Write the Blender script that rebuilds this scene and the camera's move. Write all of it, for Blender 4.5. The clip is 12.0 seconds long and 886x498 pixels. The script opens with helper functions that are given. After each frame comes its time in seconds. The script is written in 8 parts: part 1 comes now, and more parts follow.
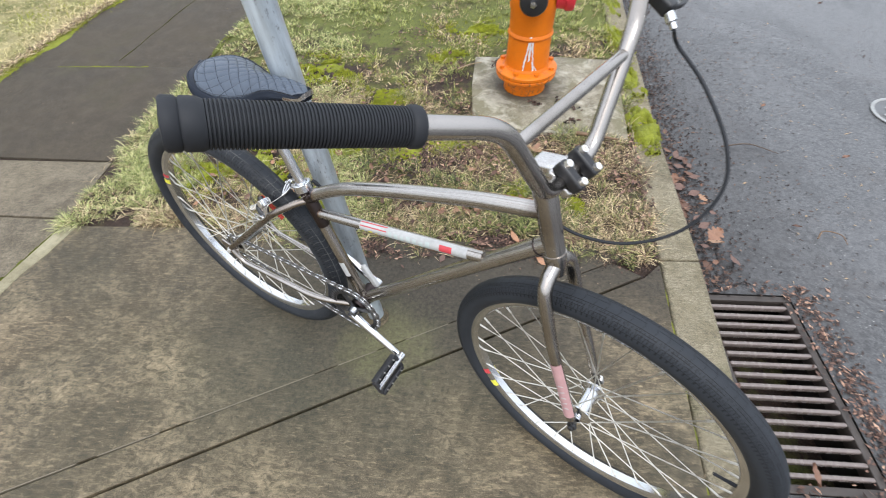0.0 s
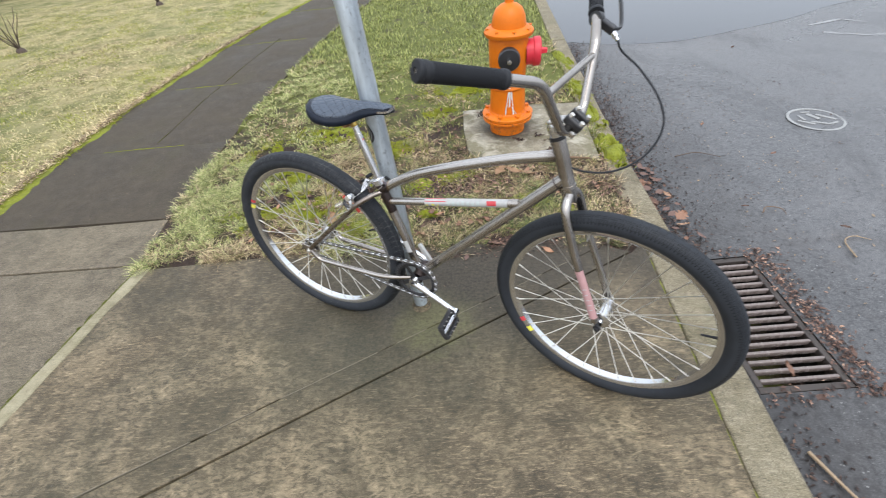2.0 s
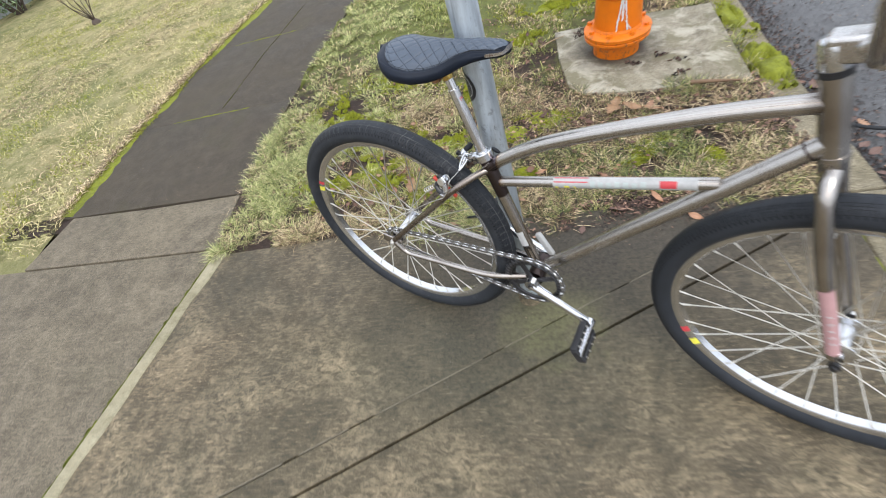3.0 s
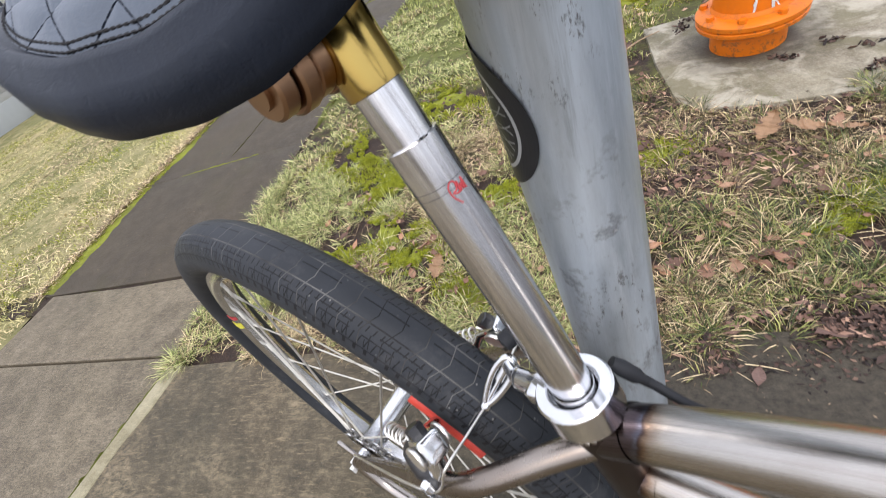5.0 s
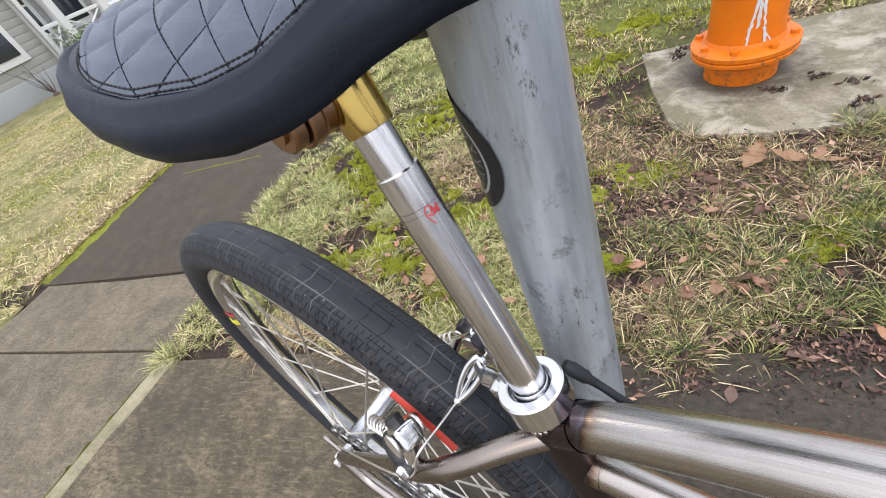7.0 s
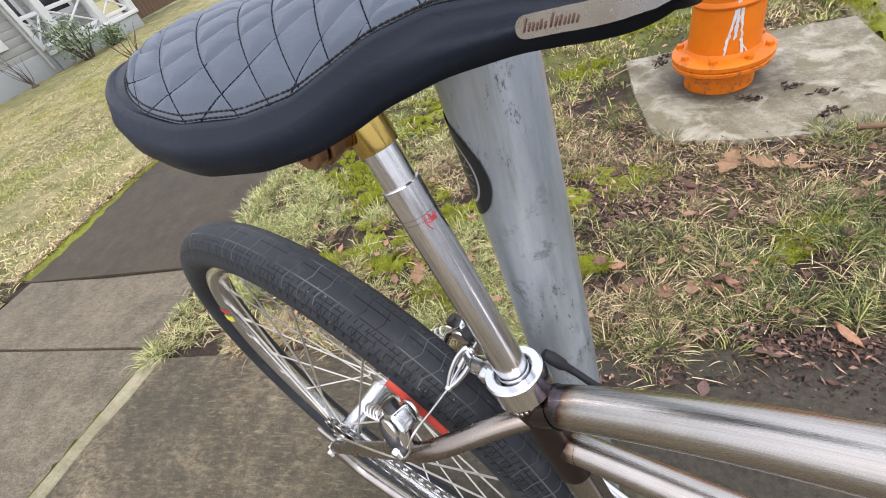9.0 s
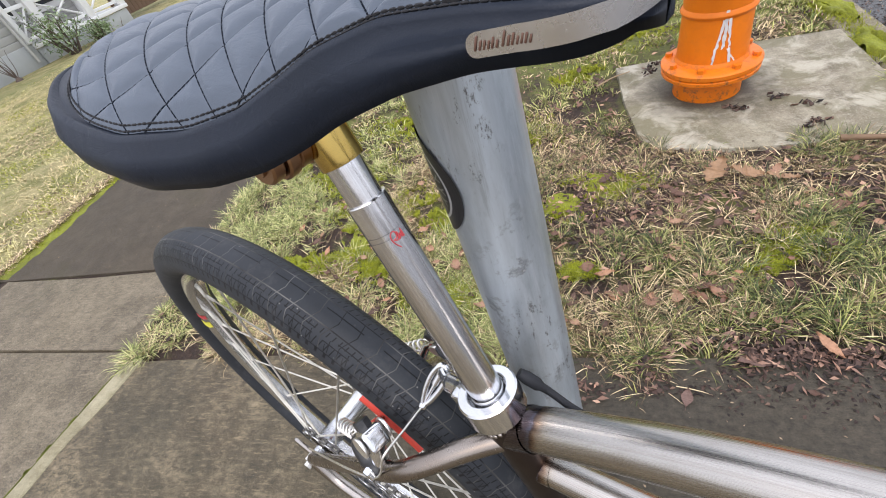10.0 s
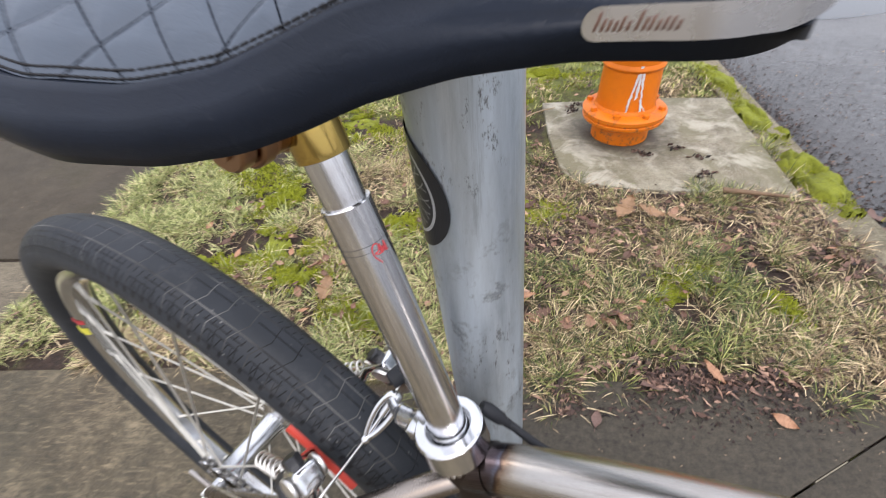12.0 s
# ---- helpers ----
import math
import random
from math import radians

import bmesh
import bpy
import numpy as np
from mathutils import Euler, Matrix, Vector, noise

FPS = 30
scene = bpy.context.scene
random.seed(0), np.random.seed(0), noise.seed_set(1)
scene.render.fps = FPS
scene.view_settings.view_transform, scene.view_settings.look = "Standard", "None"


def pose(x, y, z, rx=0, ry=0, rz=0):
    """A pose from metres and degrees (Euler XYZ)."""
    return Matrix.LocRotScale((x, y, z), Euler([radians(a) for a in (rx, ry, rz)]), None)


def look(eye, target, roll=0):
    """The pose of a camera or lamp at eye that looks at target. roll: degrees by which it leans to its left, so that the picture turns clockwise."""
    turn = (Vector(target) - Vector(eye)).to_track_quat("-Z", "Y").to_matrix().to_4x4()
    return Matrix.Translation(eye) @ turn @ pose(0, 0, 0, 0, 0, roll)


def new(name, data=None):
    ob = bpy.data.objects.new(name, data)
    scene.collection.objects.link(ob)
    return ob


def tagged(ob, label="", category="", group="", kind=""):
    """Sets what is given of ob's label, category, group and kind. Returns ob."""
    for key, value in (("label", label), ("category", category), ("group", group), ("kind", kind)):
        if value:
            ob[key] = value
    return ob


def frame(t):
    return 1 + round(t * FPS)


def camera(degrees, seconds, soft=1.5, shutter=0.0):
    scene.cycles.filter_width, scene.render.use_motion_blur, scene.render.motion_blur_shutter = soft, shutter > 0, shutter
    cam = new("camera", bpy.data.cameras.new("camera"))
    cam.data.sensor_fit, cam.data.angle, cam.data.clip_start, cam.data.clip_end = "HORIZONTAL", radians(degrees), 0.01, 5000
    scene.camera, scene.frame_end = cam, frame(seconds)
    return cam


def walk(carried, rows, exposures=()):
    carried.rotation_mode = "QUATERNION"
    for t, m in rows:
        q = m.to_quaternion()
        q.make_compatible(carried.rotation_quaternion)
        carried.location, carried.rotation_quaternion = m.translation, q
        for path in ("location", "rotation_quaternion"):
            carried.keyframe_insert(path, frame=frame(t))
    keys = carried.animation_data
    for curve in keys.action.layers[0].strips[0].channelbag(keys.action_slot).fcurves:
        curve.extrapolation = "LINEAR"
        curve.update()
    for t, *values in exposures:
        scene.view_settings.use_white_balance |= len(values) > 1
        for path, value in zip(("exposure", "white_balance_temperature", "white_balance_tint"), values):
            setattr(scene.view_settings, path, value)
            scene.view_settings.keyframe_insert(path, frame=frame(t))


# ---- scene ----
cam = camera(93.0, 12.0, soft=1.0, shutter=0.4)
PATH = [
    (0, (0.097, 0.123, 1.285), (-0.045, 1.383, -0.262), -3.2),
    (0.5, (0.125, 0.012, 1.305), (0.066, 1.35, -0.18), -2.7),
    (1, (0.145, -0.131, 1.309), (0.099, 1.266, -0.122), -3.8),
    (1.5, (0.082, -0.221, 1.346), (0.034, 1.247, -0.012), -4.9),
    (2, (-0.061, -0.317, 1.359), (-0.128, 1.17, 0.023), -6.7),
    (2.5, (-0.139, -0.227, 1.322), (-0.396, 1.155, -0.101), -13.1),
    (2.7, (-0.164, -0.123, 1.295), (-0.516, 1.2, -0.164), -16.7),
    (4.3, (-0.265, 0.622, 0.94), (-0.758, 1.841, -0.566), -27.6),
    (4.5, (-0.265, 0.653, 0.914), (-0.797, 1.931, -0.529), -27.2),
    (5, (-0.263, 0.698, 0.884), (-0.946, 2.031, -0.442), -27.9),
    (5.5, (-0.248, 0.719, 0.887), (-0.938, 2.101, -0.383), -26.1),
    (6, (-0.248, 0.709, 0.888), (-0.945, 2.083, -0.388), -25.7),
    (6.5, (-0.246, 0.69, 0.894), (-0.943, 2.04, -0.406), -25.5),
    (7, (-0.242, 0.677, 0.905), (-0.905, 2.041, -0.398), -24.3),
    (7.2, (-0.243, 0.674, 0.909), (-0.912, 2.033, -0.396), -24.3),
    (8.8, (-0.236, 0.656, 0.932), (-0.853, 2.019, -0.395), -22.9),
    (9, (-0.236, 0.656, 0.928), (-0.842, 2.027, -0.396), -22.5),
    (9.5, (-0.231, 0.665, 0.926), (-0.813, 2.046, -0.398), -21.4),
    (10, (-0.227, 0.671, 0.924), (-0.792, 2.054, -0.406), -20.7),
    (10.5, (-0.23, 0.668, 0.926), (-0.767, 2.049, -0.417), -19.5),
    (11, (-0.233, 0.654, 0.932), (-0.711, 2.027, -0.442), -17.5),
    (11.5, (-0.249, 0.65, 0.94), (-0.614, 2.039, -0.452), -13.0),
    (12, (-0.265, 0.688, 0.914), (-0.436, 2.151, -0.438), -5.8),
]
walk(cam, [(t, look(eye, target, roll)) for t, eye, target, roll in PATH], [(0, 0.2, 6200, 10), (1, 0.18, 6200, 10), (2, 0.12, 6200, 10), (2.7, 0.13, 6200, 10), (4.5, 0.18, 6350, 15), (12, 0.18, 6350, 15)])

# ---- world, sun and exposure: a flat grey winter sky ----
world = bpy.data.worlds.new("overcast")
scene.world = world
world.use_nodes = True
wn, wl = world.node_tree.nodes, world.node_tree.links
wn.clear()
w_out = wn.new("ShaderNodeOutputWorld")
w_bg = wn.new("ShaderNodeBackground")
w_sky = wn.new("ShaderNodeTexSky")
w_sky.sky_type = "NISHITA"
w_sky.sun_disc = False
w_sky.sun_elevation, w_sky.sun_rotation = radians(48), radians(200)
w_sky.dust_density, w_sky.air_density = 4.0, 1.5
w_mix = wn.new("ShaderNodeMix")
w_mix.data_type = "RGBA"
w_mix.inputs[0].default_value = 0.8
w_tc = wn.new("ShaderNodeTexCoord")
w_sep = wn.new("ShaderNodeSeparateXYZ")
w_ramp = wn.new("ShaderNodeValToRGB")
w_ramp.color_ramp.elements[0].position, w_ramp.color_ramp.elements[0].color = 0.0, (0.5, 0.515, 0.54, 1)
w_ramp.color_ramp.elements[1].position, w_ramp.color_ramp.elements[1].color = 0.95, (1.0, 1.02, 1.05, 1)
w_gain = wn.new("ShaderNodeMix")
w_gain.data_type, w_gain.blend_type = "RGBA", "MULTIPLY"
w_gain.inputs[0].default_value = 1.0
w_gain.inputs[7].default_value = (13.0, 13.2, 13.6, 1)
wl.new(w_tc.outputs["Generated"], w_sep.inputs[0])
wl.new(w_sep.outputs[2], w_ramp.inputs[0])
wl.new(w_ramp.outputs[0], w_gain.inputs[6])
wl.new(w_gain.outputs[2], w_mix.inputs[7])
wl.new(w_sky.outputs[0], w_mix.inputs[6])
wl.new(w_mix.outputs[2], w_bg.inputs[0])
w_bg.inputs[1].default_value = 0.15
wl.new(w_bg.outputs[0], w_out.inputs[0])
sun_data = bpy.data.lights.new("sun", "SUN")
sun_data.energy, sun_data.angle, sun_data.color = 1.4, radians(24), (1.0, 0.97, 0.92)
sun = new("sun", sun_data)
sun.matrix_world = look((1.2, -2.6, 6.0), (0, 0.6, 0))


# ---- small helpers ----
def hash01(ix, iy, seed):
    v = np.sin(ix * 127.1 + iy * 311.7 + seed * 74.7) * 43758.5453
    return v - np.floor(v)


def vnoise(x, y, size, seed=0):
    """Smooth value noise in 0..1 for arrays."""
    x, y = np.asarray(x, float) / size, np.asarray(y, float) / size
    ix, iy = np.floor(x), np.floor(y)
    fx, fy = x - ix, y - iy
    fx, fy = fx * fx * (3 - 2 * fx), fy * fy * (3 - 2 * fy)
    a, b = hash01(ix, iy, seed), hash01(ix + 1, iy, seed)
    c, d = hash01(ix, iy + 1, seed), hash01(ix + 1, iy + 1, seed)
    return (a * (1 - fx) + b * fx) * (1 - fy) + (c * (1 - fx) + d * fx) * fy


class Mat:
    """A principled material with short calls for its nodes."""

    def __init__(self, name, color=(0.5, 0.5, 0.5), rough=0.6, metal=0.0, spec=0.5):
        self.mat = bpy.data.materials.new(name)
        self.mat.use_nodes = True
        self.t = self.mat.node_tree
        self.b = self.t.nodes["Principled BSDF"]
        self.b.inputs["Base Color"].default_value = (*color, 1)
        self.b.inputs["Roughness"].default_value = rough
        self.b.inputs["Metallic"].default_value = metal
        self.b.inputs["Specular IOR Level"].default_value = spec
        self.coord = self.t.nodes.new("ShaderNodeTexCoord")
        self.chain = None

    def link(self, a, b):
        self.t.links.new(a, b)

    def node(self, kind):
        return self.t.nodes.new(kind)

    def noise(self, scale, detail=4, rough=0.6, stretch=None, space="Object", distort=0.0):
        n = self.node("ShaderNodeTexNoise")
        n.inputs["Scale"].default_value, n.inputs["Detail"].default_value, n.inputs["Roughness"].default_value = scale, detail, rough
        n.inputs["Distortion"].default_value = distort
        if stretch:
            m = self.node("ShaderNodeMapping")
            m.inputs["Scale"].default_value = stretch
            self.link(self.coord.outputs[space], m.inputs[0])
            self.link(m.outputs[0], n.inputs["Vector"])
        else:
            self.link(self.coord.outputs[space], n.inputs["Vector"])
        return n.outputs["Fac"]

    def voronoi(self, scale, out="Distance", space="Object"):
        n = self.node("ShaderNodeTexVoronoi")
        n.inputs["Scale"].default_value = scale
        self.link(self.coord.outputs[space], n.inputs["Vector"])
        return n.outputs[out]

    def ramp(self, fac, *stops):
        n = self.node("ShaderNodeValToRGB")
        e = n.color_ramp.elements
        while len(e) < len(stops):
            e.new(0.5)
        for k, (p, c) in zip(e, stops):
            k.position = p
            k.color = (*c, 1) if not isinstance(c, (int, float)) else (c, c, c, 1)
        self.link(fac, n.inputs[0])
        return n.outputs[0]

    def mix(self, fac, a, b, mode="MIX"):
        n = self.node("ShaderNodeMix")
        n.data_type, n.blend_type = "RGBA", mode
        for s, v in ((0, fac), (6, a), (7, b)):
            if isinstance(v, (int, float)):
                n.inputs[s].default_value = v if s == 0 else (v, v, v, 1)
            elif isinstance(v, tuple):
                n.inputs[s].default_value = (*v, 1)
            else:
                self.link(v, n.inputs[s])
        return n.outputs[2]

    def math(self, op, a, b=0.0, c=0.0):
        n = self.node("ShaderNodeMath")
        n.operation = op
        for s, v in enumerate((a, b, c)):
            if isinstance(v, (int, float)):
                n.inputs[s].default_value = v
            else:
                self.link(v, n.inputs[s])
        return n.outputs[0]

    def uv(self):
        n = self.node("ShaderNodeSeparateXYZ")
        self.link(self.coord.outputs["UV"], n.inputs[0])
        return n.outputs[0], n.outputs[1]

    def pos(self):
        n = self.node("ShaderNodeSeparateXYZ")
        self.link(self.coord.outputs["Object"], n.inputs[0])
        return n.outputs[0], n.outputs[1], n.outputs[2]

    def rand(self, kind="island"):
        if kind == "island":
            return self.node("ShaderNodeNewGeometry").outputs["Random Per Island"]
        return self.node("ShaderNodeObjectInfo").outputs["Random"]

    def color(self, socket):
        self.link(socket, self.b.inputs["Base Color"])
        return self

    def rough(self, socket):
        self.link(socket, self.b.inputs["Roughness"])
        return self

    def bump(self, height, strength=0.3, dist=0.01):
        n = self.node("ShaderNodeBump")
        n.inputs["Strength"].default_value, n.inputs["Distance"].default_value = strength, dist
        self.link(height, n.inputs["Height"])
        if self.chain is not None:
            self.link(self.chain, n.inputs["Normal"])
        self.chain = n.outputs[0]
        self.link(self.chain, self.b.inputs["Normal"])
        return self


def part(name, bm, material, parent=None, label="", m=None, smooth=True):
    """Links a bmesh (or a ready mesh) as one mesh object under a thing or part."""
    if isinstance(bm, bpy.types.Mesh):
        me = bm
    else:
        me = bpy.data.meshes.new(name)
        if smooth:
            for f in bm.faces:
                f.smooth = True
        bm.to_mesh(me)
        bm.free()
    if material is not None and not me.materials:
        me.materials.append(material)
    ob = new(name, me)
    if parent is not None:
        ob.parent = parent
    if m is not None:
        ob.matrix_local = m
    if label:
        ob["label"] = label
    return ob


def sharp(bm, angle=35):
    lim = radians(angle)
    bm.normal_update()
    for e in bm.edges:
        e.smooth = not (len(e.link_faces) == 2 and e.calc_face_angle(0) > lim)
    return bm


def ring_frames(path):
    """Parallel-transported frames along a list of points."""
    pts = [Vector(p) for p in path]
    tang = []
    for i in range(len(pts)):
        a, b = pts[max(i - 1, 0)], pts[min(i + 1, len(pts) - 1)]
        tang.append((b - a).normalized())
    n = tang[0].orthogonal().normalized()
    out = []
    for i, (p, t) in enumerate(zip(pts, tang)):
        if i:
            n = tang[i - 1].rotation_difference(t) @ n
        n = (n - t * n.dot(t)).normalized()
        out.append((p, n, t.cross(n)))
    return out


def tube(path, radius, segs=14, caps=True, bm=None, flat=1.0, uv=False):
    """A tube swept along a path; radius may be a list. uv: metres along it and turns round it."""
    bm = bm or bmesh.new()
    frames = ring_frames(path)
    rings = []
    for i, (p, u, v) in enumerate(frames):
        r = radius[i] if isinstance(radius, (list, tuple)) else radius
        rings.append([bm.verts.new(p + u * (r * math.cos(2 * math.pi * k / segs)) + v * (r * flat * math.sin(2 * math.pi * k / segs))) for k in range(segs)])
    layer = bm.loops.layers.uv.new("UVMap") if uv else None
    run = 0.0
    for i, (a, b) in enumerate(zip(rings, rings[1:])):
        step = (frames[i + 1][0] - frames[i][0]).length
        for k in range(segs):
            f = bm.faces.new((a[k], a[(k + 1) % segs], b[(k + 1) % segs], b[k]))
            if uv:
                for loop, q in zip(f.loops, ((run, k), (run, k + 1), (run + step, k + 1), (run + step, k))):
                    loop[layer].uv = (q[0], q[1] / segs)
        run += step
    if caps:
        bm.faces.new(rings[0][::-1])
        bm.faces.new(rings[-1])
    return sharp(bm, 65)


def smooth_path(points, per=8):
    """A Catmull-Rom line through the points."""
    p = [Vector(q) for q in points]
    p = [p[0] * 2 - p[1]] + p + [p[-1] * 2 - p[-2]]
    out = []
    for i in range(1, len(p) - 2):
        for k in range(per):
            t = k / per
            a, b, c, d = p[i - 1], p[i], p[i + 1], p[i + 2]
            out.append(0.5 * ((2 * b) + (c - a) * t + (2 * a - 5 * b + 4 * c - d) * t * t + (3 * b - a - 3 * c + d) * t ** 3))
    out.append(p[-2])
    return out


def bent(points, radius, per=6):
    """A line through corners that are rounded by a bend radius."""
    p = [Vector(q) for q in points]
    out = [p[0]]
    for a, b, c in zip(p, p[1:], p[2:]):
        r = min(radius, (a - b).length * 0.45, (c - b).length * 0.45)
        s, e = b + (a - b).normalized() * r, b + (c - b).normalized() * r
        for k in range(per + 1):
            t = k / per
            out.append(s * (1 - t) ** 2 + b * 2 * t * (1 - t) + e * t * t)
    out.append(p[-1])
    return out


def lathe(profile, segs=32, bm=None, m=None, angle=35):
    """A turned shape round local z from (radius, height) pairs."""
    bm = bm or bmesh.new()
    m = m or Matrix()
    rings = []
    for r, z in profile:
        if r < 1e-6:
            rings.append([bm.verts.new(m @ Vector((0, 0, z)))])
        else:
            rings.append([bm.verts.new(m @ Vector((r * math.cos(2 * math.pi * k / segs), r * math.sin(2 * math.pi * k / segs), z))) for k in range(segs)])
    for a, b in zip(rings, rings[1:]):
        for k in range(segs):
            j = (k + 1) % segs
            if len(a) == 1 and len(b) > 1:
                bm.faces.new((a[0], b[j], b[k]))
            elif len(b) == 1 and len(a) > 1:
                bm.faces.new((a[k], a[j], b[0]))
            elif len(a) > 1:
                bm.faces.new((a[k], a[j], b[j], b[k]))
    bmesh.ops.recalc_face_normals(bm, faces=bm.faces[:])
    return sharp(bm, angle)


def block(size, bevel=0.002, m=None, bm=None, segs=2):
    """A bevelled block centred on its origin."""
    bm = bm or bmesh.new()
    made = bmesh.ops.create_cube(bm, size=1.0, matrix=Matrix.Diagonal((*size, 1)))
    vs = made["verts"]
    if bevel:
        es = list({e for v in vs for e in v.link_edges})
        res = bmesh.ops.bevel(bm, geom=es, offset=bevel, segments=segs, affect="EDGES", profile=0.6)
        vs = list({v for f in res["faces"] for v in f.verts} | {v for v in vs if v.is_valid})
    if m is not None:
        bmesh.ops.transform(bm, matrix=m, verts=vs)
    return bm


def along(a, b):
    """A pose at a whose z axis points to b."""
    a, b = Vector(a), Vector(b)
    return Matrix.Translation(a) @ (b - a).to_track_quat("Z", "Y").to_matrix().to_4x4()


def prism(poly, top, bottom, bevel=0.006, segs=2):
    """An upright slab over a plan outline (anticlockwise)."""
    bm = bmesh.new()
    vs = [bm.verts.new((x, y, top)) for x, y in poly]
    f = bm.faces.new(vs)
    if f.normal.z < 0:
        f.normal_flip()
    rim = list(f.edges)
    res = bmesh.ops.extrude_face_region(bm, geom=[f])
    low = [g for g in res["geom"] if isinstance(g, bmesh.types.BMVert)]
    for v in low:
        v.co.z = bottom
    bmesh.ops.recalc_face_normals(bm, faces=bm.faces[:])
    if bevel:
        tops = [e for e in bm.edges if all(abs(v.co.z - top) < 1e-6 for v in e.verts)]
        bmesh.ops.bevel(bm, geom=tops, offset=bevel, segments=segs, affect="EDGES", profile=0.6)
    return sharp(bm, 40)


def mesh_from(name, verts, faces, uvs=None):
    me = bpy.data.meshes.new(name)
    me.from_pydata(verts, [], faces)
    if uvs is not None:
        layer = me.uv_layers.new(name="UVMap")
        flat = np.asarray(uvs, float)[[v for f in faces for v in f]].ravel()
        layer.data.foreach_set("uv", flat)
    me.update()
    return me


# ---- materials ----
def metal_mat(name, color, rough, brushed=0.0, spots=0.15, scale=60, patina=(0.2, 0.15, 0.1)):
    k = Mat(name, color, rough, 1.0)
    n1, n2 = k.noise(scale, 5), k.noise(scale * 0.2, 3)
    k.color(k.mix(k.math("MULTIPLY", k.ramp(n2, (0.45, 0.0), (0.75, 1.0)), spots), color, patina))
    k.rough(k.math("ADD", k.math("MULTIPLY", n1, 0.22), rough - 0.1))
    if brushed:
        k.bump(k.noise(900, 2, stretch=(1, 0.04, 1)), brushed, 0.0005)
    return k.mat


raw_steel = metal_mat("clear-coated raw steel", (0.43, 0.4, 0.37), 0.22, 0.0, 0.6, 40, (0.17, 0.13, 0.095))


def drawn_steel(name, tint):
    k = Mat(name, (0.47, 0.44, 0.41), 0.26, 1.0)
    streak = k.noise(1.0, 4, 0.7, (7, 90, 1), "UV")
    wide = k.noise(1.0, 3, 0.6, (2.5, 14, 1), "UV")
    cloud = k.noise(30, 4, 0.6)
    col = k.mix(k.ramp(streak, (0.35, 0.0), (0.68, 1.0)), (0.41, 0.385, 0.355), (0.51, 0.482, 0.45))
    col = k.mix(k.math("MULTIPLY", k.ramp(wide, (0.5, 0.0), (0.7, 1.0)), 0.3), col, (0.27, 0.225, 0.185))
    col = k.mix(k.math("MULTIPLY", k.ramp(cloud, (0.52, 0.0), (0.75, 1.0)), 0.22), col, (0.24, 0.19, 0.15))
    if tint:
        x, y, z = k.pos()
        f = k.math("ADD", k.math("DIVIDE", k.math("SUBTRACT", x, 0.325), 0.06), k.math("MULTIPLY", k.math("SUBTRACT", k.noise(120, 3), 0.5), 0.12))
        heat = k.ramp(f, (0.0, (0.1, 0.08, 0.078)), (0.22, (0.085, 0.066, 0.072)), (0.26, (0.12, 0.118, 0.145)), (0.28, (0.075, 0.05, 0.045)), (0.33, (0.24, 0.165, 0.115)), (0.42, (0.43, 0.375, 0.31)), (0.6, (0.47, 0.44, 0.41)))
        col = k.mix(k.ramp(f, (0.32, 1.0), (0.6, 0.0)), col, heat)
        col = k.mix(k.ramp(x, (0.81, 0.0), (0.835, 0.8)), col, (0.13, 0.105, 0.092))
    k.color(col)
    k.rough(k.math("ADD", k.math("MULTIPLY", streak, 0.2), 0.17))
    k.bump(streak, 0.08, 0.0006)
    return k.mat


tube_steel = drawn_steel("clear-coated drawn steel tube", False)
tinted_steel = drawn_steel("drawn steel with heat tint at the joint", True)
stay_steel = metal_mat("dark browned stay steel", (0.3, 0.265, 0.235), 0.26, 0.0, 0.7, 40, (0.13, 0.09, 0.065))
bead_steel = metal_mat("bright weld bead steel", (0.5, 0.46, 0.43), 0.3, 0.0, 0.5, 200, (0.2, 0.13, 0.12))
weld_steel = metal_mat("heat-tinted weld steel", (0.075, 0.06, 0.056), 0.34, 0.0, 0.6, 90, (0.04, 0.026, 0.032))
polished = metal_mat("polished aluminium", (0.72, 0.73, 0.75), 0.15, 0.0, 0.25)


def brushed_alloy(name):
    """Aluminium with fine scratches along the post."""
    k = Mat(name, (0.74, 0.74, 0.75), 0.22, 1.0)
    line, cloud = k.noise(520, 3, 0.7, (1, 1, 0.02)), k.noise(50, 4, 0.6)
    col = k.mix(k.ramp(line, (0.4, 0.0), (0.66, 1.0)), (0.6, 0.6, 0.61), (0.82, 0.82, 0.83))
    k.color(k.mix(k.math("MULTIPLY", k.ramp(cloud, (0.5, 0.0), (0.74, 1.0)), 0.3), col, (0.5, 0.45, 0.42)))
    k.rough(k.math("ADD", k.math("MULTIPLY", line, 0.2), 0.08))
    k.bump(line, 0.1, 0.0005)
    return k.mat


satin_alloy = brushed_alloy("brushed aluminium")
spoke_steel = metal_mat("stainless spoke steel", (0.84, 0.82, 0.78), 0.36, 0.0, 0.1)
plate_steel = metal_mat("scuffed brushed plate steel", (0.6, 0.58, 0.56), 0.26, 0.0, 0.6, 120, (0.32, 0.26, 0.22))
gold_alloy = metal_mat("yellow zinc-plated steel", (0.52, 0.37, 0.11), 0.13, 0.0, 0.8, 60, (0.24, 0.14, 0.06))
rusty_plate = metal_mat("rusty yellow plated steel", (0.36, 0.22, 0.13), 0.32, 0.0, 1.0, 120, (0.2, 0.09, 0.05))


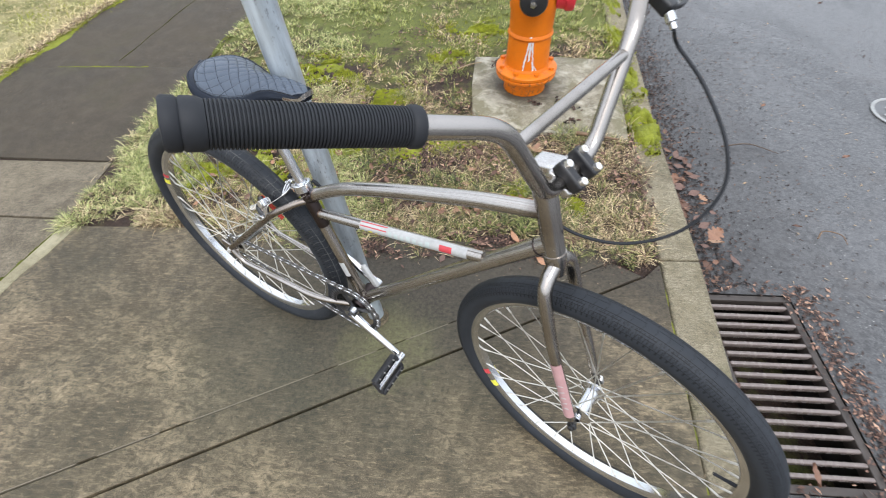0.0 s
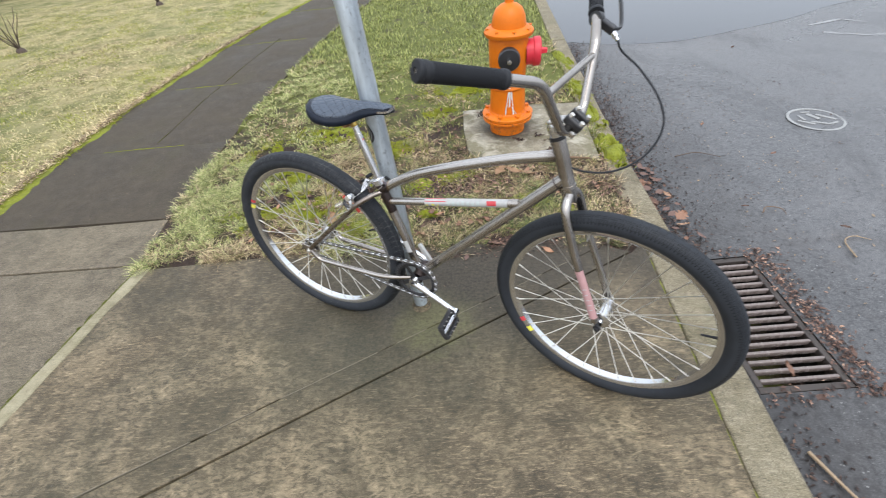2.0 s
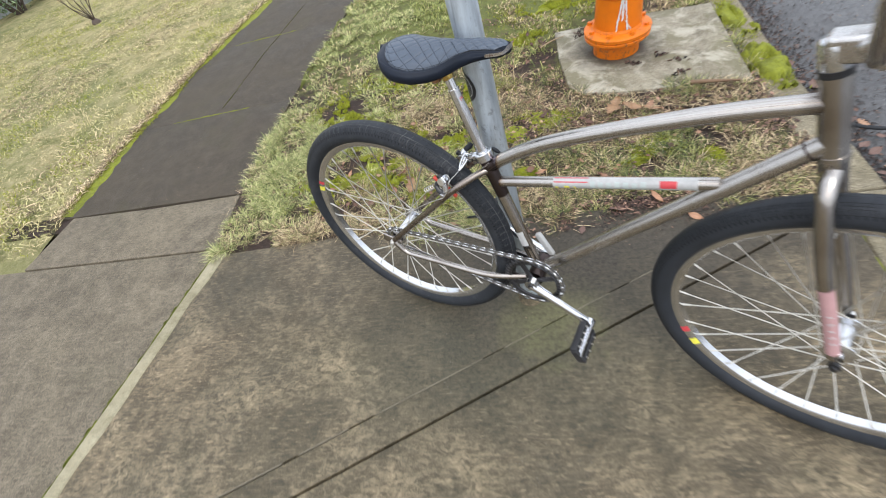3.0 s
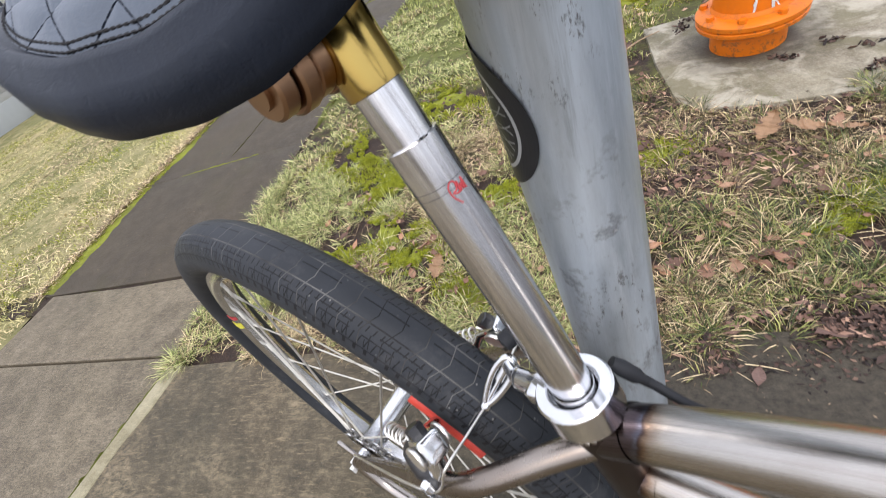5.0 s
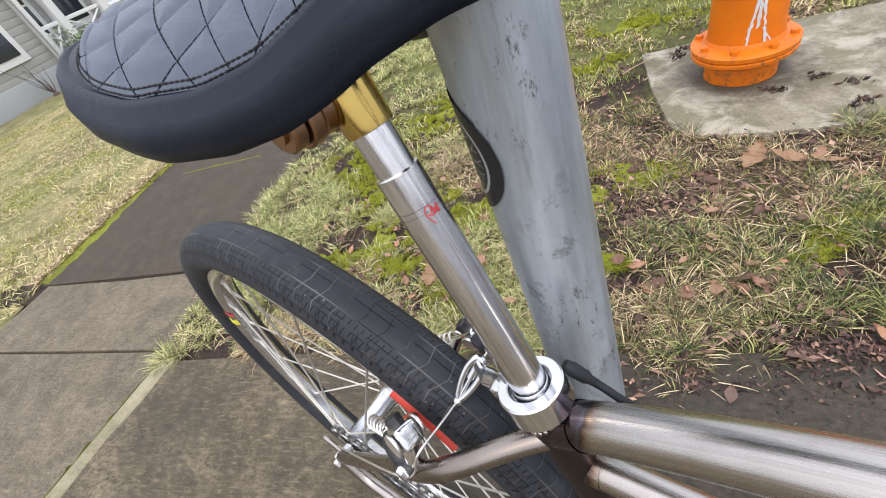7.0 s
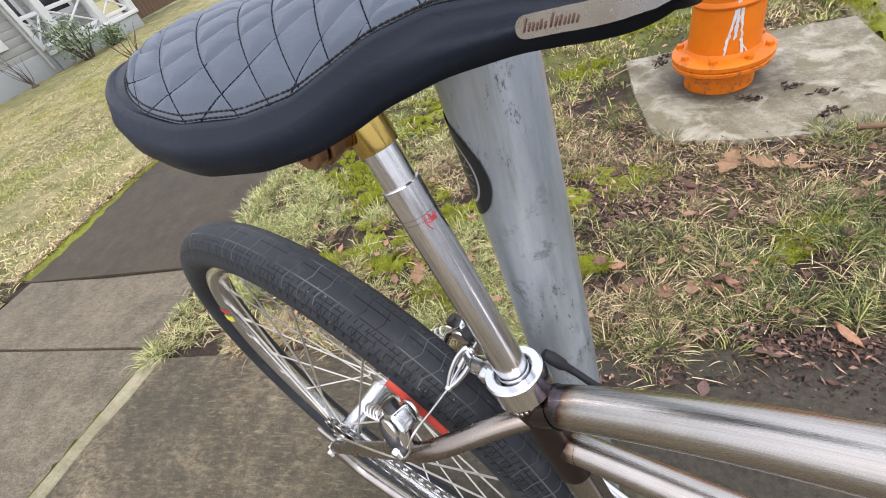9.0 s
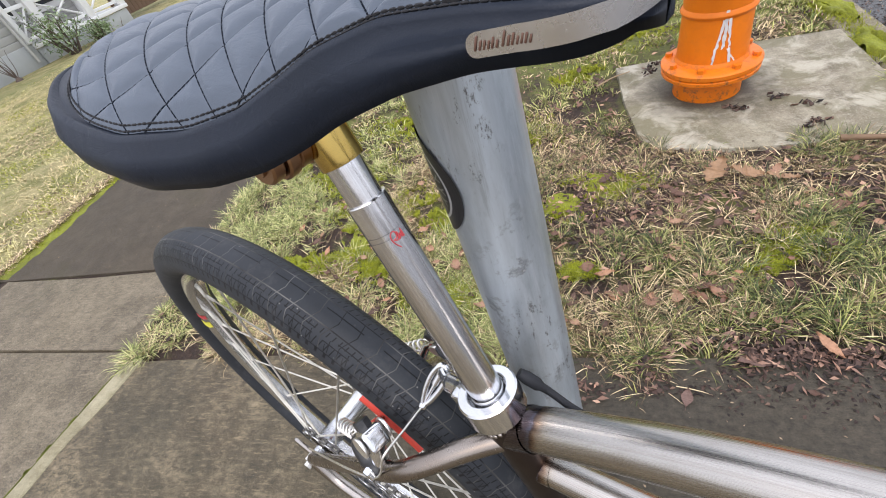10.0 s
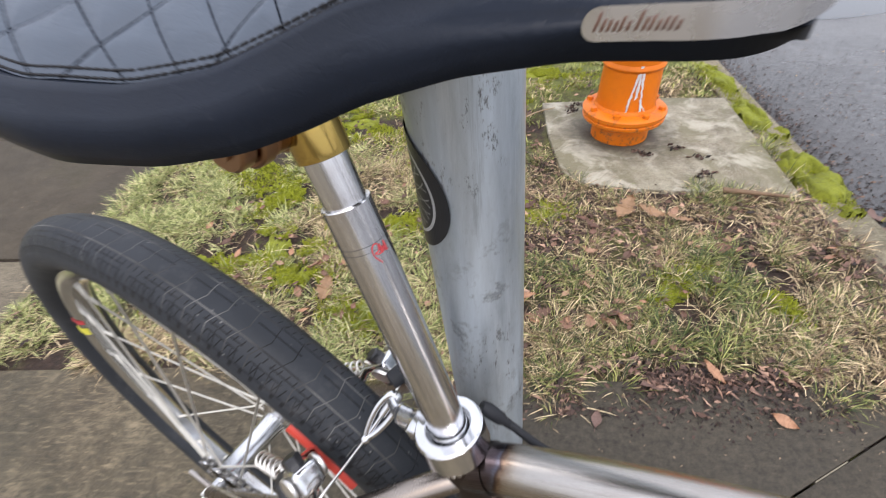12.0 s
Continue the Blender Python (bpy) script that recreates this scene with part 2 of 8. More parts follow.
def plain(name, color, rough, scale=80, amount=0.35, bump=0.15, dist=0.001, spec=0.5):
    k = Mat(name, color, rough, 0, spec)
    n, big = k.noise(scale, 5), k.noise(scale * 0.12, 3)
    dark = tuple(c * (1 - amount) for c in color)
    lite = tuple(min(1, c * (1 + amount)) for c in color)
    k.color(k.mix(k.math("MULTIPLY", k.math("ADD", n, big), 0.5), dark, lite))
    k.rough(k.math("ADD", k.math("MULTIPLY", n, 0.2), rough - 0.1))
    if bump:
        k.bump(n, bump, dist)
    return k.mat


dull_spoke = plain("dull galvanised spoke wire", (0.6, 0.58, 0.52), 0.38, 200, 0.2, 0.0)
bar_iron = plain("rust-brown worn iron", (0.19, 0.155, 0.14), 0.26, 60, 0.55, 0.4, 0.002)
black_rubber = plain("black rubber", (0.02, 0.0215, 0.025), 0.62, 300, 0.3, spec=0.28)
black_paint = plain("black anodised metal", (0.02, 0.02, 0.022), 0.35, 200, 0.3, 0.05)
black_plastic = plain("black plastic", (0.022, 0.022, 0.024), 0.45, 200, 0.3, 0.05)
red_pad = plain("red brake pad", (0.55, 0.05, 0.03), 0.5, 200, 0.25)
white_decal = plain("worn white decal vinyl", (0.44, 0.44, 0.43), 0.35, 160, 0.45, 0.0)
red_decal = plain("red decal vinyl", (0.55, 0.06, 0.07), 0.4, 90, 0.25, 0.0)
pink_decal = plain("faded red decal vinyl", (0.46, 0.27, 0.27), 0.45, 300, 0.3, 0.0)
grey_decal = plain("grey green decal vinyl", (0.45, 0.5, 0.48), 0.45, 120, 0.25, 0.0)
black_thread = plain("black sewing thread", (0.008, 0.008, 0.01), 0.8, 400, 0.2, 0.0)
dark_ink = plain("dark decal ink", (0.03, 0.03, 0.035), 0.5, 120, 0.3, 0.0)
brown_ink = plain("worn brown engraving", (0.12, 0.06, 0.04), 0.6, 300, 0.4, 0.0)
yellow_decal = plain("yellow decal vinyl", (0.75, 0.7, 0.08), 0.45, 120, 0.2, 0.0)


def tyre_material(name, dusty):
    k = Mat(name, (0.03, 0.032, 0.036), 0.6, 0, 0.26)
    u, v = k.uv()
    # q: -1..1 across the tread, 0 on the crown; u: turns of the wheel
    q = k.math("MULTIPLY", k.math("SUBTRACT", v, 0.5), 5.0)
    aq = k.math("ABSOLUTE", q)

    def within(x, mid, half):
        return k.math("LESS_THAN", k.math("ABSOLUTE", k.math("SUBTRACT", x, mid)), half)

    def both(a, b):
        return k.math("MULTIPLY", a, b)

    def either(a, b):
        return k.math("MAXIMUM", a, b)

    tri = k.math("ABSOLUTE", k.math("SUBTRACT", k.math("FRACT", k.math("ADD", k.math("MULTIPLY", q, 1.15), 0.1)), 0.5))
    run = k.math("ADD", k.math("MULTIPLY", u, 112), k.math("ADD", k.math("MULTIPLY", tri, 0.5), k.math("MULTIPLY", q, 0.22)))
    cross = both(within(k.math("FRACT", run), 0.5, 0.022), k.math("LESS_THAN", aq, 0.84))
    sipe = both(within(k.math("FRACT", k.math("ADD", run, 0.5)), 0.5, 0.024), within(aq, 0.66, 0.16))
    sipe = either(sipe, both(within(k.math("FRACT", k.math("ADD", run, 0.3)), 0.5, 0.02), within(aq, 0.73, 0.09)))
    fine_run = k.math("FRACT", k.math("ADD", k.math("MULTIPLY", u, 336), k.math("MULTIPLY", q, 1.3)))
    sipe = either(sipe, both(within(fine_run, 0.5, 0.09), either(within(aq, 0.72, 0.12), within(aq, 0.42, 0.07))))
    rib = within(aq, 0.3, 0.016)
    rib2 = both(within(aq, 0.6, 0.014), k.math("LESS_THAN", k.math("FRACT", k.math("MULTIPLY", u, 56)), 0.72))
    slot = both(within(q, 0.08, 0.016), k.math("LESS_THAN", k.math("FRACT", k.math("MULTIPLY", u, 37)), 0.66))
    slot = either(slot, both(within(q, -0.46, 0.014), k.math("LESS_THAN", k.math("FRACT", k.math("ADD", k.math("MULTIPLY", u, 37), 0.4)), 0.6)))
    edge = either(within(aq, 0.87, 0.014), both(within(aq, 0.95, 0.09), k.math("LESS_THAN", k.math("FRACT", k.math("MULTIPLY", u, 224)), 0.3)))
    thin = either(cross, either(sipe, rib))
    deep = either(slot, either(edge, rib2))
    dust, big = k.noise(60, 5), k.noise(9, 3)
    base = k.mix(k.math("MULTIPLY", k.math("ADD", dust, big), 0.5), (0.008, 0.0095, 0.011), (0.04, 0.045, 0.054))
    col = k.mix(k.math("MULTIPLY", either(deep, thin), 0.85), base, (0.002, 0.002, 0.003))
    if dusty:
        lit = both(either(cross, rib), k.ramp(k.noise(5, 4, 0.7), (0.42, 0.0), (0.58, 1.0)))
        col = k.mix(k.math("MULTIPLY", lit, 0.62), col, (0.2, 0.195, 0.185))
        specks = k.ramp(k.voronoi(120), (0.0, 1.0), (0.12, 0.0))
        col = k.mix(both(specks, k.ramp(k.noise(22, 2), (0.46, 0.0), (0.6, 0.8))), col, (0.34, 0.33, 0.31))
        smear = k.ramp(k.noise(30, 5, 0.7), (0.55, 0.0), (0.75, 0.28))
        col = k.mix(smear, col, (0.11, 0.105, 0.1))
    k.color(col)
    k.rough(k.math("ADD", k.math("MULTIPLY", dust, 0.25), 0.45))
    k.bump(k.math("SUBTRACT", 1.0, either(thin, deep)), 1.0, 0.004 if dusty else 0.002)
    k.bump(k.noise(400, 3), 0.2, 0.0006)
    return k.mat


tyre_rubber = tyre_material("dusty tread rubber", True)
clean_rubber = tyre_material("clean tread rubber", False)


def leather_material(quilted):
    k = Mat("quilted dark leather" if quilted else "dark leather", (0.04, 0.045, 0.055), 0.42, 0, 0.32 if quilted else 0.26)
    n, fine = k.noise(25, 5), k.voronoi(1400)
    # the quilted top's blue-grey base is raised to carry the sky's sheen
    col = k.mix(n, (0.05, 0.063, 0.085), (0.094, 0.115, 0.148)) if quilted else k.mix(n, (0.0045, 0.0075, 0.014), (0.01, 0.0155, 0.029))
    scuff = k.ramp(k.noise(160, 5, 0.75, (1, 2.5, 1)), (0.62, 0.0), (0.78, 0.3))
    col = k.mix(scuff, col, (0.06, 0.066, 0.078))
    matt = None
    if quilted:
        # stitched lines of the two diamond families, with short gaps between the stitches
        u, v = k.uv()
        for a, b in ((u, v), (v, u)):
            d = k.math("ABSOLUTE", k.math("SUBTRACT", k.math("FRACT", k.math("ADD", a, 0.5)), 0.5))
            line = k.math("LESS_THAN", d, 0.017)
            gap = k.math("LESS_THAN", k.math("FRACT", k.math("MULTIPLY", b, 7.0)), 0.8)
            thread = k.math("MULTIPLY", line, k.math("ADD", k.math("MULTIPLY", gap, 0.35), 0.65))
            col = k.mix(thread, col, (0.011, 0.013, 0.018))
            matt = thread if matt is None else k.math("MAXIMUM", matt, thread)
        k.link(k.math("MULTIPLY", k.math("SUBTRACT", 1.0, matt), 0.32), k.b.inputs["Specular IOR Level"])
    k.color(col)
    k.rough(k.math("ADD", k.math("MULTIPLY", n, 0.2), 0.27 if quilted else 0.36))
    k.bump(fine, 0.1, 0.0004)
    k.bump(k.noise(90, 5, 0.6, (1, 3, 1), distort=1.5), 0.14, 0.002)
    k.bump(k.ramp(k.noise(130, 3, 0.6, (0.35, 1.6, 1), distort=2.0), (0.3, 0.0), (0.42, 1.0)), 0.12, 0.001)
    return k.mat


leather, quilt_leather = leather_material(False), leather_material(True)


def galvanised_material():
    k = Mat("weathered galvanised steel", (0.45, 0.48, 0.5), 0.42, 0.55)
    streak = k.ramp(k.noise(26, 6, 0.7, (1, 1, 0.14)), (0.3, 0.0), (0.72, 1.0))
    blot = k.noise(60, 4, 0.7)
    col = k.mix(streak, (0.31, 0.352, 0.385), (0.66, 0.73, 0.785))
    dirt = k.math("MULTIPLY", k.ramp(blot, (0.56, 0.0), (0.66, 1.0)), k.ramp(k.noise(9, 3, 0.6, (1, 1, 0.35)), (0.5, 0.0), (0.62, 1.0)))
    col = k.mix(k.math("MULTIPLY", dirt, 0.75), col, (0.1, 0.09, 0.085))
    white = k.ramp(k.voronoi(70), (0.0, 1.0), (0.1, 0.0))
    col = k.mix(k.math("MULTIPLY", white, k.ramp(k.noise(30, 2), (0.6, 0.0), (0.66, 0.8))), col, (0.75, 0.77, 0.78))
    run = k.noise(90, 5, 0.75, (1, 1, 0.05))
    col = k.mix(k.math("MULTIPLY", k.ramp(run, (0.56, 0.0), (0.7, 1.0)), 0.35), col, (0.72, 0.76, 0.8))
    col = k.mix(k.math("MULTIPLY", k.ramp(run, (0.32, 1.0), (0.44, 0.0)), 0.4), col, (0.2, 0.22, 0.235))
    pits = k.math("MULTIPLY", k.ramp(k.noise(150, 5, 0.8, (1, 1, 0.4)), (0.56, 0.0), (0.64, 1.0)), k.math("MAXIMUM", k.ramp(k.noise(14, 3, 0.6, (1, 1, 0.4)), (0.5, 0.0), (0.6, 1.0)), 0.12))
    col = k.mix(k.math("MULTIPLY", pits, 0.8), col, (0.085, 0.075, 0.07))
    k.color(col)
    k.rough(k.ramp(streak, (0.3, 0.3), (0.7, 0.55)))
    k.bump(blot, 0.2, 0.003)
    k.bump(run, 0.12, 0.002)
    return k.mat


galvanised = galvanised_material()


POST_FOOT = (-0.23, 0.85)


def concrete_material(name, dark, mid, lite, stain=(0.035, 0.03, 0.02), green=0.25, wet=0.0, grain=300, comb=0.35, soaked=False, spec=0.4, grit=1.0, ring=None):
    k = Mat(name, mid, 0.75, 0, spec)
    big, med, fine = k.noise(2.1, 6, 0.65, distort=0.5), k.noise(11, 7, 0.72, distort=0.3), k.noise(grain, 4, 0.75)
    small = k.noise(75, 5, 0.75)
    brush = k.noise(60, 3, 0.6, (6, 0.5, 1))
    col = k.mix(k.ramp(big, (0.36, 0.0), (0.62, 1.0)), dark, mid)
    col = k.mix(k.math("MULTIPLY", k.ramp(med, (0.42, 0.0), (0.66, 1.0)), 0.6), col, lite)
    col = k.mix(k.math("MULTIPLY", k.ramp(brush, (0.45, 0.0), (0.8, 1.0)), 0.15), col, lite)
    col = k.mix(k.math("MULTIPLY", k.ramp(small, (0.36, 1.0), (0.52, 0.0)), 0.6 * grit), col, k.mix(0.72, col, stain))
    spots = k.ramp(k.noise(30, 4, 0.7), (0.58, 0.0), (0.7, 1.0))
    col = k.mix(k.math("MULTIPLY", spots, 0.28), col, k.mix(0.75, col, stain))
    moss = k.math("MULTIPLY", k.ramp(k.noise(2.6, 5, 0.7), (0.54, 0.0), (0.7, 1.0)), green)
    col = k.mix(moss, col, (0.075, 0.085, 0.022))
    col = k.mix(k.math("MULTIPLY", k.ramp(fine, (0.42, 1.0), (0.54, 0.0)), 0.55 * grit), col, k.mix(0.75, col, stain))
    col = k.mix(k.math("MULTIPLY", k.ramp(fine, (0.56, 0.0), (0.68, 1.0)), 0.5 * grit), col, tuple(min(1, c * 1.5) for c in lite))
    streaks = k.noise(120, 6, 0.78, (0.22, 1, 1), distort=0.5)
    pores = k.noise(420, 3, 0.7)
    col = k.mix(k.math("MULTIPLY", k.ramp(streaks, (0.38, 1.0), (0.5, 0.0)), comb), col, k.mix(0.7, col, stain))
    col = k.mix(k.math("MULTIPLY", k.ramp(streaks, (0.54, 0.0), (0.68, 1.0)), comb), col, tuple(min(1, c * 1.45) for c in lite))
    col = k.mix(k.math("MULTIPLY", k.ramp(pores, (0.36, 1.0), (0.46, 0.0)), 0.5 * grit), col, k.mix(0.8, col, stain))
    if soaked:
        x0p, y0p, z0p = k.pos()
        # olive algae in broad blotches, tan worn patches and pale bits of exposed stone
        alg = k.ramp(k.noise(1.7, 7, 0.7, distort=0.5), (0.4, 0.0), (0.62, 1.0))
        col = k.mix(k.math("MULTIPLY", alg, 0.62), col, (0.045, 0.041, 0.024))
        tan = k.math("MULTIPLY", k.ramp(k.noise(2.6, 7, 0.75, distort=0.4), (0.44, 0.0), (0.64, 1.0)), k.ramp(k.noise(48, 6, 0.8, (0.55, 1, 1), distort=0.8), (0.42, 0.0), (0.64, 1.0)))
        col = k.mix(k.math("MULTIPLY", tan, 0.9), col, (0.43, 0.34, 0.21))
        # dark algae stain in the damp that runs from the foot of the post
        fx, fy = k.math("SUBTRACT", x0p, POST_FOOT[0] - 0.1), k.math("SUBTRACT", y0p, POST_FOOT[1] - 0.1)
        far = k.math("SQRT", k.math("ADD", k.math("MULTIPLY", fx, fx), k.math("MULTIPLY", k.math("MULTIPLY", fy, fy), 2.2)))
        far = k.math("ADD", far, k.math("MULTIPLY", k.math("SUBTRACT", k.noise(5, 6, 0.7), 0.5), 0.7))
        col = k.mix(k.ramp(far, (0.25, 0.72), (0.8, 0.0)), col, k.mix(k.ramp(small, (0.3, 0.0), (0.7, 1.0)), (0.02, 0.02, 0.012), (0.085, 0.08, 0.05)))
        # thin moss at the foot itself
        gx, gy = k.math("SUBTRACT", x0p, POST_FOOT[0] + 0.05), k.math("SUBTRACT", y0p, POST_FOOT[1] - 0.07)
        gd = k.math("ADD", k.math("SQRT", k.math("ADD", k.math("MULTIPLY", gx, gx), k.math("MULTIPLY", gy, gy))), k.math("MULTIPLY", k.math("SUBTRACT", k.noise(14, 6, 0.7), 0.5), 0.3))
        col = k.mix(k.math("MULTIPLY", k.ramp(gd, (0.06, 0.75), (0.2, 0.0)), k.ramp(small, (0.35, 0.35), (0.6, 1.0))), col, (0.19, 0.185, 0.075))
        bits = k.math("MULTIPLY", k.ramp(k.voronoi(95), (0.0, 1.0), (0.12, 0.0)), k.math("MAXIMUM", k.ramp(k.noise(21, 3), (0.5, 0.0), (0.6, 1.0)), k.ramp(gd, (0.2, 0.8), (0.42, 0.0))))
        col = k.mix(k.math("MULTIPLY", bits, 0.7), col, (0.48, 0.46, 0.4))
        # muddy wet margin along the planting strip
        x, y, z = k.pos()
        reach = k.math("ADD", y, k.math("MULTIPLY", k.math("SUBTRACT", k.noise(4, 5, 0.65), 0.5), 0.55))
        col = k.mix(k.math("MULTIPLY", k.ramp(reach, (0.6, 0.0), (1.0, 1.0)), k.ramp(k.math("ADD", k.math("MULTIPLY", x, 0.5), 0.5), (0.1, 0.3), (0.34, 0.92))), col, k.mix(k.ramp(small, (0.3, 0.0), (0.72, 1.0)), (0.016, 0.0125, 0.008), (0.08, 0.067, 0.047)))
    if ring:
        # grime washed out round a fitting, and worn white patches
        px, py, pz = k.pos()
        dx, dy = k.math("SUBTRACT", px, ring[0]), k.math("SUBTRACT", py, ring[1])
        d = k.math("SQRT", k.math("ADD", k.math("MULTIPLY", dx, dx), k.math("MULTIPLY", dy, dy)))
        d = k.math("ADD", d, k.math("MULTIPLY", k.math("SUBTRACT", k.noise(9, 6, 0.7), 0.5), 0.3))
        col = k.mix(k.math("MULTIPLY", k.ramp(k.noise(3.6, 6, 0.7, distort=0.8), (0.46, 0.0), (0.56, 1.0)), 0.72), col, (0.15, 0.135, 0.075))
        col = k.mix(k.math("MULTIPLY", k.ramp(k.noise(5, 6, 0.7, distort=0.5), (0.5, 0.0), (0.6, 1.0)), 0.6), col, (0.5, 0.465, 0.375))
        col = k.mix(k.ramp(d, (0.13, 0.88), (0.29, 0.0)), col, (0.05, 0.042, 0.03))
    k.color(col)
    k.rough(k.ramp(big, (0.3, 0.62 - wet), (0.7, 0.85 - wet)))
    k.bump(fine, 0.6, 0.004)
    k.bump(streaks, 0.8 * comb, 0.003)
    k.bump(med, 0.25, 0.006)
    return k.mat


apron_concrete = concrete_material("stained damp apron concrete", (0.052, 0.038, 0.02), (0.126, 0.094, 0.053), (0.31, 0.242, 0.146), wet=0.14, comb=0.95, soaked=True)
drive_concrete = concrete_material("grey driveway concrete", (0.106, 0.085, 0.057), (0.178, 0.147, 0.1), (0.3, 0.252, 0.178), green=0.14, wet=0.08, spec=0.3)
walk_concrete = concrete_material("dark old walk surface", (0.05, 0.04, 0.03), (0.074, 0.06, 0.044), (0.106, 0.088, 0.064), comb=0.15, grit=0.7, green=0.15, wet=0.1, spec=0.18)
curb_concrete = concrete_material("weathered kerb concrete", (0.15, 0.122, 0.07), (0.26, 0.22, 0.138), (0.38, 0.335, 0.235), green=0.45)
edge_concrete = concrete_material("pale edge concrete", (0.2, 0.175, 0.1), (0.34, 0.3, 0.19), (0.45, 0.41, 0.28), green=0.45, comb=0.12, grit=0.35)
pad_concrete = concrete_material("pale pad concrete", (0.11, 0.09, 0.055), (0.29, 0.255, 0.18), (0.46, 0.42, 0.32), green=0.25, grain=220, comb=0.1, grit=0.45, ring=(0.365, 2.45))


def asphalt_material():
    k = Mat("wet worn asphalt", (0.06, 0.062, 0.066), 0.4)
    big, med, fine = k.noise(0.55, 6, 0.6, distort=0.6), k.noise(5, 5, 0.6), k.noise(260, 3, 0.7)
    col = k.mix(k.ramp(big, (0.35, 0.0), (0.65, 1.0)), (0.066, 0.066, 0.067), (0.15, 0.149, 0.15))
    stone = k.ramp(k.voronoi(230, "Color"), (0.2, 0.0), (0.95, 1.0))
    col = k.mix(k.math("MULTIPLY", stone, 0.55), col, (0.2, 0.198, 0.195))
    col = k.mix(k.math("MULTIPLY", k.ramp(fine, (0.4, 1.0), (0.52, 0.0)), 0.5), col, (0.018, 0.018, 0.02))
    mid = k.noise(45, 5, 0.7)
    col = k.mix(k.math("MULTIPLY", k.ramp(mid, (0.4, 1.0), (0.52, 0.0)), 0.45), col, (0.022, 0.022, 0.024))
    col = k.mix(k.math("MULTIPLY", k.ramp(med, (0.55, 0.0), (0.75, 1.0)), 0.3), col, (0.07, 0.055, 0.045))
    x, y, z = k.pos()
    gut = k.math("ADD", k.math("SUBTRACT", x, k.math("MULTIPLY", y, 0.086)), k.math("MULTIPLY", k.math("SUBTRACT", k.noise(3.5, 5, 0.7), 0.5), 0.7))
    col = k.mix(k.math("MULTIPLY", k.ramp(k.math("MULTIPLY", gut, 0.5), (0.5, 0.9), (0.8, 0.0)), k.ramp(mid, (0.35, 1.0), (0.65, 0.6))), col, (0.022, 0.019, 0.017))
    specks = k.math("MULTIPLY", k.ramp(k.voronoi(38), (0.0, 1.0), (0.12, 0.0)), k.ramp(k.noise(6, 3), (0.42, 0.0), (0.54, 1.0)))
    col = k.mix(specks, col, (0.45, 0.445, 0.42))
    grit = k.math("MULTIPLY", k.ramp(k.voronoi(95), (0.0, 1.0), (0.14, 0.0)), k.ramp(k.noise(3, 4), (0.45, 0.0), (0.6, 0.8)))
    col = k.mix(grit, col, (0.38, 0.37, 0.35))
    stain = k.ramp(k.noise(1.6, 6, 0.72, (1, 0.45, 1), distort=0.6), (0.52, 0.0), (0.66, 0.6))
    col = k.mix(stain, col, (0.03, 0.029, 0.029))
    k.color(col)
    k.rough(k.ramp(big, (0.3, 0.2), (0.7, 0.4)))
    k.bump(fine, 0.32, 0.004)
    k.bump(med, 0.15, 0.01)
    return k.mat


asphalt = asphalt_material()


def soil_material():
    k = Mat("damp soil and thatch", (0.1, 0.08, 0.05), 0.9)
    a, b, c = k.noise(14, 6, 0.7), k.noise(110, 4, 0.7), k.noise(3.2, 5, 0.7)
    x, y, z = k.pos()
    col = k.mix(a, (0.01, 0.006, 0.004), (0.05, 0.027, 0.017))
    lush = k.math("ADD", c, k.ramp(k.math("MULTIPLY", y, 0.2), (0.46, 0.0), (0.66, 0.22)))
    col = k.mix(k.math("MULTIPLY", k.ramp(lush, (0.5, 0.0), (0.68, 1.0)), 0.85), col, k.mix(a, (0.05, 0.062, 0.01), (0.2, 0.23, 0.036)))
    col = k.mix(k.math("MULTIPLY", k.ramp(b, (0.52, 0.0), (0.72, 1.0)), 0.4), col, (0.16, 0.095, 0.058))
    col = k.mix(k.math("MULTIPLY", k.ramp(b, (0.36, 1.0), (0.46, 0.0)), 0.7), col, (0.014, 0.011, 0.007))
    k.color(col)
    k.bump(b, 0.8, 0.012)
    return k.mat


soil = soil_material()


def lawn_material():
    k = Mat("pale winter lawn", (0.2, 0.2, 0.08), 0.9)
    a, b, c = k.noise(3.5, 6, 0.7), k.noise(60, 4, 0.75), k.noise(0.5, 4, 0.6)
    col = k.mix(k.ramp(a, (0.38, 0.0), (0.6, 1.0)), (0.15, 0.155, 0.035), (0.44, 0.37, 0.18))
    col = k.mix(k.math("MULTIPLY", k.ramp(c, (0.45, 0.0), (0.65, 1.0)), 0.5), col, (0.12, 0.16, 0.035))
    col = k.mix(k.math("MULTIPLY", k.ramp(b, (0.45, 0.0), (0.7, 1.0)), 0.5), col, (0.4, 0.34, 0.2))
    k.color(col)
    k.bump(b, 0.9, 0.03)
    return k.mat


lawn_mat = lawn_material()


def blade_material(name, a, b, c, patch=None):
    k = Mat(name, a, 0.6)
    r = k.rand()
    col = k.ramp(r, (0.0, a), (0.5, b), (1.0, c))
    if patch:
        col = k.mix(k.math("MULTIPLY", k.ramp(k.noise(2.2, 4, 0.65), (0.44, 0.0), (0.58, 1.0)), 0.75), col, k.mix(r, patch, tuple(min(1, q * 1.7) for q in patch)))
    k.color(col)
    k.b.inputs["Transmission Weight"].default_value = 0.0
    k.b.inputs["Subsurface Weight"].default_value = 0.0
    return k.mat


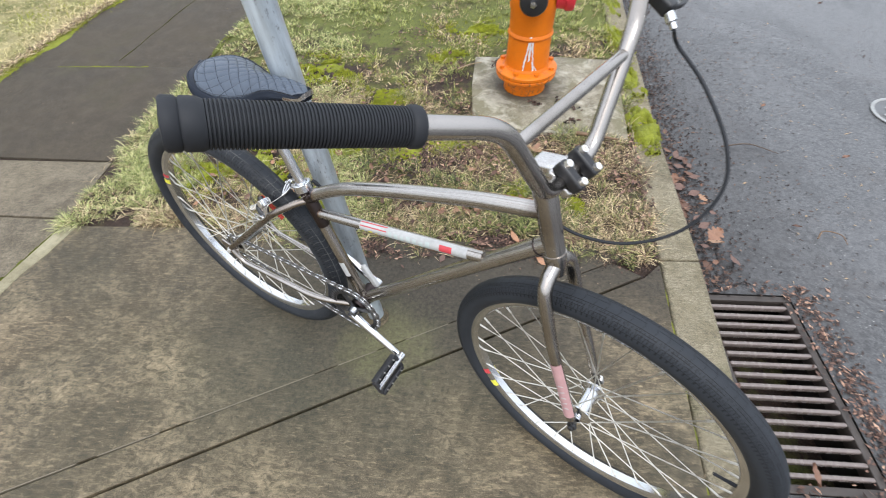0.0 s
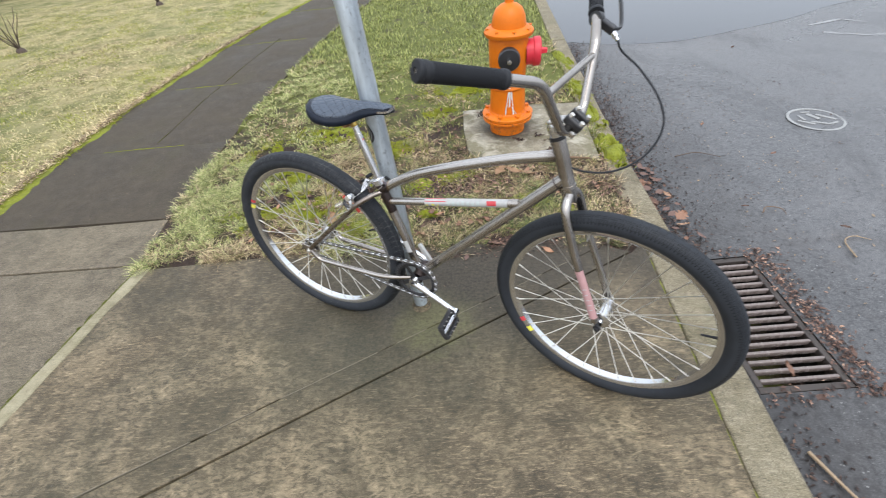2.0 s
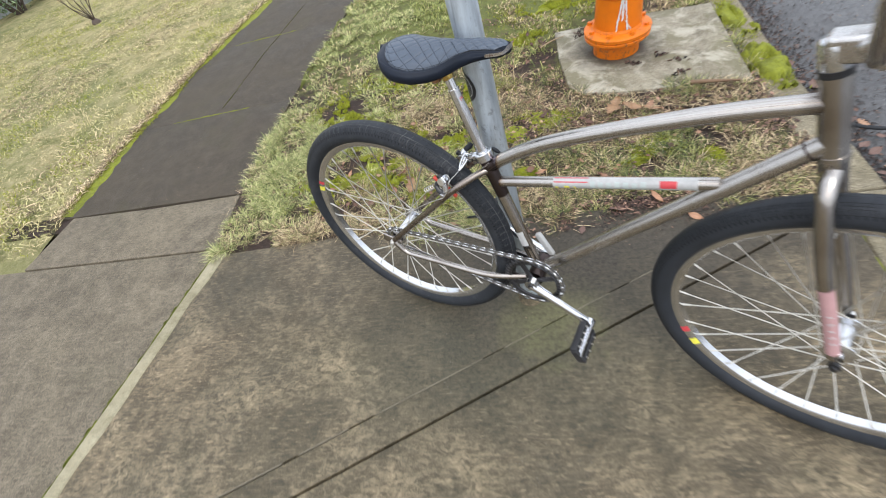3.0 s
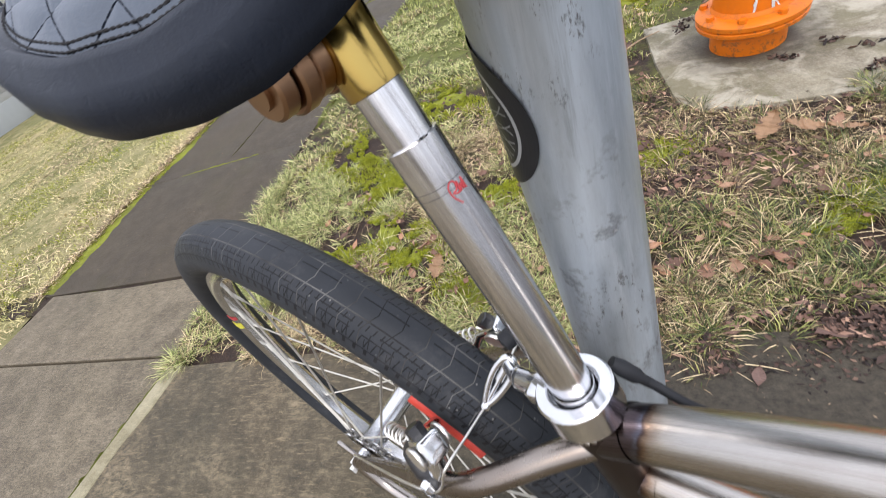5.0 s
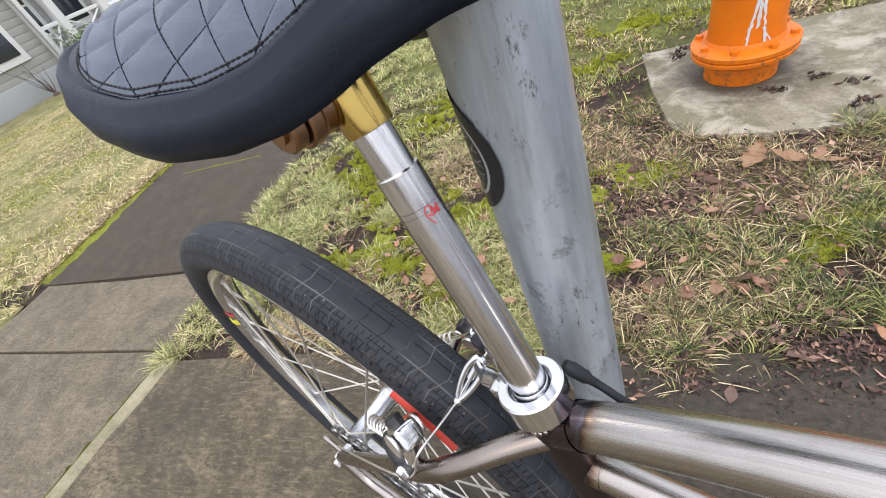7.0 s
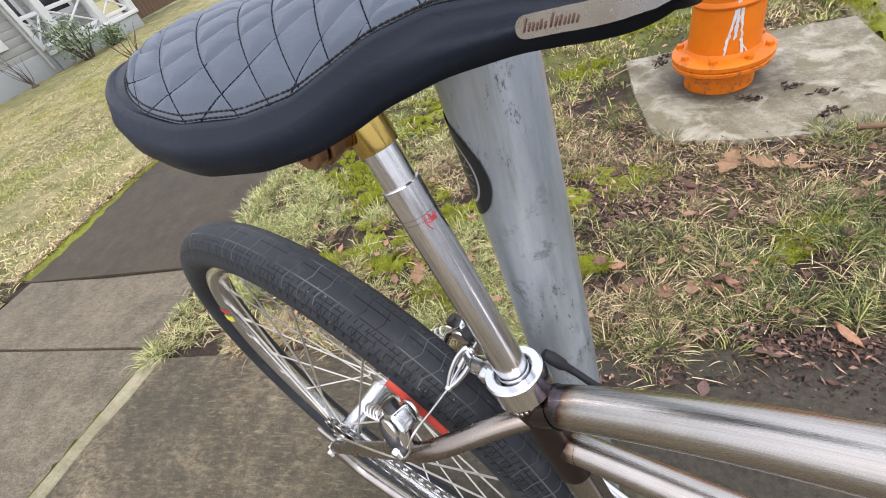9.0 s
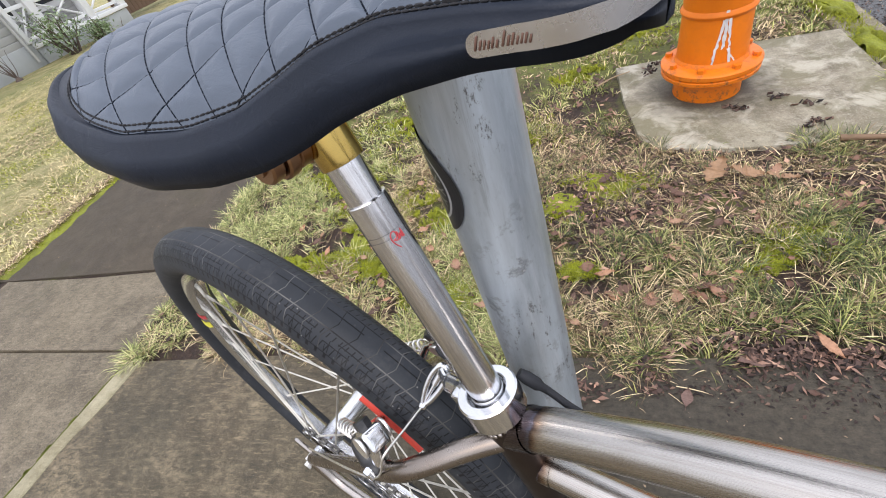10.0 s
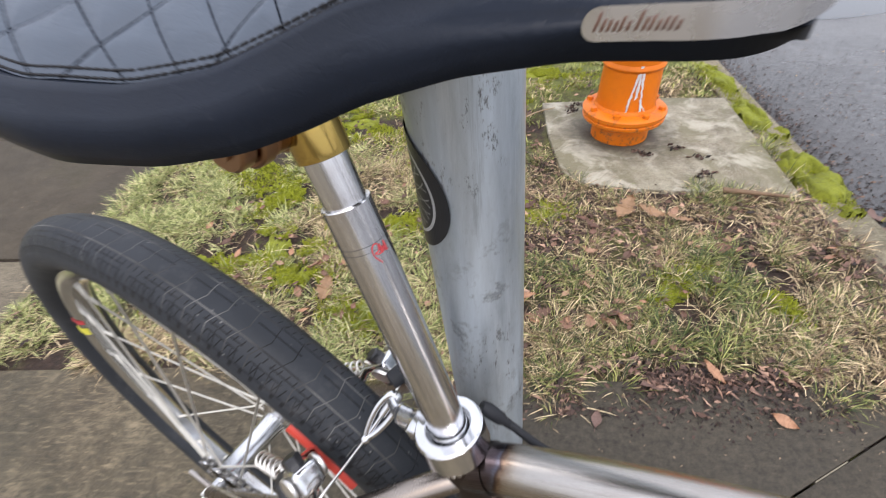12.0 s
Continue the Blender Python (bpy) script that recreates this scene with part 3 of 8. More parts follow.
green_blade = blade_material("green grass blades", (0.012, 0.022, 0.005), (0.08, 0.11, 0.022), (0.42, 0.42, 0.13))
dry_blade = blade_material("straw-coloured dead grass", (0.045, 0.024, 0.013), (0.25, 0.17, 0.085), (0.9, 0.72, 0.43))
fresh_blade = blade_material("fresh green verge blades", (0.075, 0.1, 0.022), (0.24, 0.275, 0.065), (0.52, 0.52, 0.17))
pale_blade = blade_material("pale yellow-green blades", (0.055, 0.08, 0.018), (0.29, 0.33, 0.09), (0.68, 0.65, 0.3))
lawn_blade = blade_material("pale lawn blades", (0.18, 0.19, 0.045), (0.46, 0.43, 0.14), (0.78, 0.68, 0.37), (0.42, 0.33, 0.18))


def leaf_material(name, tint=None):
    k = Mat(name, (0.25, 0.13, 0.07), 0.6)
    r = k.rand("object")
    col = k.ramp(r, (0.0, (0.08, 0.042, 0.03)), (0.4, (0.18, 0.092, 0.06)), (0.8, (0.36, 0.19, 0.115)), (1.0, (0.52, 0.33, 0.2)))
    if tint:
        col = k.mix(k.noise(25, 3), tint, tuple(0.72 * q for q in tint))
    k.color(k.mix(k.math("MULTIPLY", k.noise(120, 4), 0.6), col, (0.07, 0.035, 0.02)))
    k.bump(k.noise(90, 3), 0.3, 0.002)
    return k.mat


leaf_brown, leaf_tan, leaf_amber = leaf_material("brown fallen leaf"), leaf_material("tan oak leaf", (0.42, 0.25, 0.13)), leaf_material("amber fallen leaf", (0.6, 0.32, 0.18))


def litter_material(name, gain):
    k = Mat(name, (0.2, 0.11, 0.06), 0.75)
    k.color(k.ramp(k.rand(), *((at, tuple(gain * q for q in c)) for at, c in ((0.0, (0.02, 0.012, 0.009)), (0.5, (0.08, 0.044, 0.032)), (0.85, (0.22, 0.125, 0.09)), (1.0, (0.5, 0.31, 0.21))))))
    return k.mat


litter_brown, wet_litter = litter_material("brown leaf litter", 1.0), litter_material("dark wet leaf litter", 0.42)


def moss_material(name, gain):
    k = Mat(name, (0.2, 0.24, 0.01), 0.85)
    a, b = k.noise(45, 5, 0.7), k.noise(300, 3, 0.7)
    col = k.mix(a, (0.15 * gain, 0.175 * gain, 0.01), (0.44 * gain, 0.47 * gain, 0.02))
    col = k.mix(k.ramp(k.noise(7, 4, 0.7), (0.36, 0.5), (0.5, 0.0)), col, (0.09, 0.1, 0.014))
    k.color(k.mix(k.math("MULTIPLY", k.ramp(b, (0.4, 1.0), (0.6, 0.0)), 0.5), col, (0.06, 0.07, 0.008)))
    k.bump(b, 0.8, 0.006)
    return k.mat


moss_mat = moss_material("bright wet moss", 1.3)
olive_moss = moss_material("dull olive moss", 0.42)
kerb_moss = moss_material("damp kerb moss", 0.85)


def hydrant_material():
    k = Mat("orange hydrant enamel", (0.85, 0.24, 0.02), 0.42, 0, 0.3)
    a, b = k.noise(12, 5), k.noise(34, 7, 0.75)
    col = k.mix(a, (0.6, 0.135, 0.003), (0.74, 0.19, 0.006))
    x, y, z = k.pos()
    chip = k.math("MULTIPLY", k.ramp(b, (0.52, 0.0), (0.6, 1.0)), k.ramp(z, (0.1, 1.0), (0.16, 0.08)))
    col = k.mix(k.math("MULTIPLY", chip, 0.8), col, (0.16, 0.08, 0.04))
    k.color(col)
    k.rough(k.math("ADD", k.math("MULTIPLY", b, 0.3), 0.28))
    k.bump(k.noise(160, 3), 0.15, 0.002)
    return k.mat


orange_enamel = hydrant_material()
red_enamel = plain("red hydrant enamel", (0.62, 0.03, 0.05), 0.45, 60, 0.2, 0.1)
white_paint = plain("white paint drips", (0.75, 0.74, 0.72), 0.5, 90, 0.12, 0.1)
worn_white = plain("worn white road paint", (0.26, 0.26, 0.26), 0.45, 30, 0.6, 0.2, 0.002)
wet_twig = plain("damp brown stick", (0.17, 0.105, 0.06), 0.75, 120, 0.4, 0.3)
twig_wood = plain("pale dry twig", (0.33, 0.24, 0.15), 0.8, 150, 0.35, 0.3)
bare_wood = plain("dark bare branch", (0.09, 0.065, 0.05), 0.8, 80, 0.35, 0.3)
siding = plain("pale grey painted siding", (0.4, 0.4, 0.38), 0.6, 6, 0.1, 0.05)
house_white = plain("white painted trim", (0.78, 0.78, 0.77), 0.5, 12, 0.05, 0.05)
house_base = plain("pale foundation plaster", (0.4, 0.42, 0.42), 0.8, 8, 0.14, 0.2)
roof_grey = plain("grey roof shingles", (0.16, 0.15, 0.15), 0.85, 10, 0.25, 0.3)
fence_brown = plain("brown fence wood", (0.16, 0.1, 0.065), 0.8, 20, 0.3, 0.3)
glass_dark = Mat("dark window glass", (0.03, 0.035, 0.045), 0.06).mat
water_mat = Mat("shallow rain water", (0.05, 0.053, 0.058), 0.07, 0, 0.6)
water_mat = water_mat.mat
shrub_leaf = blade_material("broad shrub leaves", (0.08, 0.13, 0.05), (0.2, 0.28, 0.13), (0.36, 0.44, 0.27))

# ---- ground, kerb, road, walks ----
def structure(ob, label, category):
    return tagged(ob, label, category, kind="structure")


def curb_x(y):
    """Outer edge of the kerb."""
    return 0.852 + 0.086 * y + 0.012 * max(y - 3.0, 0)


def walk_bow(y, y0):
    d = min(max(y - y0, 0), 5.0)
    return 0.025 * d * d + max(y - y0 - 5.0, 0) * 0.25


def walk_right(y):
    return -1.72 + walk_bow(y, 1.6)


def walk_left(y):
    return -2.985 + walk_bow(y, 1.9) * 1.25


ROAD = -0.1


def gz(x, y):
    """The strip and kerb sink a little towards the hydrant."""
    return -0.045 * min(max((y - 1.15) / 0.9, 0), 1) * min(max((x + 0.9) / 0.9, 0), 1)


def road_z(x, y):
    return ROAD + 0.018 * min(max(x - 1.4, 0), 4.0) + 0.6 * gz(1.0, y)


def road_at(x, y):
    """Height of the asphalt sheet, whose grid follows the kerb beyond the drain."""
    return road_z(x - (0.086 * y + 0.012 * max(y - 3, 0) - 0.06 if y > 1.075 else 0.0), y)


bm = bmesh.new()
vs = [bm.verts.new((x, y, -0.3)) for x, y in ((-400, -400), (400, -400), (400, 400), (-400, 400))]
bm.faces.new(vs)
structure(part("ground", bm, soil), "wide brown earth under the street and lawns", "ground")

# the lawn that rises gently to the house, one sheet left of the walk
ys = [-8, -4, -1, 0.5, 1.3, 2, 3, 4, 5, 6, 7, 8, 10, 13, 17, 25, 60]
bm = bmesh.new()
rows = []
for y in ys:
    edge = walk_left(max(y, 1.67)) - 0.005
    rows.append([bm.verts.new((edge - d, y, -0.012 + (0.006 if d > 0.2 else 0) - (0.03 if y < 1.4 else 0))) for d in (0, 0.15, 0.5, 1, 2, 4, 7, 12, 60)])
for a, b in zip(rows, rows[1:]):
    for k in range(len(a) - 1):
        bm.faces.new((a[k + 1], a[k], b[k], b[k + 1]))
structure(part("lawn", bm, lawn_mat), "pale winter lawn of straw and moss beside the walk", "lawn")

# the planting strip between walk and kerb
bm = bmesh.new()
rows = []
for y in (1.05, 1.3, 1.6, 2.0, 2.5, 3.0, 3.6, 4.3, 5.2, 6.2, 7.2, 8.5, 10, 14, 20, 40):
    l, r = walk_right(max(y, 1.6)) + 0.004, curb_x(y) - 0.148
    rows.append([bm.verts.new((l + (r - l) * k / 12, y, -0.016 + 0.012 * math.sin(math.pi * k / 12) + gz(l + (r - l) * k / 12, y))) for k in range(13)])
for a, b in zip(rows, rows[1:]):
    for k in range(12):
        bm.faces.new((a[k], a[k + 1], b[k + 1], b[k]))
structure(part("planting_strip", bm, soil), "patchy soil strip with thatch, moss and leaves", "lawn")

# road with an opening for the drain
G0, G1, GY0, GY1 = 0.955, 1.29, 0.4, 1.075
xs = [0.0, 0.2, G0 - 0.9, G0, G1, 1.5, 1.9, 2.5, 3.5, 5, 8, 12, 40]
yy = [-12, -5, -2, -0.6, 0.1, GY0, GY1, 1.5, 2.2, 3, 4, 5, 6.5, 9, 14, 30, 80]
bm = bmesh.new()
grid = [[bm.verts.new((max(x, curb_x(y) - 0.1) if x < 0.5 else x + (0.086 * y + 0.012 * max(y - 3, 0) - 0.06 if y > GY1 or y < GY0 else 0.0), y, road_z(x, y))) for x in xs[2:]] for y in yy]
for j in range(len(yy) - 1):
    for i in range(len(xs) - 3):
        if xs[i + 2] == G0 and yy[j] == GY0:
            continue
        bm.faces.new((grid[j][i], grid[j][i + 1], grid[j + 1][i + 1], grid[j + 1][i]))
structure(part("road", bm, asphalt), "wet dark grey worn asphalt road", "road")

# kerb stones
kerb = new("kerb")
structure(kerb, "weathered pale concrete kerb with moss and a joint", "kerb")
for y0, y1 in ((-6, -2.5), (-2.495, 1.15), (1.155, 2.05), (2.052, 4.3), (4.306, 7.5), (7.506, 11), (11.006, 20), (20.006, 60)):
    n = 6
    outer = [(curb_x(y0 + (y1 - y0) * k / n), y0 + (y1 - y0) * k / n) for k in range(n + 1)]
    inner = [(x - 0.145, y) for x, y in outer]
    bm = prism(outer + inner[::-1], 0.0, -0.25, 0.014, 3)
    for v in bm.verts:
        v.co.z += gz(0.9, v.co.y)
    part("kerb_stone", bm, curb_concrete, kerb)

# driveway apron: slabs with open joints, along a slanting main joint
SEAM_A, SEAM_D = Vector((-1.005, 0.227)), Vector((1.626, 0.79)).normalized()


def seam_y(x, off=0.0):
    return SEAM_A.y + (x - SEAM_A.x) * SEAM_D.y / SEAM_D.x + off


def edge_x(y):
    """The pale edge between apron and driveway."""
    return -1.655 - 0.205 * (1.24 - y)


apron = new("driveway_apron")
structure(apron, "stained damp concrete driveway apron with a slanting open joint", "driveway")


def inner_x(y):
    return curb_x(y) - 0.15


def band(lo, hi, x0, x1, n=8):
    """Outline between two lines in plan."""
    a = [(x0 + (x1 - x0) * k / n, lo(x0 + (x1 - x0) * k / n)) for k in range(n + 1)]
    b = [(x0 + (x1 - x0) * k / n, hi(x0 + (x1 - x0) * k / n)) for k in range(n + 1)]
    return a + b[::-1]


# slab beyond the thin line, the strip between, the big slab in front
T0 = 0.115
far_poly = [(edge_x(1.235) + 0.03, 1.235), (edge_x(0.3) + 0.03, 0.3), (edge_x(seam_y(-1.9, T0)) + 0.03, seam_y(-1.9, T0))]
far_poly += [(-1.5, seam_y(-1.5, T0)), (-0.5, seam_y(-0.5, T0)), (0.3, seam_y(0.3, T0)), (0.62, seam_y(0.62, T0)), (0.72, 1.17), (0.5, 1.2), (-0.2, 1.22), (-0.9, 1.25)]
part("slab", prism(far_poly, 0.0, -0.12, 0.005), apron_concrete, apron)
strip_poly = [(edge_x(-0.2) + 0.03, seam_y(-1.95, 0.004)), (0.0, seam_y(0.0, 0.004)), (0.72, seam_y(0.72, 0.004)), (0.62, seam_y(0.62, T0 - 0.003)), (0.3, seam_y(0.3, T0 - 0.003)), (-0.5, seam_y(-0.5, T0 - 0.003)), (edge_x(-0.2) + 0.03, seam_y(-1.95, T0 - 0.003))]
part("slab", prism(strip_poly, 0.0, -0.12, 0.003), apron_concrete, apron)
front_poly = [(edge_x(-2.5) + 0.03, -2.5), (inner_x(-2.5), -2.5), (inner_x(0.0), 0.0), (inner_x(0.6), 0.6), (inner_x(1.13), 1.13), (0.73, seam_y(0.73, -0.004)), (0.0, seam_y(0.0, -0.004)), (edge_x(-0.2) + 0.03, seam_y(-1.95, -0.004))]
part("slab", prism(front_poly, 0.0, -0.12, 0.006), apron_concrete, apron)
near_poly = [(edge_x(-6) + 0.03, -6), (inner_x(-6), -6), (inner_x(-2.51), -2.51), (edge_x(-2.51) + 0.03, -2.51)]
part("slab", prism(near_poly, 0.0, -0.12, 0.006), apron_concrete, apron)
# pale grit lodged in the thin line
grit_fill = plain("pale joint grit", (0.2, 0.175, 0.125), 0.85, 200, 0.45, 0.3)
for xa, xb in ((-1.8, -1.52), (-1.44, -1.02), (-0.97, -0.82), (-0.74, -0.4), (-0.33, -0.21), (-0.12, 0.02), (0.09, 0.3), (0.36, 0.44)):
    part("joint_grit", prism(band(lambda x: seam_y(x, T0 - 0.0028), lambda x: seam_y(x, T0 - 0.0002), xa, xb, 4), -0.0006, -0.05, 0.0), grit_fill, apron, "pale grit in a thin joint")
re_ = random.Random(44)
for y0, y1 in ((-6, -2.6), (-2.595, 1.24)):
    n = int((y1 - y0) / 0.05)
    ya = [y0 + (y1 - y0) * k / n for k in range(n + 1)]
    inner = [(edge_x(y) + 0.046 + 0.02 * (float(vnoise(y, 0.0, 0.16, 71)) - 0.5) + re_.uniform(-0.002, 0.002), y) for y in ya]
    outer = [(edge_x(y) - 0.02 + 0.008 * (float(vnoise(y, 3.0, 0.2, 72)) - 0.5), y) for y in ya]
    part("edging", prism(outer[::-1] + inner, 0.003, -0.12, 0.009, 3), edge_concrete, apron, "pale rounded concrete edge")

drive = new("driveway")
structure(drive, "grey weathered concrete driveway slabs left of the apron", "driveway")
part("slab", prism([(-3.6, -6), (edge_x(-6) - 0.03, -6), (edge_x(1.28) - 0.03, 1.28), (-2.3, 1.292), (-3.6, 1.325)], -0.012, -0.12, 0.006), drive_concrete, drive)
part("slab", prism([(-2.95, 1.318), (-2.3, 1.302), (walk_right(1.3) + 0.02, 1.288), (walk_right(1.6), 1.672), (-2.3, 1.676), (-2.9, 1.706)], -0.01, -0.12, 0.006), drive_concrete, drive)
part("slab", prism([(-9, -6), (-3.61, -6), (-3.61, 1.325), (-5, 1.36), (-9, 1.45)], -0.014, -0.12, 0.006), drive_concrete, drive)

part("joint_fill", prism([(-3.4, 1.6), (walk_right(1.6), 1.6), (walk_right(1.75), 1.75), (-3.4, 1.75)], -0.02, -0.12, 0.0), soil, drive, "dirt-filled joint")

walk_thing = new("walkway")
structure(walk_thing, "dark damp old walk with mossy edges and hairline cracks", "walkway")
lims = [1.68, 2.62, 3.85, 5.2, 6.7, 8.3, 10.2, 12.5, 16, 24, 50]
for y0, y1 in zip(lims, lims[1:]):
    n = 4
    right = [(walk_right(y0 + 0.001 + (y1 - y0 - 0.002) * k / n), y0 + 0.001 + (y1 - y0 - 0.002) * k / n) for k in range(n + 1)]
    left = [(walk_left(y), y + (0.03 if y0 < 1.7 and y < 1.8 else 0)) for _, y in right]
    part("slab", prism(right + left[::-1], -0.008, -0.12, 0.0012), walk_concrete, walk_thing)

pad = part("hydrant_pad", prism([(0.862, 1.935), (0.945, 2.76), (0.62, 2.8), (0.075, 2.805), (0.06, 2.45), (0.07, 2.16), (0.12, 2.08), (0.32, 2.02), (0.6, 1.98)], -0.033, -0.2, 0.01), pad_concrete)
structure(pad, "pale weathered concrete pad round the hydrant", "pad")

# puddle on the road
rng = random.Random(4)
rim = [(1.25, 4.5), (1.7, 4.26), (2.3, 4.12), (2.9, 4.22), (3.6, 4.4), (4.2, 4.66), (5.2, 4.9), (6.6, 5.4), (8.5, 6.4), (9, 8), (8, 11), (5, 13), (2.6, 11.5), (1.75, 8), (1.42, 5.9)]
rim = [(p.x, p.y) for p in smooth_path([(x, y, 0) for x, y in rim + [rim[0]]], 5)][:-1]
bm = bmesh.new()
bm.faces.new([bm.verts.new((x, y, road_at(x, y) + 0.0012)) for x, y in rim])
bmesh.ops.triangulate(bm, faces=bm.faces[:])
structure(part("puddle", bm, water_mat), "wide shallow rain puddle on the asphalt", "water")

# road paint, worn
road_marking = new("road_marking")
structure(road_marking, "worn white paint traces on the asphalt", "marking")
for cx, cy, l, w, a in ((3.76, 4.155, 0.36, 0.02, 11), (4.0, 4.1, 0.2, 0.02, -52), (3.62, 3.84, 0.16, 0.024, -42), (3.78, 3.72, 0.24, 0.02, -36), (4.12, 3.6, 0.5, 0.026, -20)):
    bm = bmesh.new()
    rim = []
    n = 30
    for k in range(n):
        t = 2 * math.pi * k / n
        j = 0.55 + 0.6 * rng.random()
        cx_, sy_ = math.cos(t), math.sin(t)
        rim.append((0.5 * l * math.copysign(abs(cx_) ** 0.5, cx_), w * math.copysign(abs(sy_) ** 0.5, sy_) * j))
    c, s = math.cos(radians(a)), math.sin(radians(a))
    bm.faces.new([bm.verts.new((cx + c * x - s * y, cy + s * x + c * y, road_at(cx + c * x - s * y, cy + s * x + c * y) + 0.002)) for x, y in rim])
    part("paint_patch", bm, worn_white, road_marking)


# ---- the drain in the gutter ----
def storm_drain():
    top = tagged(new("storm_drain"), "rusty iron storm drain grate set in the gutter with leaves", "drain grate")
    top.location = (0, 0, ROAD)
    y0, y1, x0, x1 = GY0 + 0.004, GY1 - 0.004, G0 + 0.004, G1 - 0.004
    bm = bmesh.new()
    for cx, cy, sx, sy in (((x0 + x1) / 2, y0 + 0.012, x1 - x0, 0.024), ((x0 + x1) / 2, y1 - 0.012, x1 - x0, 0.024), (x0 + 0.012, (y0 + y1) / 2, 0.024, y1 - y0 - 0.05), (x1 - 0.012, (y0 + y1) / 2, 0.024, y1 - y0 - 0.05)):
        block((sx, sy, 0.05), 0.003, Matrix.Translation((cx, cy, -0.027)), bm)
    part("frame", bm, plain("dirt-caked iron", (0.05, 0.04, 0.034), 0.6, 45, 0.6, 0.5, 0.003), top)
    n = 16
    bar = None
    for k in range(n):
        y = y0 + 0.03 + (y1 - y0 - 0.06) * (k + 0.5) / n
        if bar is None:
            bm = block((x1 - x0 - 0.05, 0.0125, 0.026), 0.004)
            bar = part("bar", bm, bar_iron, top)
            bar.location = ((x0 + x1) / 2, y, -0.0135)
        else:
            o = part("bar", bar.data, None, top)
            o.location = ((x0 + x1) / 2, y, -0.0135)
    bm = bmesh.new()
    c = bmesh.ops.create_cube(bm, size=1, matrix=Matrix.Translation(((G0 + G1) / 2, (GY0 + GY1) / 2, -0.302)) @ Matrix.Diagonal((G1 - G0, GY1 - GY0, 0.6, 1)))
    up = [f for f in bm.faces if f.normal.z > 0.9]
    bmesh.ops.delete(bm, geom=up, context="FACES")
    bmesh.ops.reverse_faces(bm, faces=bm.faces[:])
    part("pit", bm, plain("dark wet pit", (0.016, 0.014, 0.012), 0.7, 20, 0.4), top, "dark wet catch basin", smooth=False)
    return top


storm_drain()


def manhole():
    top = tagged(new("utility_cover"), "round worn iron utility cover with cast ribs in the road", "manhole cover")
    top.location = (2.43, 2.3, road_at(2.43, 2.3) - 0.0015)
    bright = plain("worn bright iron", (0.27, 0.27, 0.26), 0.4, 60, 0.5, 0.2)
    part("rim", lathe([(0.165, 0.0), (0.168, 0.004), (0.15, 0.005), (0.148, 0.001)], 40), bright, top)
    part("plate", lathe([(0.0, 0.0015), (0.147, 0.0015), (0.147, -0.02)], 40), metal_mat("grey worn iron", (0.22, 0.22, 0.22), 0.5, 0, 0.6, 30, (0.12, 0.11, 0.1)), top)
    for x, y, w, l, t in ((-0.085, 0.02, 0.02, 0.1, 10), (-0.04, 0.07, 0.016, 0.07, -35), (-0.03, -0.05, 0.018, 0.12, 25), (0.03, 0.03, 0.03, 0.09, -15), (0.075, -0.03, 0.022, 0.12, 5), (0.02, -0.1, 0.018, 0.06, 70), (0.06, 0.09, 0.014, 0.06, 50)):
        part("rib", block((w, l, 0.005), 0.0015, pose(x, y, 0.003, 0, 0, t)), bright, top)
    top.rotation_euler = (0, 0, radians(35))
    return top


manhole()


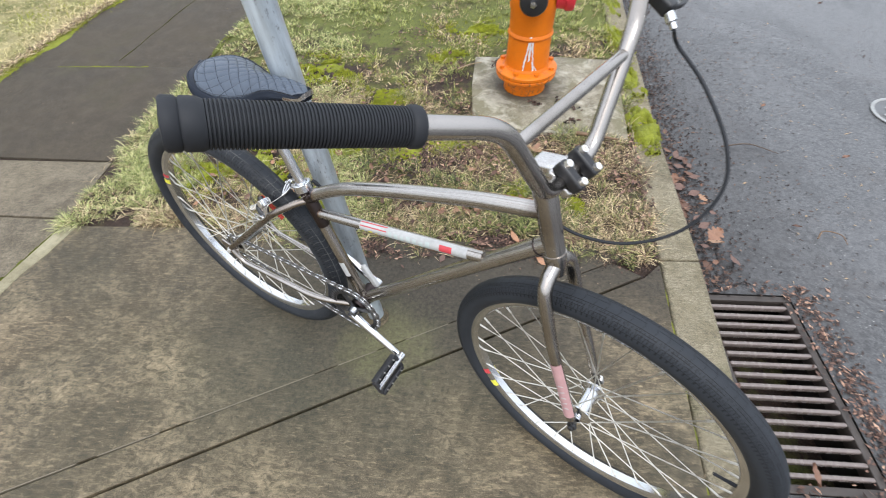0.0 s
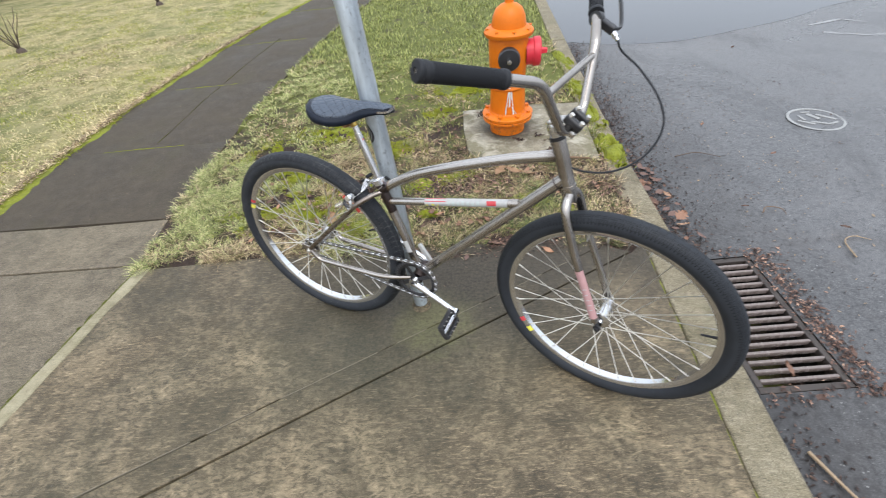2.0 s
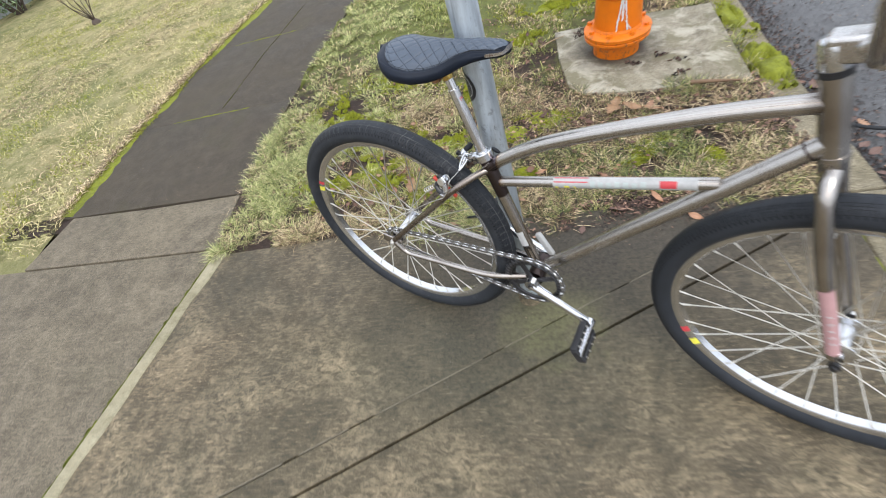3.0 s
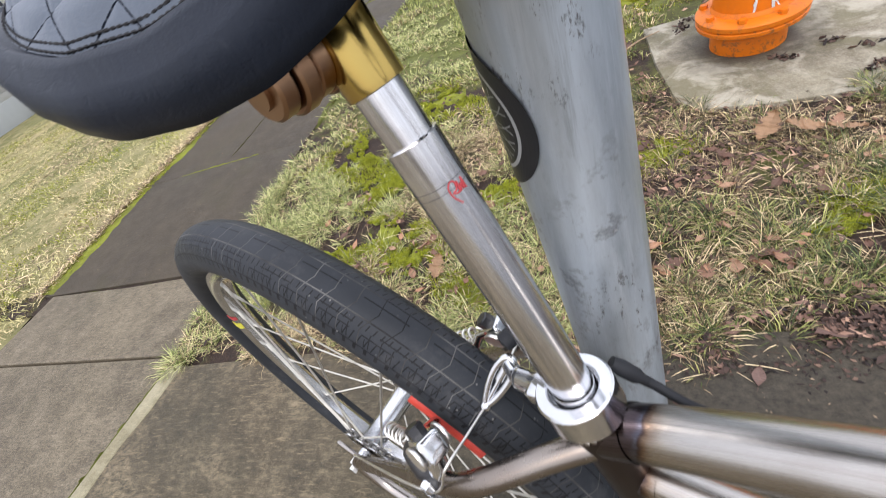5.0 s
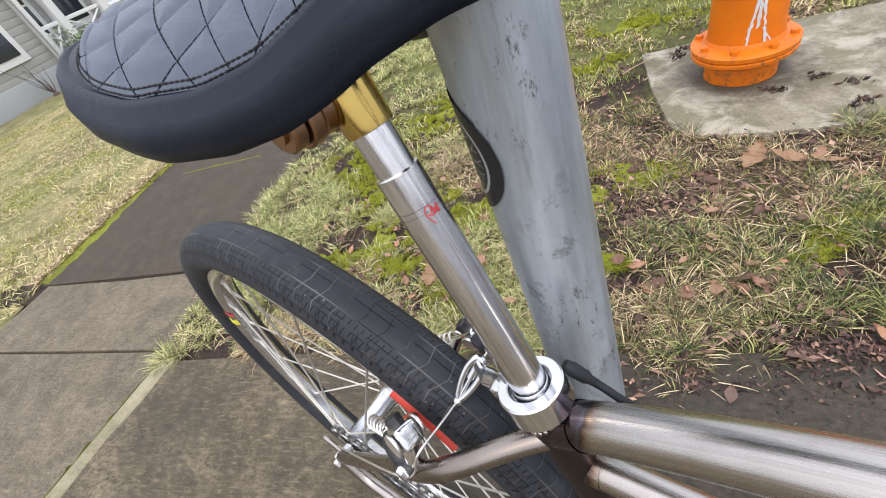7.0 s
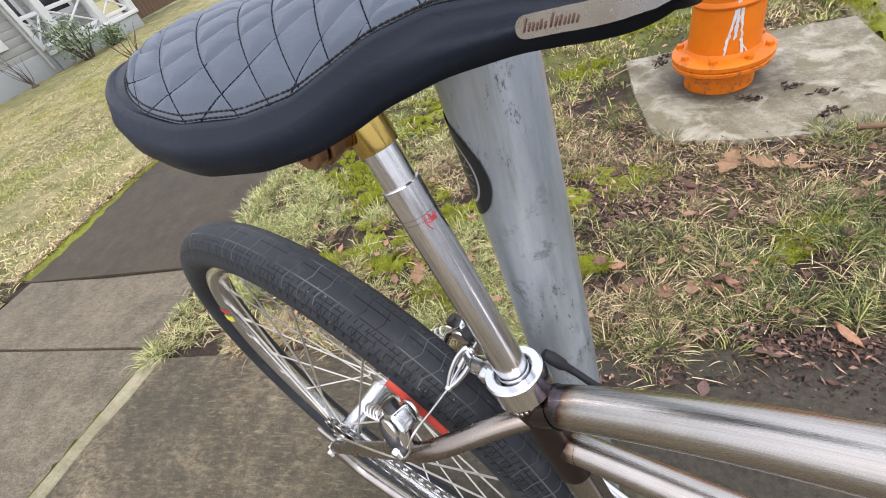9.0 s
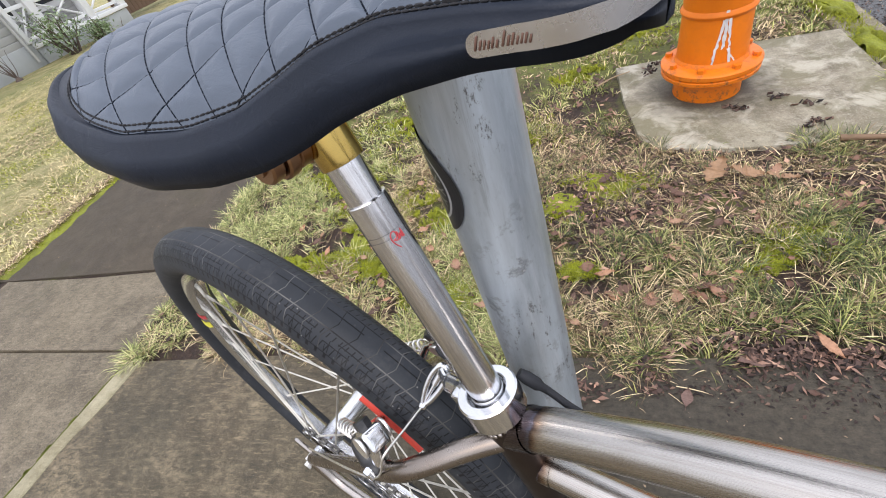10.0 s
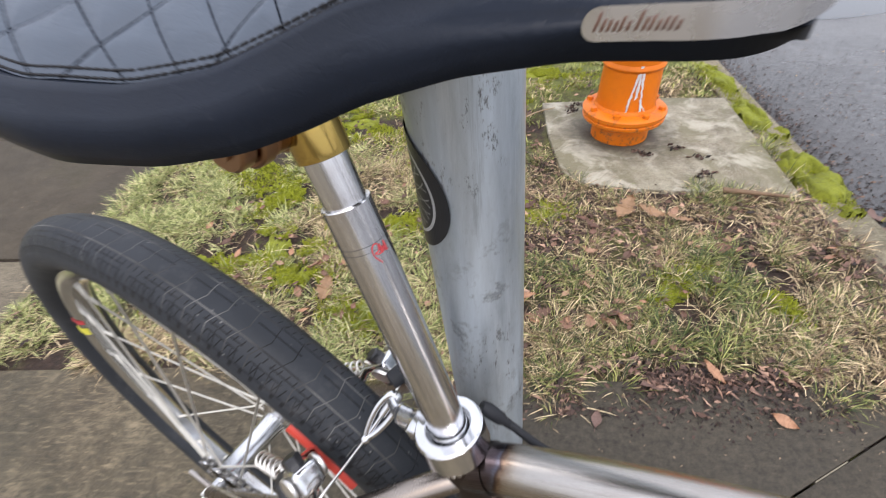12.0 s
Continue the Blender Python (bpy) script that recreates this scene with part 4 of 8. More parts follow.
# ---- hydrant ----
def hydrant():
    top = tagged(new("fire_hydrant"), "orange painted fire hydrant with one black and one red cap", "fire hydrant")
    top.location = (0.365, 2.45, -0.033)
    part("base", lathe([(0.118, 0), (0.118, 0.03), (0.108, 0.075), (0.15, 0.078), (0.166, 0.088), (0.168, 0.1), (0.16, 0.105), (0.168, 0.109), (0.17, 0.124), (0.16, 0.132), (0.125, 0.137), (0.118, 0.15)], 40), orange_enamel, top)
    part("barrel", lathe([(0.118, 0.14), (0.112, 0.3), (0.117, 0.304), (0.12, 0.312), (0.117, 0.32), (0.112, 0.326), (0.114, 0.42), (0.12, 0.44), (0.122, 0.6), (0.116, 0.62)], 40), orange_enamel, top)
    part("bonnet", lathe([(0.12, 0.612), (0.143, 0.615), (0.15, 0.625), (0.15, 0.638), (0.14, 0.65), (0.104, 0.664), (0.102, 0.685), (0.096, 0.72), (0.078, 0.757), (0.05, 0.778), (0.03, 0.785), (0.026, 0.788), (0.024, 0.825), (0.02, 0.828), (0, 0.828)], 40), orange_enamel, top)
    for k in range(8):
        a = 2 * math.pi * (k + 0.4) / 8
        bm = lathe([(0, 0.016), (0.013, 0.016), (0.014, 0.012), (0.014, 0.0)], 6)
        part("bolt", bm, orange_enamel, top, m=pose(0.146 * math.cos(a), 0.146 * math.sin(a), 0.131, 0, 0, 20 * k))
    for k in range(8):
        a = 2 * math.pi * (k + 0.1) / 8
        bm = lathe([(0, 0.012), (0.01, 0.012), (0.011, 0.0)], 6)
        part("bolt", bm, orange_enamel, top, m=pose(0.132 * math.cos(a), 0.132 * math.sin(a), 0.647))
    cap = [(0.058, 0.1), (0.06, 0.145), (0.064, 0.148), (0.066, 0.158), (0.066, 0.185), (0.06, 0.194), (0.03, 0.198), (0.0, 0.198)]
    m1 = Matrix.Translation((0, 0, 0.52)) @ (Vector((-0.12, -1, 0)).to_track_quat("Z", "Y").to_matrix().to_4x4())
    m2 = Matrix.Translation((0, 0, 0.505)) @ (Vector((1, -0.1, 0)).to_track_quat("Z", "Y").to_matrix().to_4x4())
    c1 = part("nozzle_cap", lathe(cap, 28), black_paint, top, "black worn outlet cap", m=m1)
    part("cap_nut", lathe([(0.018, 0.196), (0.016, 0.225), (0.0, 0.227)], 5), satin_alloy, c1, "bare worn metal nut")
    big = [(r * 1.28, z * 0.95 + 0.012) for r, z in cap]
    c2 = part("nozzle_cap", lathe(big, 28), red_enamel, top, "red painted pumper cap", m=m2)
    part("cap_nut", lathe([(0.022, 0.2), (0.017, 0.238), (0.0, 0.24)], 5), red_enamel, c2)
    # white paint run down the front of the barrel
    bm = bmesh.new()
    rr = random.Random(3)
    for w, x0, z0, z1 in ((0.005, 0.0, 0.33, 0.2), (0.0038, 0.02, 0.31, 0.15), (0.004, -0.02, 0.3, 0.15), (0.0025, 0.034, 0.2, 0.15)):
        n = 12
        ring = []
        for k in range(n + 1):
            z = z0 + (z1 - z0) * k / n
            a = radians(-92) + (x0 * (0.4 + 0.9 * k / n)) / 0.112 + rr.uniform(-0.02, 0.02)
            ww = w * (0.7 + 0.6 * rr.random()) / 0.112
            r = 0.1155 + (0.003 if z < 0.2 else 0)
            ring.append([bm.verts.new((r * math.cos(a + s * ww), r * math.sin(a + s * ww), z)) for s in (-1, 1)])
        for a, b in zip(ring, ring[1:]):
            bm.faces.new((a[0], a[1], b[1], b[0]))
    bmesh.ops.solidify(bm, geom=bm.faces[:], thickness=0.0006)
    part("paint_run", bm, white_paint, top, "white paint drips")
    return top


hydrant()


# ---- the galvanised post ----
POST_A, POST_K = Vector((-0.2309, 0.8538, 0)), Vector((-0.0478, 0.0263, 1.0))


def post_r(z):
    return 0.0263 + 0.0024 * z


def sign_post():
    top = tagged(new("sign_post"), "galvanised steel street post with a round black sticker", "post")
    top.location = POST_A
    zs = [-0.15, 0.0, 0.01, 0.4, 0.8, 1.2, 1.6, 2.0, 2.6, 3.2]
    bm = tube([POST_K * z for z in zs], [post_r(z) for z in zs], 40)
    part("shaft", bm, galvanised, top)
    part("collar", lathe([(post_r(0) + 0.016, -0.001), (post_r(0) + 0.013, 0.004), (post_r(0) + 0.003, 0.02), (post_r(0), 0.021)], 32), apron_concrete, top, "dirty rounded mortar collar")
    # the sticker follows the round of the shaft
    verts, faces, uvs = [], [], []
    n, zc, rad = 28, 0.791, 0.034
    mid = radians(181)
    idx = {}
    for j in range(n + 1):
        for i in range(n + 1):
            u, v = -1 + 2 * i / n, -1 + 2 * j / n
            # square to disc
            x, y = u * math.sqrt(1 - v * v / 2), v * math.sqrt(1 - u * u / 2)
            z = zc + y * rad * 1.02
            a = mid + x * rad / post_r(z)
            c = POST_K * z
            idx[i, j] = len(verts)
            r = post_r(z) + 0.0009
            verts.append((c.x + r * math.cos(a), c.y + r * math.sin(a), z))
            uvs.append((x, y))
    for j in range(n):
        for i in range(n):
            faces.append((idx[i, j], idx[i + 1, j], idx[i + 1, j + 1], idx[i, j + 1]))
    k = Mat("black and white round sticker", (0.02, 0.02, 0.022), 0.4)
    u, v = k.uv()
    r = k.math("SQRT", k.math("ADD", k.math("MULTIPLY", u, u), k.math("MULTIPLY", v, v)))
    ang = k.math("ARCTAN2", v, u)
    line = k.math("LESS_THAN", k.math("ABSOLUTE", k.math("SUBTRACT", r, 0.74)), 0.025)
    s1 = k.math("ABSOLUTE", k.math("SINE", k.math("ADD", k.math("MULTIPLY", ang, 8), k.math("MULTIPLY", r, 6))))
    s2 = k.math("ABSOLUTE", k.math("SINE", k.math("SUBTRACT", k.math("MULTIPLY", ang, 8), k.math("MULTIPLY", r, 6))))
    net = k.math("MULTIPLY", k.math("LESS_THAN", k.math("MINIMUM", s1, s2), 0.16), k.math("LESS_THAN", r, 0.66))
    k.color(k.mix(k.math("MAXIMUM", k.math("MULTIPLY", net, 0.6), line), (0.018, 0.019, 0.022), (0.42, 0.43, 0.43)))
    part("sticker", mesh_from("sticker", verts, faces, uvs), k.mat, top, "round black sticker with a fine white ring")
    return top


sign_post()

# ---- the bicycle, in its own frame: x ahead, y to its left, z up, from the rear axle ----
R = 0.357
AZ, LEAN = radians(25.3), radians(4)
b_f = Vector((math.cos(AZ), -math.sin(AZ), 0))
b_n = Vector((-math.sin(AZ) * math.cos(LEAN), -math.cos(AZ) * math.cos(LEAN), math.sin(LEAN)))
b_l = -b_n
b_u = b_f.cross(b_l)
AXLE = Vector((-0.5725, 0.9094, 0.3585))
bicycle = tagged(new("bicycle"), "raw steel cruiser bicycle with high bars leaning on the post", "bicycle")
base_pt = AXLE - b_u * R
bicycle.matrix_world = Matrix(((b_f.x, b_l.x, b_u.x, base_pt.x), (b_f.y, b_l.y, b_u.y, base_pt.y), (b_f.z, b_l.z, b_u.z, base_pt.z), (0, 0, 0, 1)))
HUB = Matrix.Translation((0, 0, R))


def bp(name, bm, material, label="", m=None, parent=None):
    """A part of the bicycle, given from the rear axle."""
    if parent is not None:
        return part(name, bm, material, parent, label, m)
    return part(name, bm, material, bicycle, label, HUB @ m if m is not None else HUB)


BB = Vector((0.4215, 0, -0.036))
ST = Vector((0.3125, 0, 0.298))
st_dir = (ST - BB).normalized()
H_A, H_D = Vector((0.88, 0, 0.371)), Vector((0.309, 0, -0.951)).normalized()


def head(z):
    return H_A + H_D * ((H_A.z - z) / -H_D.z)


H_TOP, H_BOT = head(0.508), head(0.385)
bp("seat_tube", tube([BB, ST], 0.0142, 24), raw_steel)
tt = [(0.322, 0, 0.279), (0.36, 0, 0.306), (0.44, 0, 0.3495), (0.54, 0, 0.386), (0.64, 0, 0.417), (0.74, 0, 0.445), (0.845, 0, 0.468)]
tt_line = smooth_path(tt, 6)
bp("top_tube", tube(tt_line, 0.0143, 32, uv=True), tinted_steel)
dt_end = head(0.412)
bp("down_tube", tube([BB, dt_end], 0.0158, 24, uv=True), tube_steel)
lt_a, lt_b = Vector((0.333, 0, 0.238)), Vector((0.752, 0, 0.312))
bp("lower_tube", tube([lt_a, lt_b], 0.0118, 24, uv=True), tinted_steel)
bp("head_tube", tube([H_TOP, H_TOP + (H_BOT - H_TOP) * 0.06, H_TOP + (H_BOT - H_TOP) * 0.061, H_TOP + (H_BOT - H_TOP) * 0.94, H_TOP + (H_BOT - H_TOP) * 0.941, H_BOT], [0.0195, 0.0195, 0.0182, 0.0182, 0.0195, 0.0195], 28), raw_steel)
bp("bottom_bracket", tube([BB + Vector((0, 0.037, 0)), BB + Vector((0, -0.037, 0))], 0.022, 28), weld_steel)


def weld(p, axis, r, name="weld_bead"):
    """A heat-tinted ring of weld ripples."""
    bm = bmesh.new()
    q = along(p, Vector(p) + Vector(axis))
    n, s = 48, 6
    rings = []
    for k in range(n):
        a = 2 * math.pi * k / n
        rr = 0.0012 + 0.0002 * math.sin(a * 18)
        rings.append([bm.verts.new(q @ Vector(((r + rr * math.cos(2 * math.pi * j / s)) * math.cos(a), (r + rr * math.cos(2 * math.pi * j / s)) * math.sin(a), rr * 1.5 * math.sin(2 * math.pi * j / s)))) for j in range(s)])
    for k in range(n):
        a, b = rings[k], rings[(k + 1) % n]
        for j in range(s):
            bm.faces.new((a[j], a[(j + 1) % s], b[(j + 1) % s], b[j]))
    return bp(name, bm, weld_steel)


weld(BB.lerp(dt_end, 0.05), dt_end - BB, 0.0158)
weld(BB.lerp(dt_end, 0.955), dt_end - BB, 0.0158)
# heat-tinted sleeves where the tubes meet
bp("heat_band", tube(tt_line[0:4], 0.0149, 28, False, uv=True), tinted_steel, "brown heat-tinted weld zone")
bp("heat_band", tube([lt_a, lt_a.lerp(lt_b, 0.04)], 0.0123, 24, False, uv=True), tinted_steel, "brown heat-tinted weld zone")
bp("seat_lug", tube([ST - st_dir * 0.1, ST - st_dir * 0.095, ST - st_dir * 0.004, ST], [0.0144, 0.015, 0.0153, 0.0147], 24), weld_steel)

# bright ripples of weld on the sleeve
bm = bmesh.new()
for k in range(7):
    a = radians(-150 + 17 * k)
    q = ST + st_dir * (-0.022 + 0.003 * k) + Vector((0.0153 * math.cos(a), 0.0153 * math.sin(a), 0))
    block((0.0028, 0.0028, 0.0012), 0.0005, along(q, q + Vector((math.cos(a), math.sin(a), 0.2))), bm, 1)
bp("weld_ripple", bm, bead_steel)

# the stays: one bent tube runs from the seat lug round the dropout to the bracket on each side
for s in (-1, 1):
    up = bent([(0.325, 0.002 * s, 0.274), (0.3, 0.022 * s, 0.2685), (0.2544, 0.0575 * s, 0.2461), (0.008, 0.068 * s, 0.012)], 0.034, 8)
    bp("seat_stay", tube(up, 0.0083, 20), stay_steel)
    low = bent([(0.006, 0.068 * s, 0.004), (0.035, 0.067 * s, -0.034), (0.3, 0.058 * s, -0.048), (0.395, 0.03 * s, -0.043)], 0.045, 8)
    bp("chain_stay", tube(low, 0.0088, 16), raw_steel)
    bm = block((0.062, 0.006, 0.03), 0.003, Matrix.Translation((-0.006, 0.063 * s, 0.002)) @ pose(0, 0, 0, 0, 15, 0))
    bp("dropout", bm, raw_steel)
    bp("axle_nut", lathe([(0.0, 0.014), (0.006, 0.014), (0.0062, 0.008), (0.0105, 0.008), (0.0105, 0.0)], 6), spoke_steel, m=Matrix.Translation((0, 0.066 * s, 0)) @ pose(0, 0, 0, -90 * s, 0, 0))


# ---- wheels ----
def tyre_mesh(r_out, tube_r):
    n, sgs = 180, 28
    verts, faces, uvs = [], [], []
    for i in range(n + 1):
        a = 2 * math.pi * i / n
        for j in range(sgs + 1):
            v = j / sgs
            ph = -math.pi + 2 * math.pi * v
            sq = 1.0 - 0.035 * math.exp(-((abs(v - 0.5) - 0.2) / 0.02) ** 2)
            rr = r_out - tube_r + tube_r * math.cos(ph) * sq
            y = tube_r * 1.02 * math.sin(ph) * sq
            if abs(ph) > 2.3:
                y = math.copysign(max(0.0, abs(y)), ph)
            verts.append((rr * math.cos(a), y, rr * math.sin(a)))
            uvs.append((i / n, v))
    w = sgs + 1
    for i in range(n):
        for j in range(sgs):
            faces.append((i * w + j, i * w + j + 1, (i + 1) * w + j + 1, (i + 1) * w + j))
    me = mesh_from("tyre", verts, faces, uvs)
    me.polygons.foreach_set("use_smooth", [True] * len(faces))
    return me


def swept_ring(section, n=120):
    """A ring about local y from a closed (radius, y) section."""
    bm = bmesh.new()
    rings = [[bm.verts.new((r * math.cos(2 * math.pi * k / n), y, r * math.sin(2 * math.pi * k / n))) for r, y in section] for k in range(n)]
    m = len(section)
    for k in range(n):
        a, b = rings[k], rings[(k + 1) % n]
        for j in range(m):
            bm.faces.new((a[j], a[(j + 1) % m], b[(j + 1) % m], b[j]))
    bmesh.ops.recalc_face_normals(bm, faces=bm.faces[:])
    return sharp(bm, 40)


TYRE_R = 0.0275
rim_section = [(R - 0.044, -0.0155), (R - 0.044, 0.0155), (R - 0.06, 0.0145), (R - 0.067, 0.009), (R - 0.067, -0.009), (R - 0.06, -0.0145)]


def wheel(name, m, hub_w, turn, rubber):
    top = bp(name, swept_ring(rim_section), polished, "polished alloy rim", m=m)
    part("tyre", tyre_mesh(R, TYRE_R), rubber, top, "black rubber tyre with fine zigzag tread")
    q = pose(0, 0, 0, 90, 0, 0)
    w = hub_w
    part("hub", lathe([(0.009, -w - 0.012), (0.009, -w - 0.004), (0.02, -w - 0.003), (0.028, -w + 0.001), (0.028, -w + 0.004), (0.017, -w + 0.009), (0.0155, 0), (0.017, w - 0.009), (0.028, w - 0.004), (0.028, w - 0.001), (0.02, w + 0.003), (0.009, w + 0.004), (0.009, w + 0.012)], 28), polished, top, "polished hub shell", m=q)
    data = None
    for k in range(32):
        a = 2 * math.pi * k / 32 + turn
        side = 1 if k % 2 else -1
        lead = 1 if (k // 2) % 2 else -1
        ah = a + lead * radians(62)
        p = Vector((0.0255 * math.cos(ah), side * (w - 0.0015), 0.0255 * math.sin(ah)))
        e = Vector(((R - 0.066) * math.cos(a), side * 0.003, (R - 0.066) * math.sin(a)))
        d = e - p
        if data is None:
            bm = tube([(0, 0, 0), (0, 0, 0.93), (0, 0, 0.931), (0, 0, 1.0)], [0.0013, 0.0013, 0.0022, 0.0022], 7)
            me = bpy.data.meshes.new("spoke")
            for f in bm.faces:
                f.smooth = True
            bm.to_mesh(me)
            bm.free()
            data = me
        part("spoke", data, dull_spoke, top, m=Matrix.Translation(p) @ d.to_track_quat("Z", "Y").to_matrix().to_4x4() @ Matrix.Diagonal((1, 1, d.length, 1)))
    a = turn + 0.1
    va, vb = Vector(((R - 0.067) * math.cos(a), 0, (R - 0.067) * math.sin(a))), Vector(((R - 0.105) * math.cos(a), 0, (R - 0.105) * math.sin(a)))
    part("valve", tube([va, va.lerp(vb, 0.3), va.lerp(vb, 0.31), vb], [0.004, 0.004, 0.0032, 0.0032], 10), black_rubber, top, "black rubber valve stem")
    return top


rear = wheel("rear_wheel", Matrix(), 0.048, 0.3, tyre_rubber)


def rim_sticker(w, ang, sgn, material, half=0.05):
    bm = bmesh.new()
    n = 8
    ring = []
    for k in range(n + 1):
        a = ang - half + 2 * half * k / n
        ring.append([bm.verts.new((r * math.cos(a), y, r * math.sin(a))) for r, y in ((R - 0.0655, sgn * 0.0105), (R - 0.0605, sgn * 0.0149), (R - 0.049, sgn * 0.0158))])
    for a, b in zip(ring, ring[1:]):
        for j in range(2):
            bm.faces.new((a[j], a[j + 1], b[j + 1], b[j]))
    bmesh.ops.recalc_face_normals(bm, faces=bm.faces[:])
    return part("rim_sticker", bm, material, w, "yellow and red rim sticker")


rim_sticker(rear, radians(160), -1, yellow_decal, 0.03)
rim_sticker(rear, radians(155), -1, red_decal, 0.02)

# ---- fork, turned to the right with the bars ----
STEER = Matrix.Translation(H_A) @ Matrix.Rotation(radians(10.5), 4, H_D) @ Matrix.Translation(-H_A)
RAKE = Vector((0.951, 0, 0.309))
CROWN = head(0.366)
F_AXLE = H_A + H_D * 0.4045 + RAKE * 0.034 + Vector((-0.0092, 0, -0.008))
fork = bp("fork", tube([H_BOT + H_D * -0.004, head(0.372), CROWN + H_D * 0.006, CROWN + H_D * 0.02], [0.0195, 0.018, 0.016, 0.013], 24), raw_steel, "raw steel fork crown", m=STEER)
for s in (-1, 1):
    leg = smooth_path([CROWN + Vector((0, 0.006 * s, 0.004)), CROWN + H_D * 0.012 + Vector((0, 0.032 * s, 0)), CROWN + H_D * 0.045 + Vector((0, 0.047 * s, 0)), CROWN + H_D * 0.16 + RAKE * 0.002 + Vector((0, 0.053 * s, 0)), CROWN + H_D * 0.28 + RAKE * 0.012 + Vector((0, 0.056 * s, 0)), F_AXLE + Vector((0, 0.058 * s, 0)) - H_D * 0.02 - RAKE * 0.004], 6)
    n = len(leg)
    part("fork_leg", tube(leg, [0.0128 - 0.0038 * max(0, (k / n - 0.3)) for k in range(n)], 18), raw_steel, fork)
    part("dropout", block((0.02, 0.006, 0.05), 0.003, along(F_AXLE + Vector((0, 0.057 * s, 0)) - H_D * 0.008, F_AXLE + Vector((0, 0.057 * s, 0)) + H_D * 0.05)), black_paint, fork, "black dropout")
    part("axle_nut", lathe([(0.0, 0.014), (0.006, 0.014), (0.0062, 0.008), (0.0105, 0.008), (0.0105, 0.0)], 6), black_paint if s < 0 else spoke_steel, fork, m=Matrix.Translation(F_AXLE + Vector((0, 0.06 * s, 0))) @ pose(0, 0, 0, -90 * s, 0, 0))
    # decal wrapped round the lower leg
    seg = leg[int(n * 0.66): n - 1]
    bm = bmesh.new()
    fr = ring_frames(seg)
    rings = []
    for p, u, v in fr:
        c = Vector((0.35, -0.94 if s < 0 else 0.94, 0)).normalized()
        au = math.atan2(c.dot(v), c.dot(u))
        rings.append([bm.verts.new(p + 0.0121 * (u * math.cos(au + t) + v * math.sin(au + t))) for t in [-1.1 + 2.2 * k / 8 for k in range(9)]])
    for a, b in zip(rings, rings[1:]):
        for j in range(8):
            bm.faces.new((a[j], a[j + 1], b[j + 1], b[j]))
    bmesh.ops.recalc_face_normals(bm, faces=bm.faces[:])
    if s < 0:
        part("fork_decal", bm, pink_decal, fork, "faded red decal with pale letter bars")
        # letter bars
        for k in range(3, len(fr) - 2):
            p, u, v = fr[k]
            c = Vector((0.35, -0.94, 0)).normalized()
            au = math.atan2(c.dot(v), c.dot(u))
            w = (u * math.cos(au) + v * math.sin(au)).normalized()
            t = u.cross(v).normalized()
            part("letter_bar", block((0.0095, 0.0022, 0.0014), 0.0004, Matrix.Translation(p + w * 0.0119) @ Matrix((t.cross(w), t, w)).transposed().to_4x4() @ pose(0, 0, 0, 0, 0, 12 * (-1) ** k), None, 1), white_decal, fork)
    else:
        bm.free()
        p, u, v = ring_frames(leg)[int(n * 0.6)]
        part("fork_decal", block((0.004, 0.012, 0.03), 0.001, Matrix.Translation(p + Vector((0.002, -0.0105, 0)))), white_decal, fork, "small white label")
front = wheel("front_wheel", STEER @ Matrix.Translation(F_AXLE) @ Matrix.Diagonal((0.985, 0.985, 0.985, 1)), 0.036, 0.12, clean_rubber)
rim_sticker(front, radians(222), -1, yellow_decal, 0.035)
rim_sticker(front, radians(213), -1, red_decal, 0.03)
rim_sticker(front, radians(217), 1, yellow_decal, 0.05)

# ---- stem and bars, set a touch off the wheel ----
BAR_SET = STEER @ Matrix.Translation(H_A) @ Matrix.Rotation(radians(1.75), 4, H_D) @ Matrix.Translation(-H_A)
CL = Vector((0.864, 0.0, 0.5525))
stem_top = head(0.548)
stem = bp("stem", tube([H_TOP + H_D * 0.004, head(0.512), head(0.513), stem_top, stem_top - H_D * 0.005], [0.0175, 0.0175, 0.0185, 0.0185, 0.015], 24), polished, "polished quill stem", m=BAR_SET)
bm = bmesh.new()
block((0.05, 0.036, 0.034), 0.006, Matrix.Translation((stem_top + CL) / 2 + Vector((-0.004, 0, -0.006))) @ pose(0, 0, 0, 0, -12, 0), bm, 3)
part("stem_body", bm, plate_steel, stem, "satin forged stem body")
part("headset_spacer", tube([H_TOP + H_D * 0.003, H_TOP - H_D * 0.009], 0.0188, 24), black_paint, stem, "black headset ring")
for s in (-1, 1):
    cap = part("bar_clamp", block((0.046, 0.016, 0.021), 0.006, Matrix.Translation(CL + Vector((0.006, 0.0185 * s, 0.003))) @ pose(0, 0, 0, 0, 34, 0) @ Matrix.Translation((0, 0, 0.008)), None, 3), black_paint, stem, "black clamp block")
    for t in (-1, 1):
        part("bolt", lathe([(0.0, 0.004), (0.0028, 0.004), (0.0028, 0.0065), (0.0052, 0.0065), (0.0055, 0.0)], 14), spoke_steel, stem, m=Matrix.Translation(CL + Vector((0.006, 0.0185 * s, 0.003))) @ pose(0, 0, 0, 0, 34, 0) @ Matrix.Translation((0.0145 * t, 0, 0.0175)))
part("clamp_bridge", block((0.044, 0.052, 0.018), 0.006, Matrix.Translation(CL + Vector((0.004, 0, 0.0))) @ pose(0, 0, 0, 0, 34, 0) @ Matrix.Translation((0, 0, -0.009)), None, 3), plate_steel, stem, "satin lower clamp half")
BAR_R = 0.0111
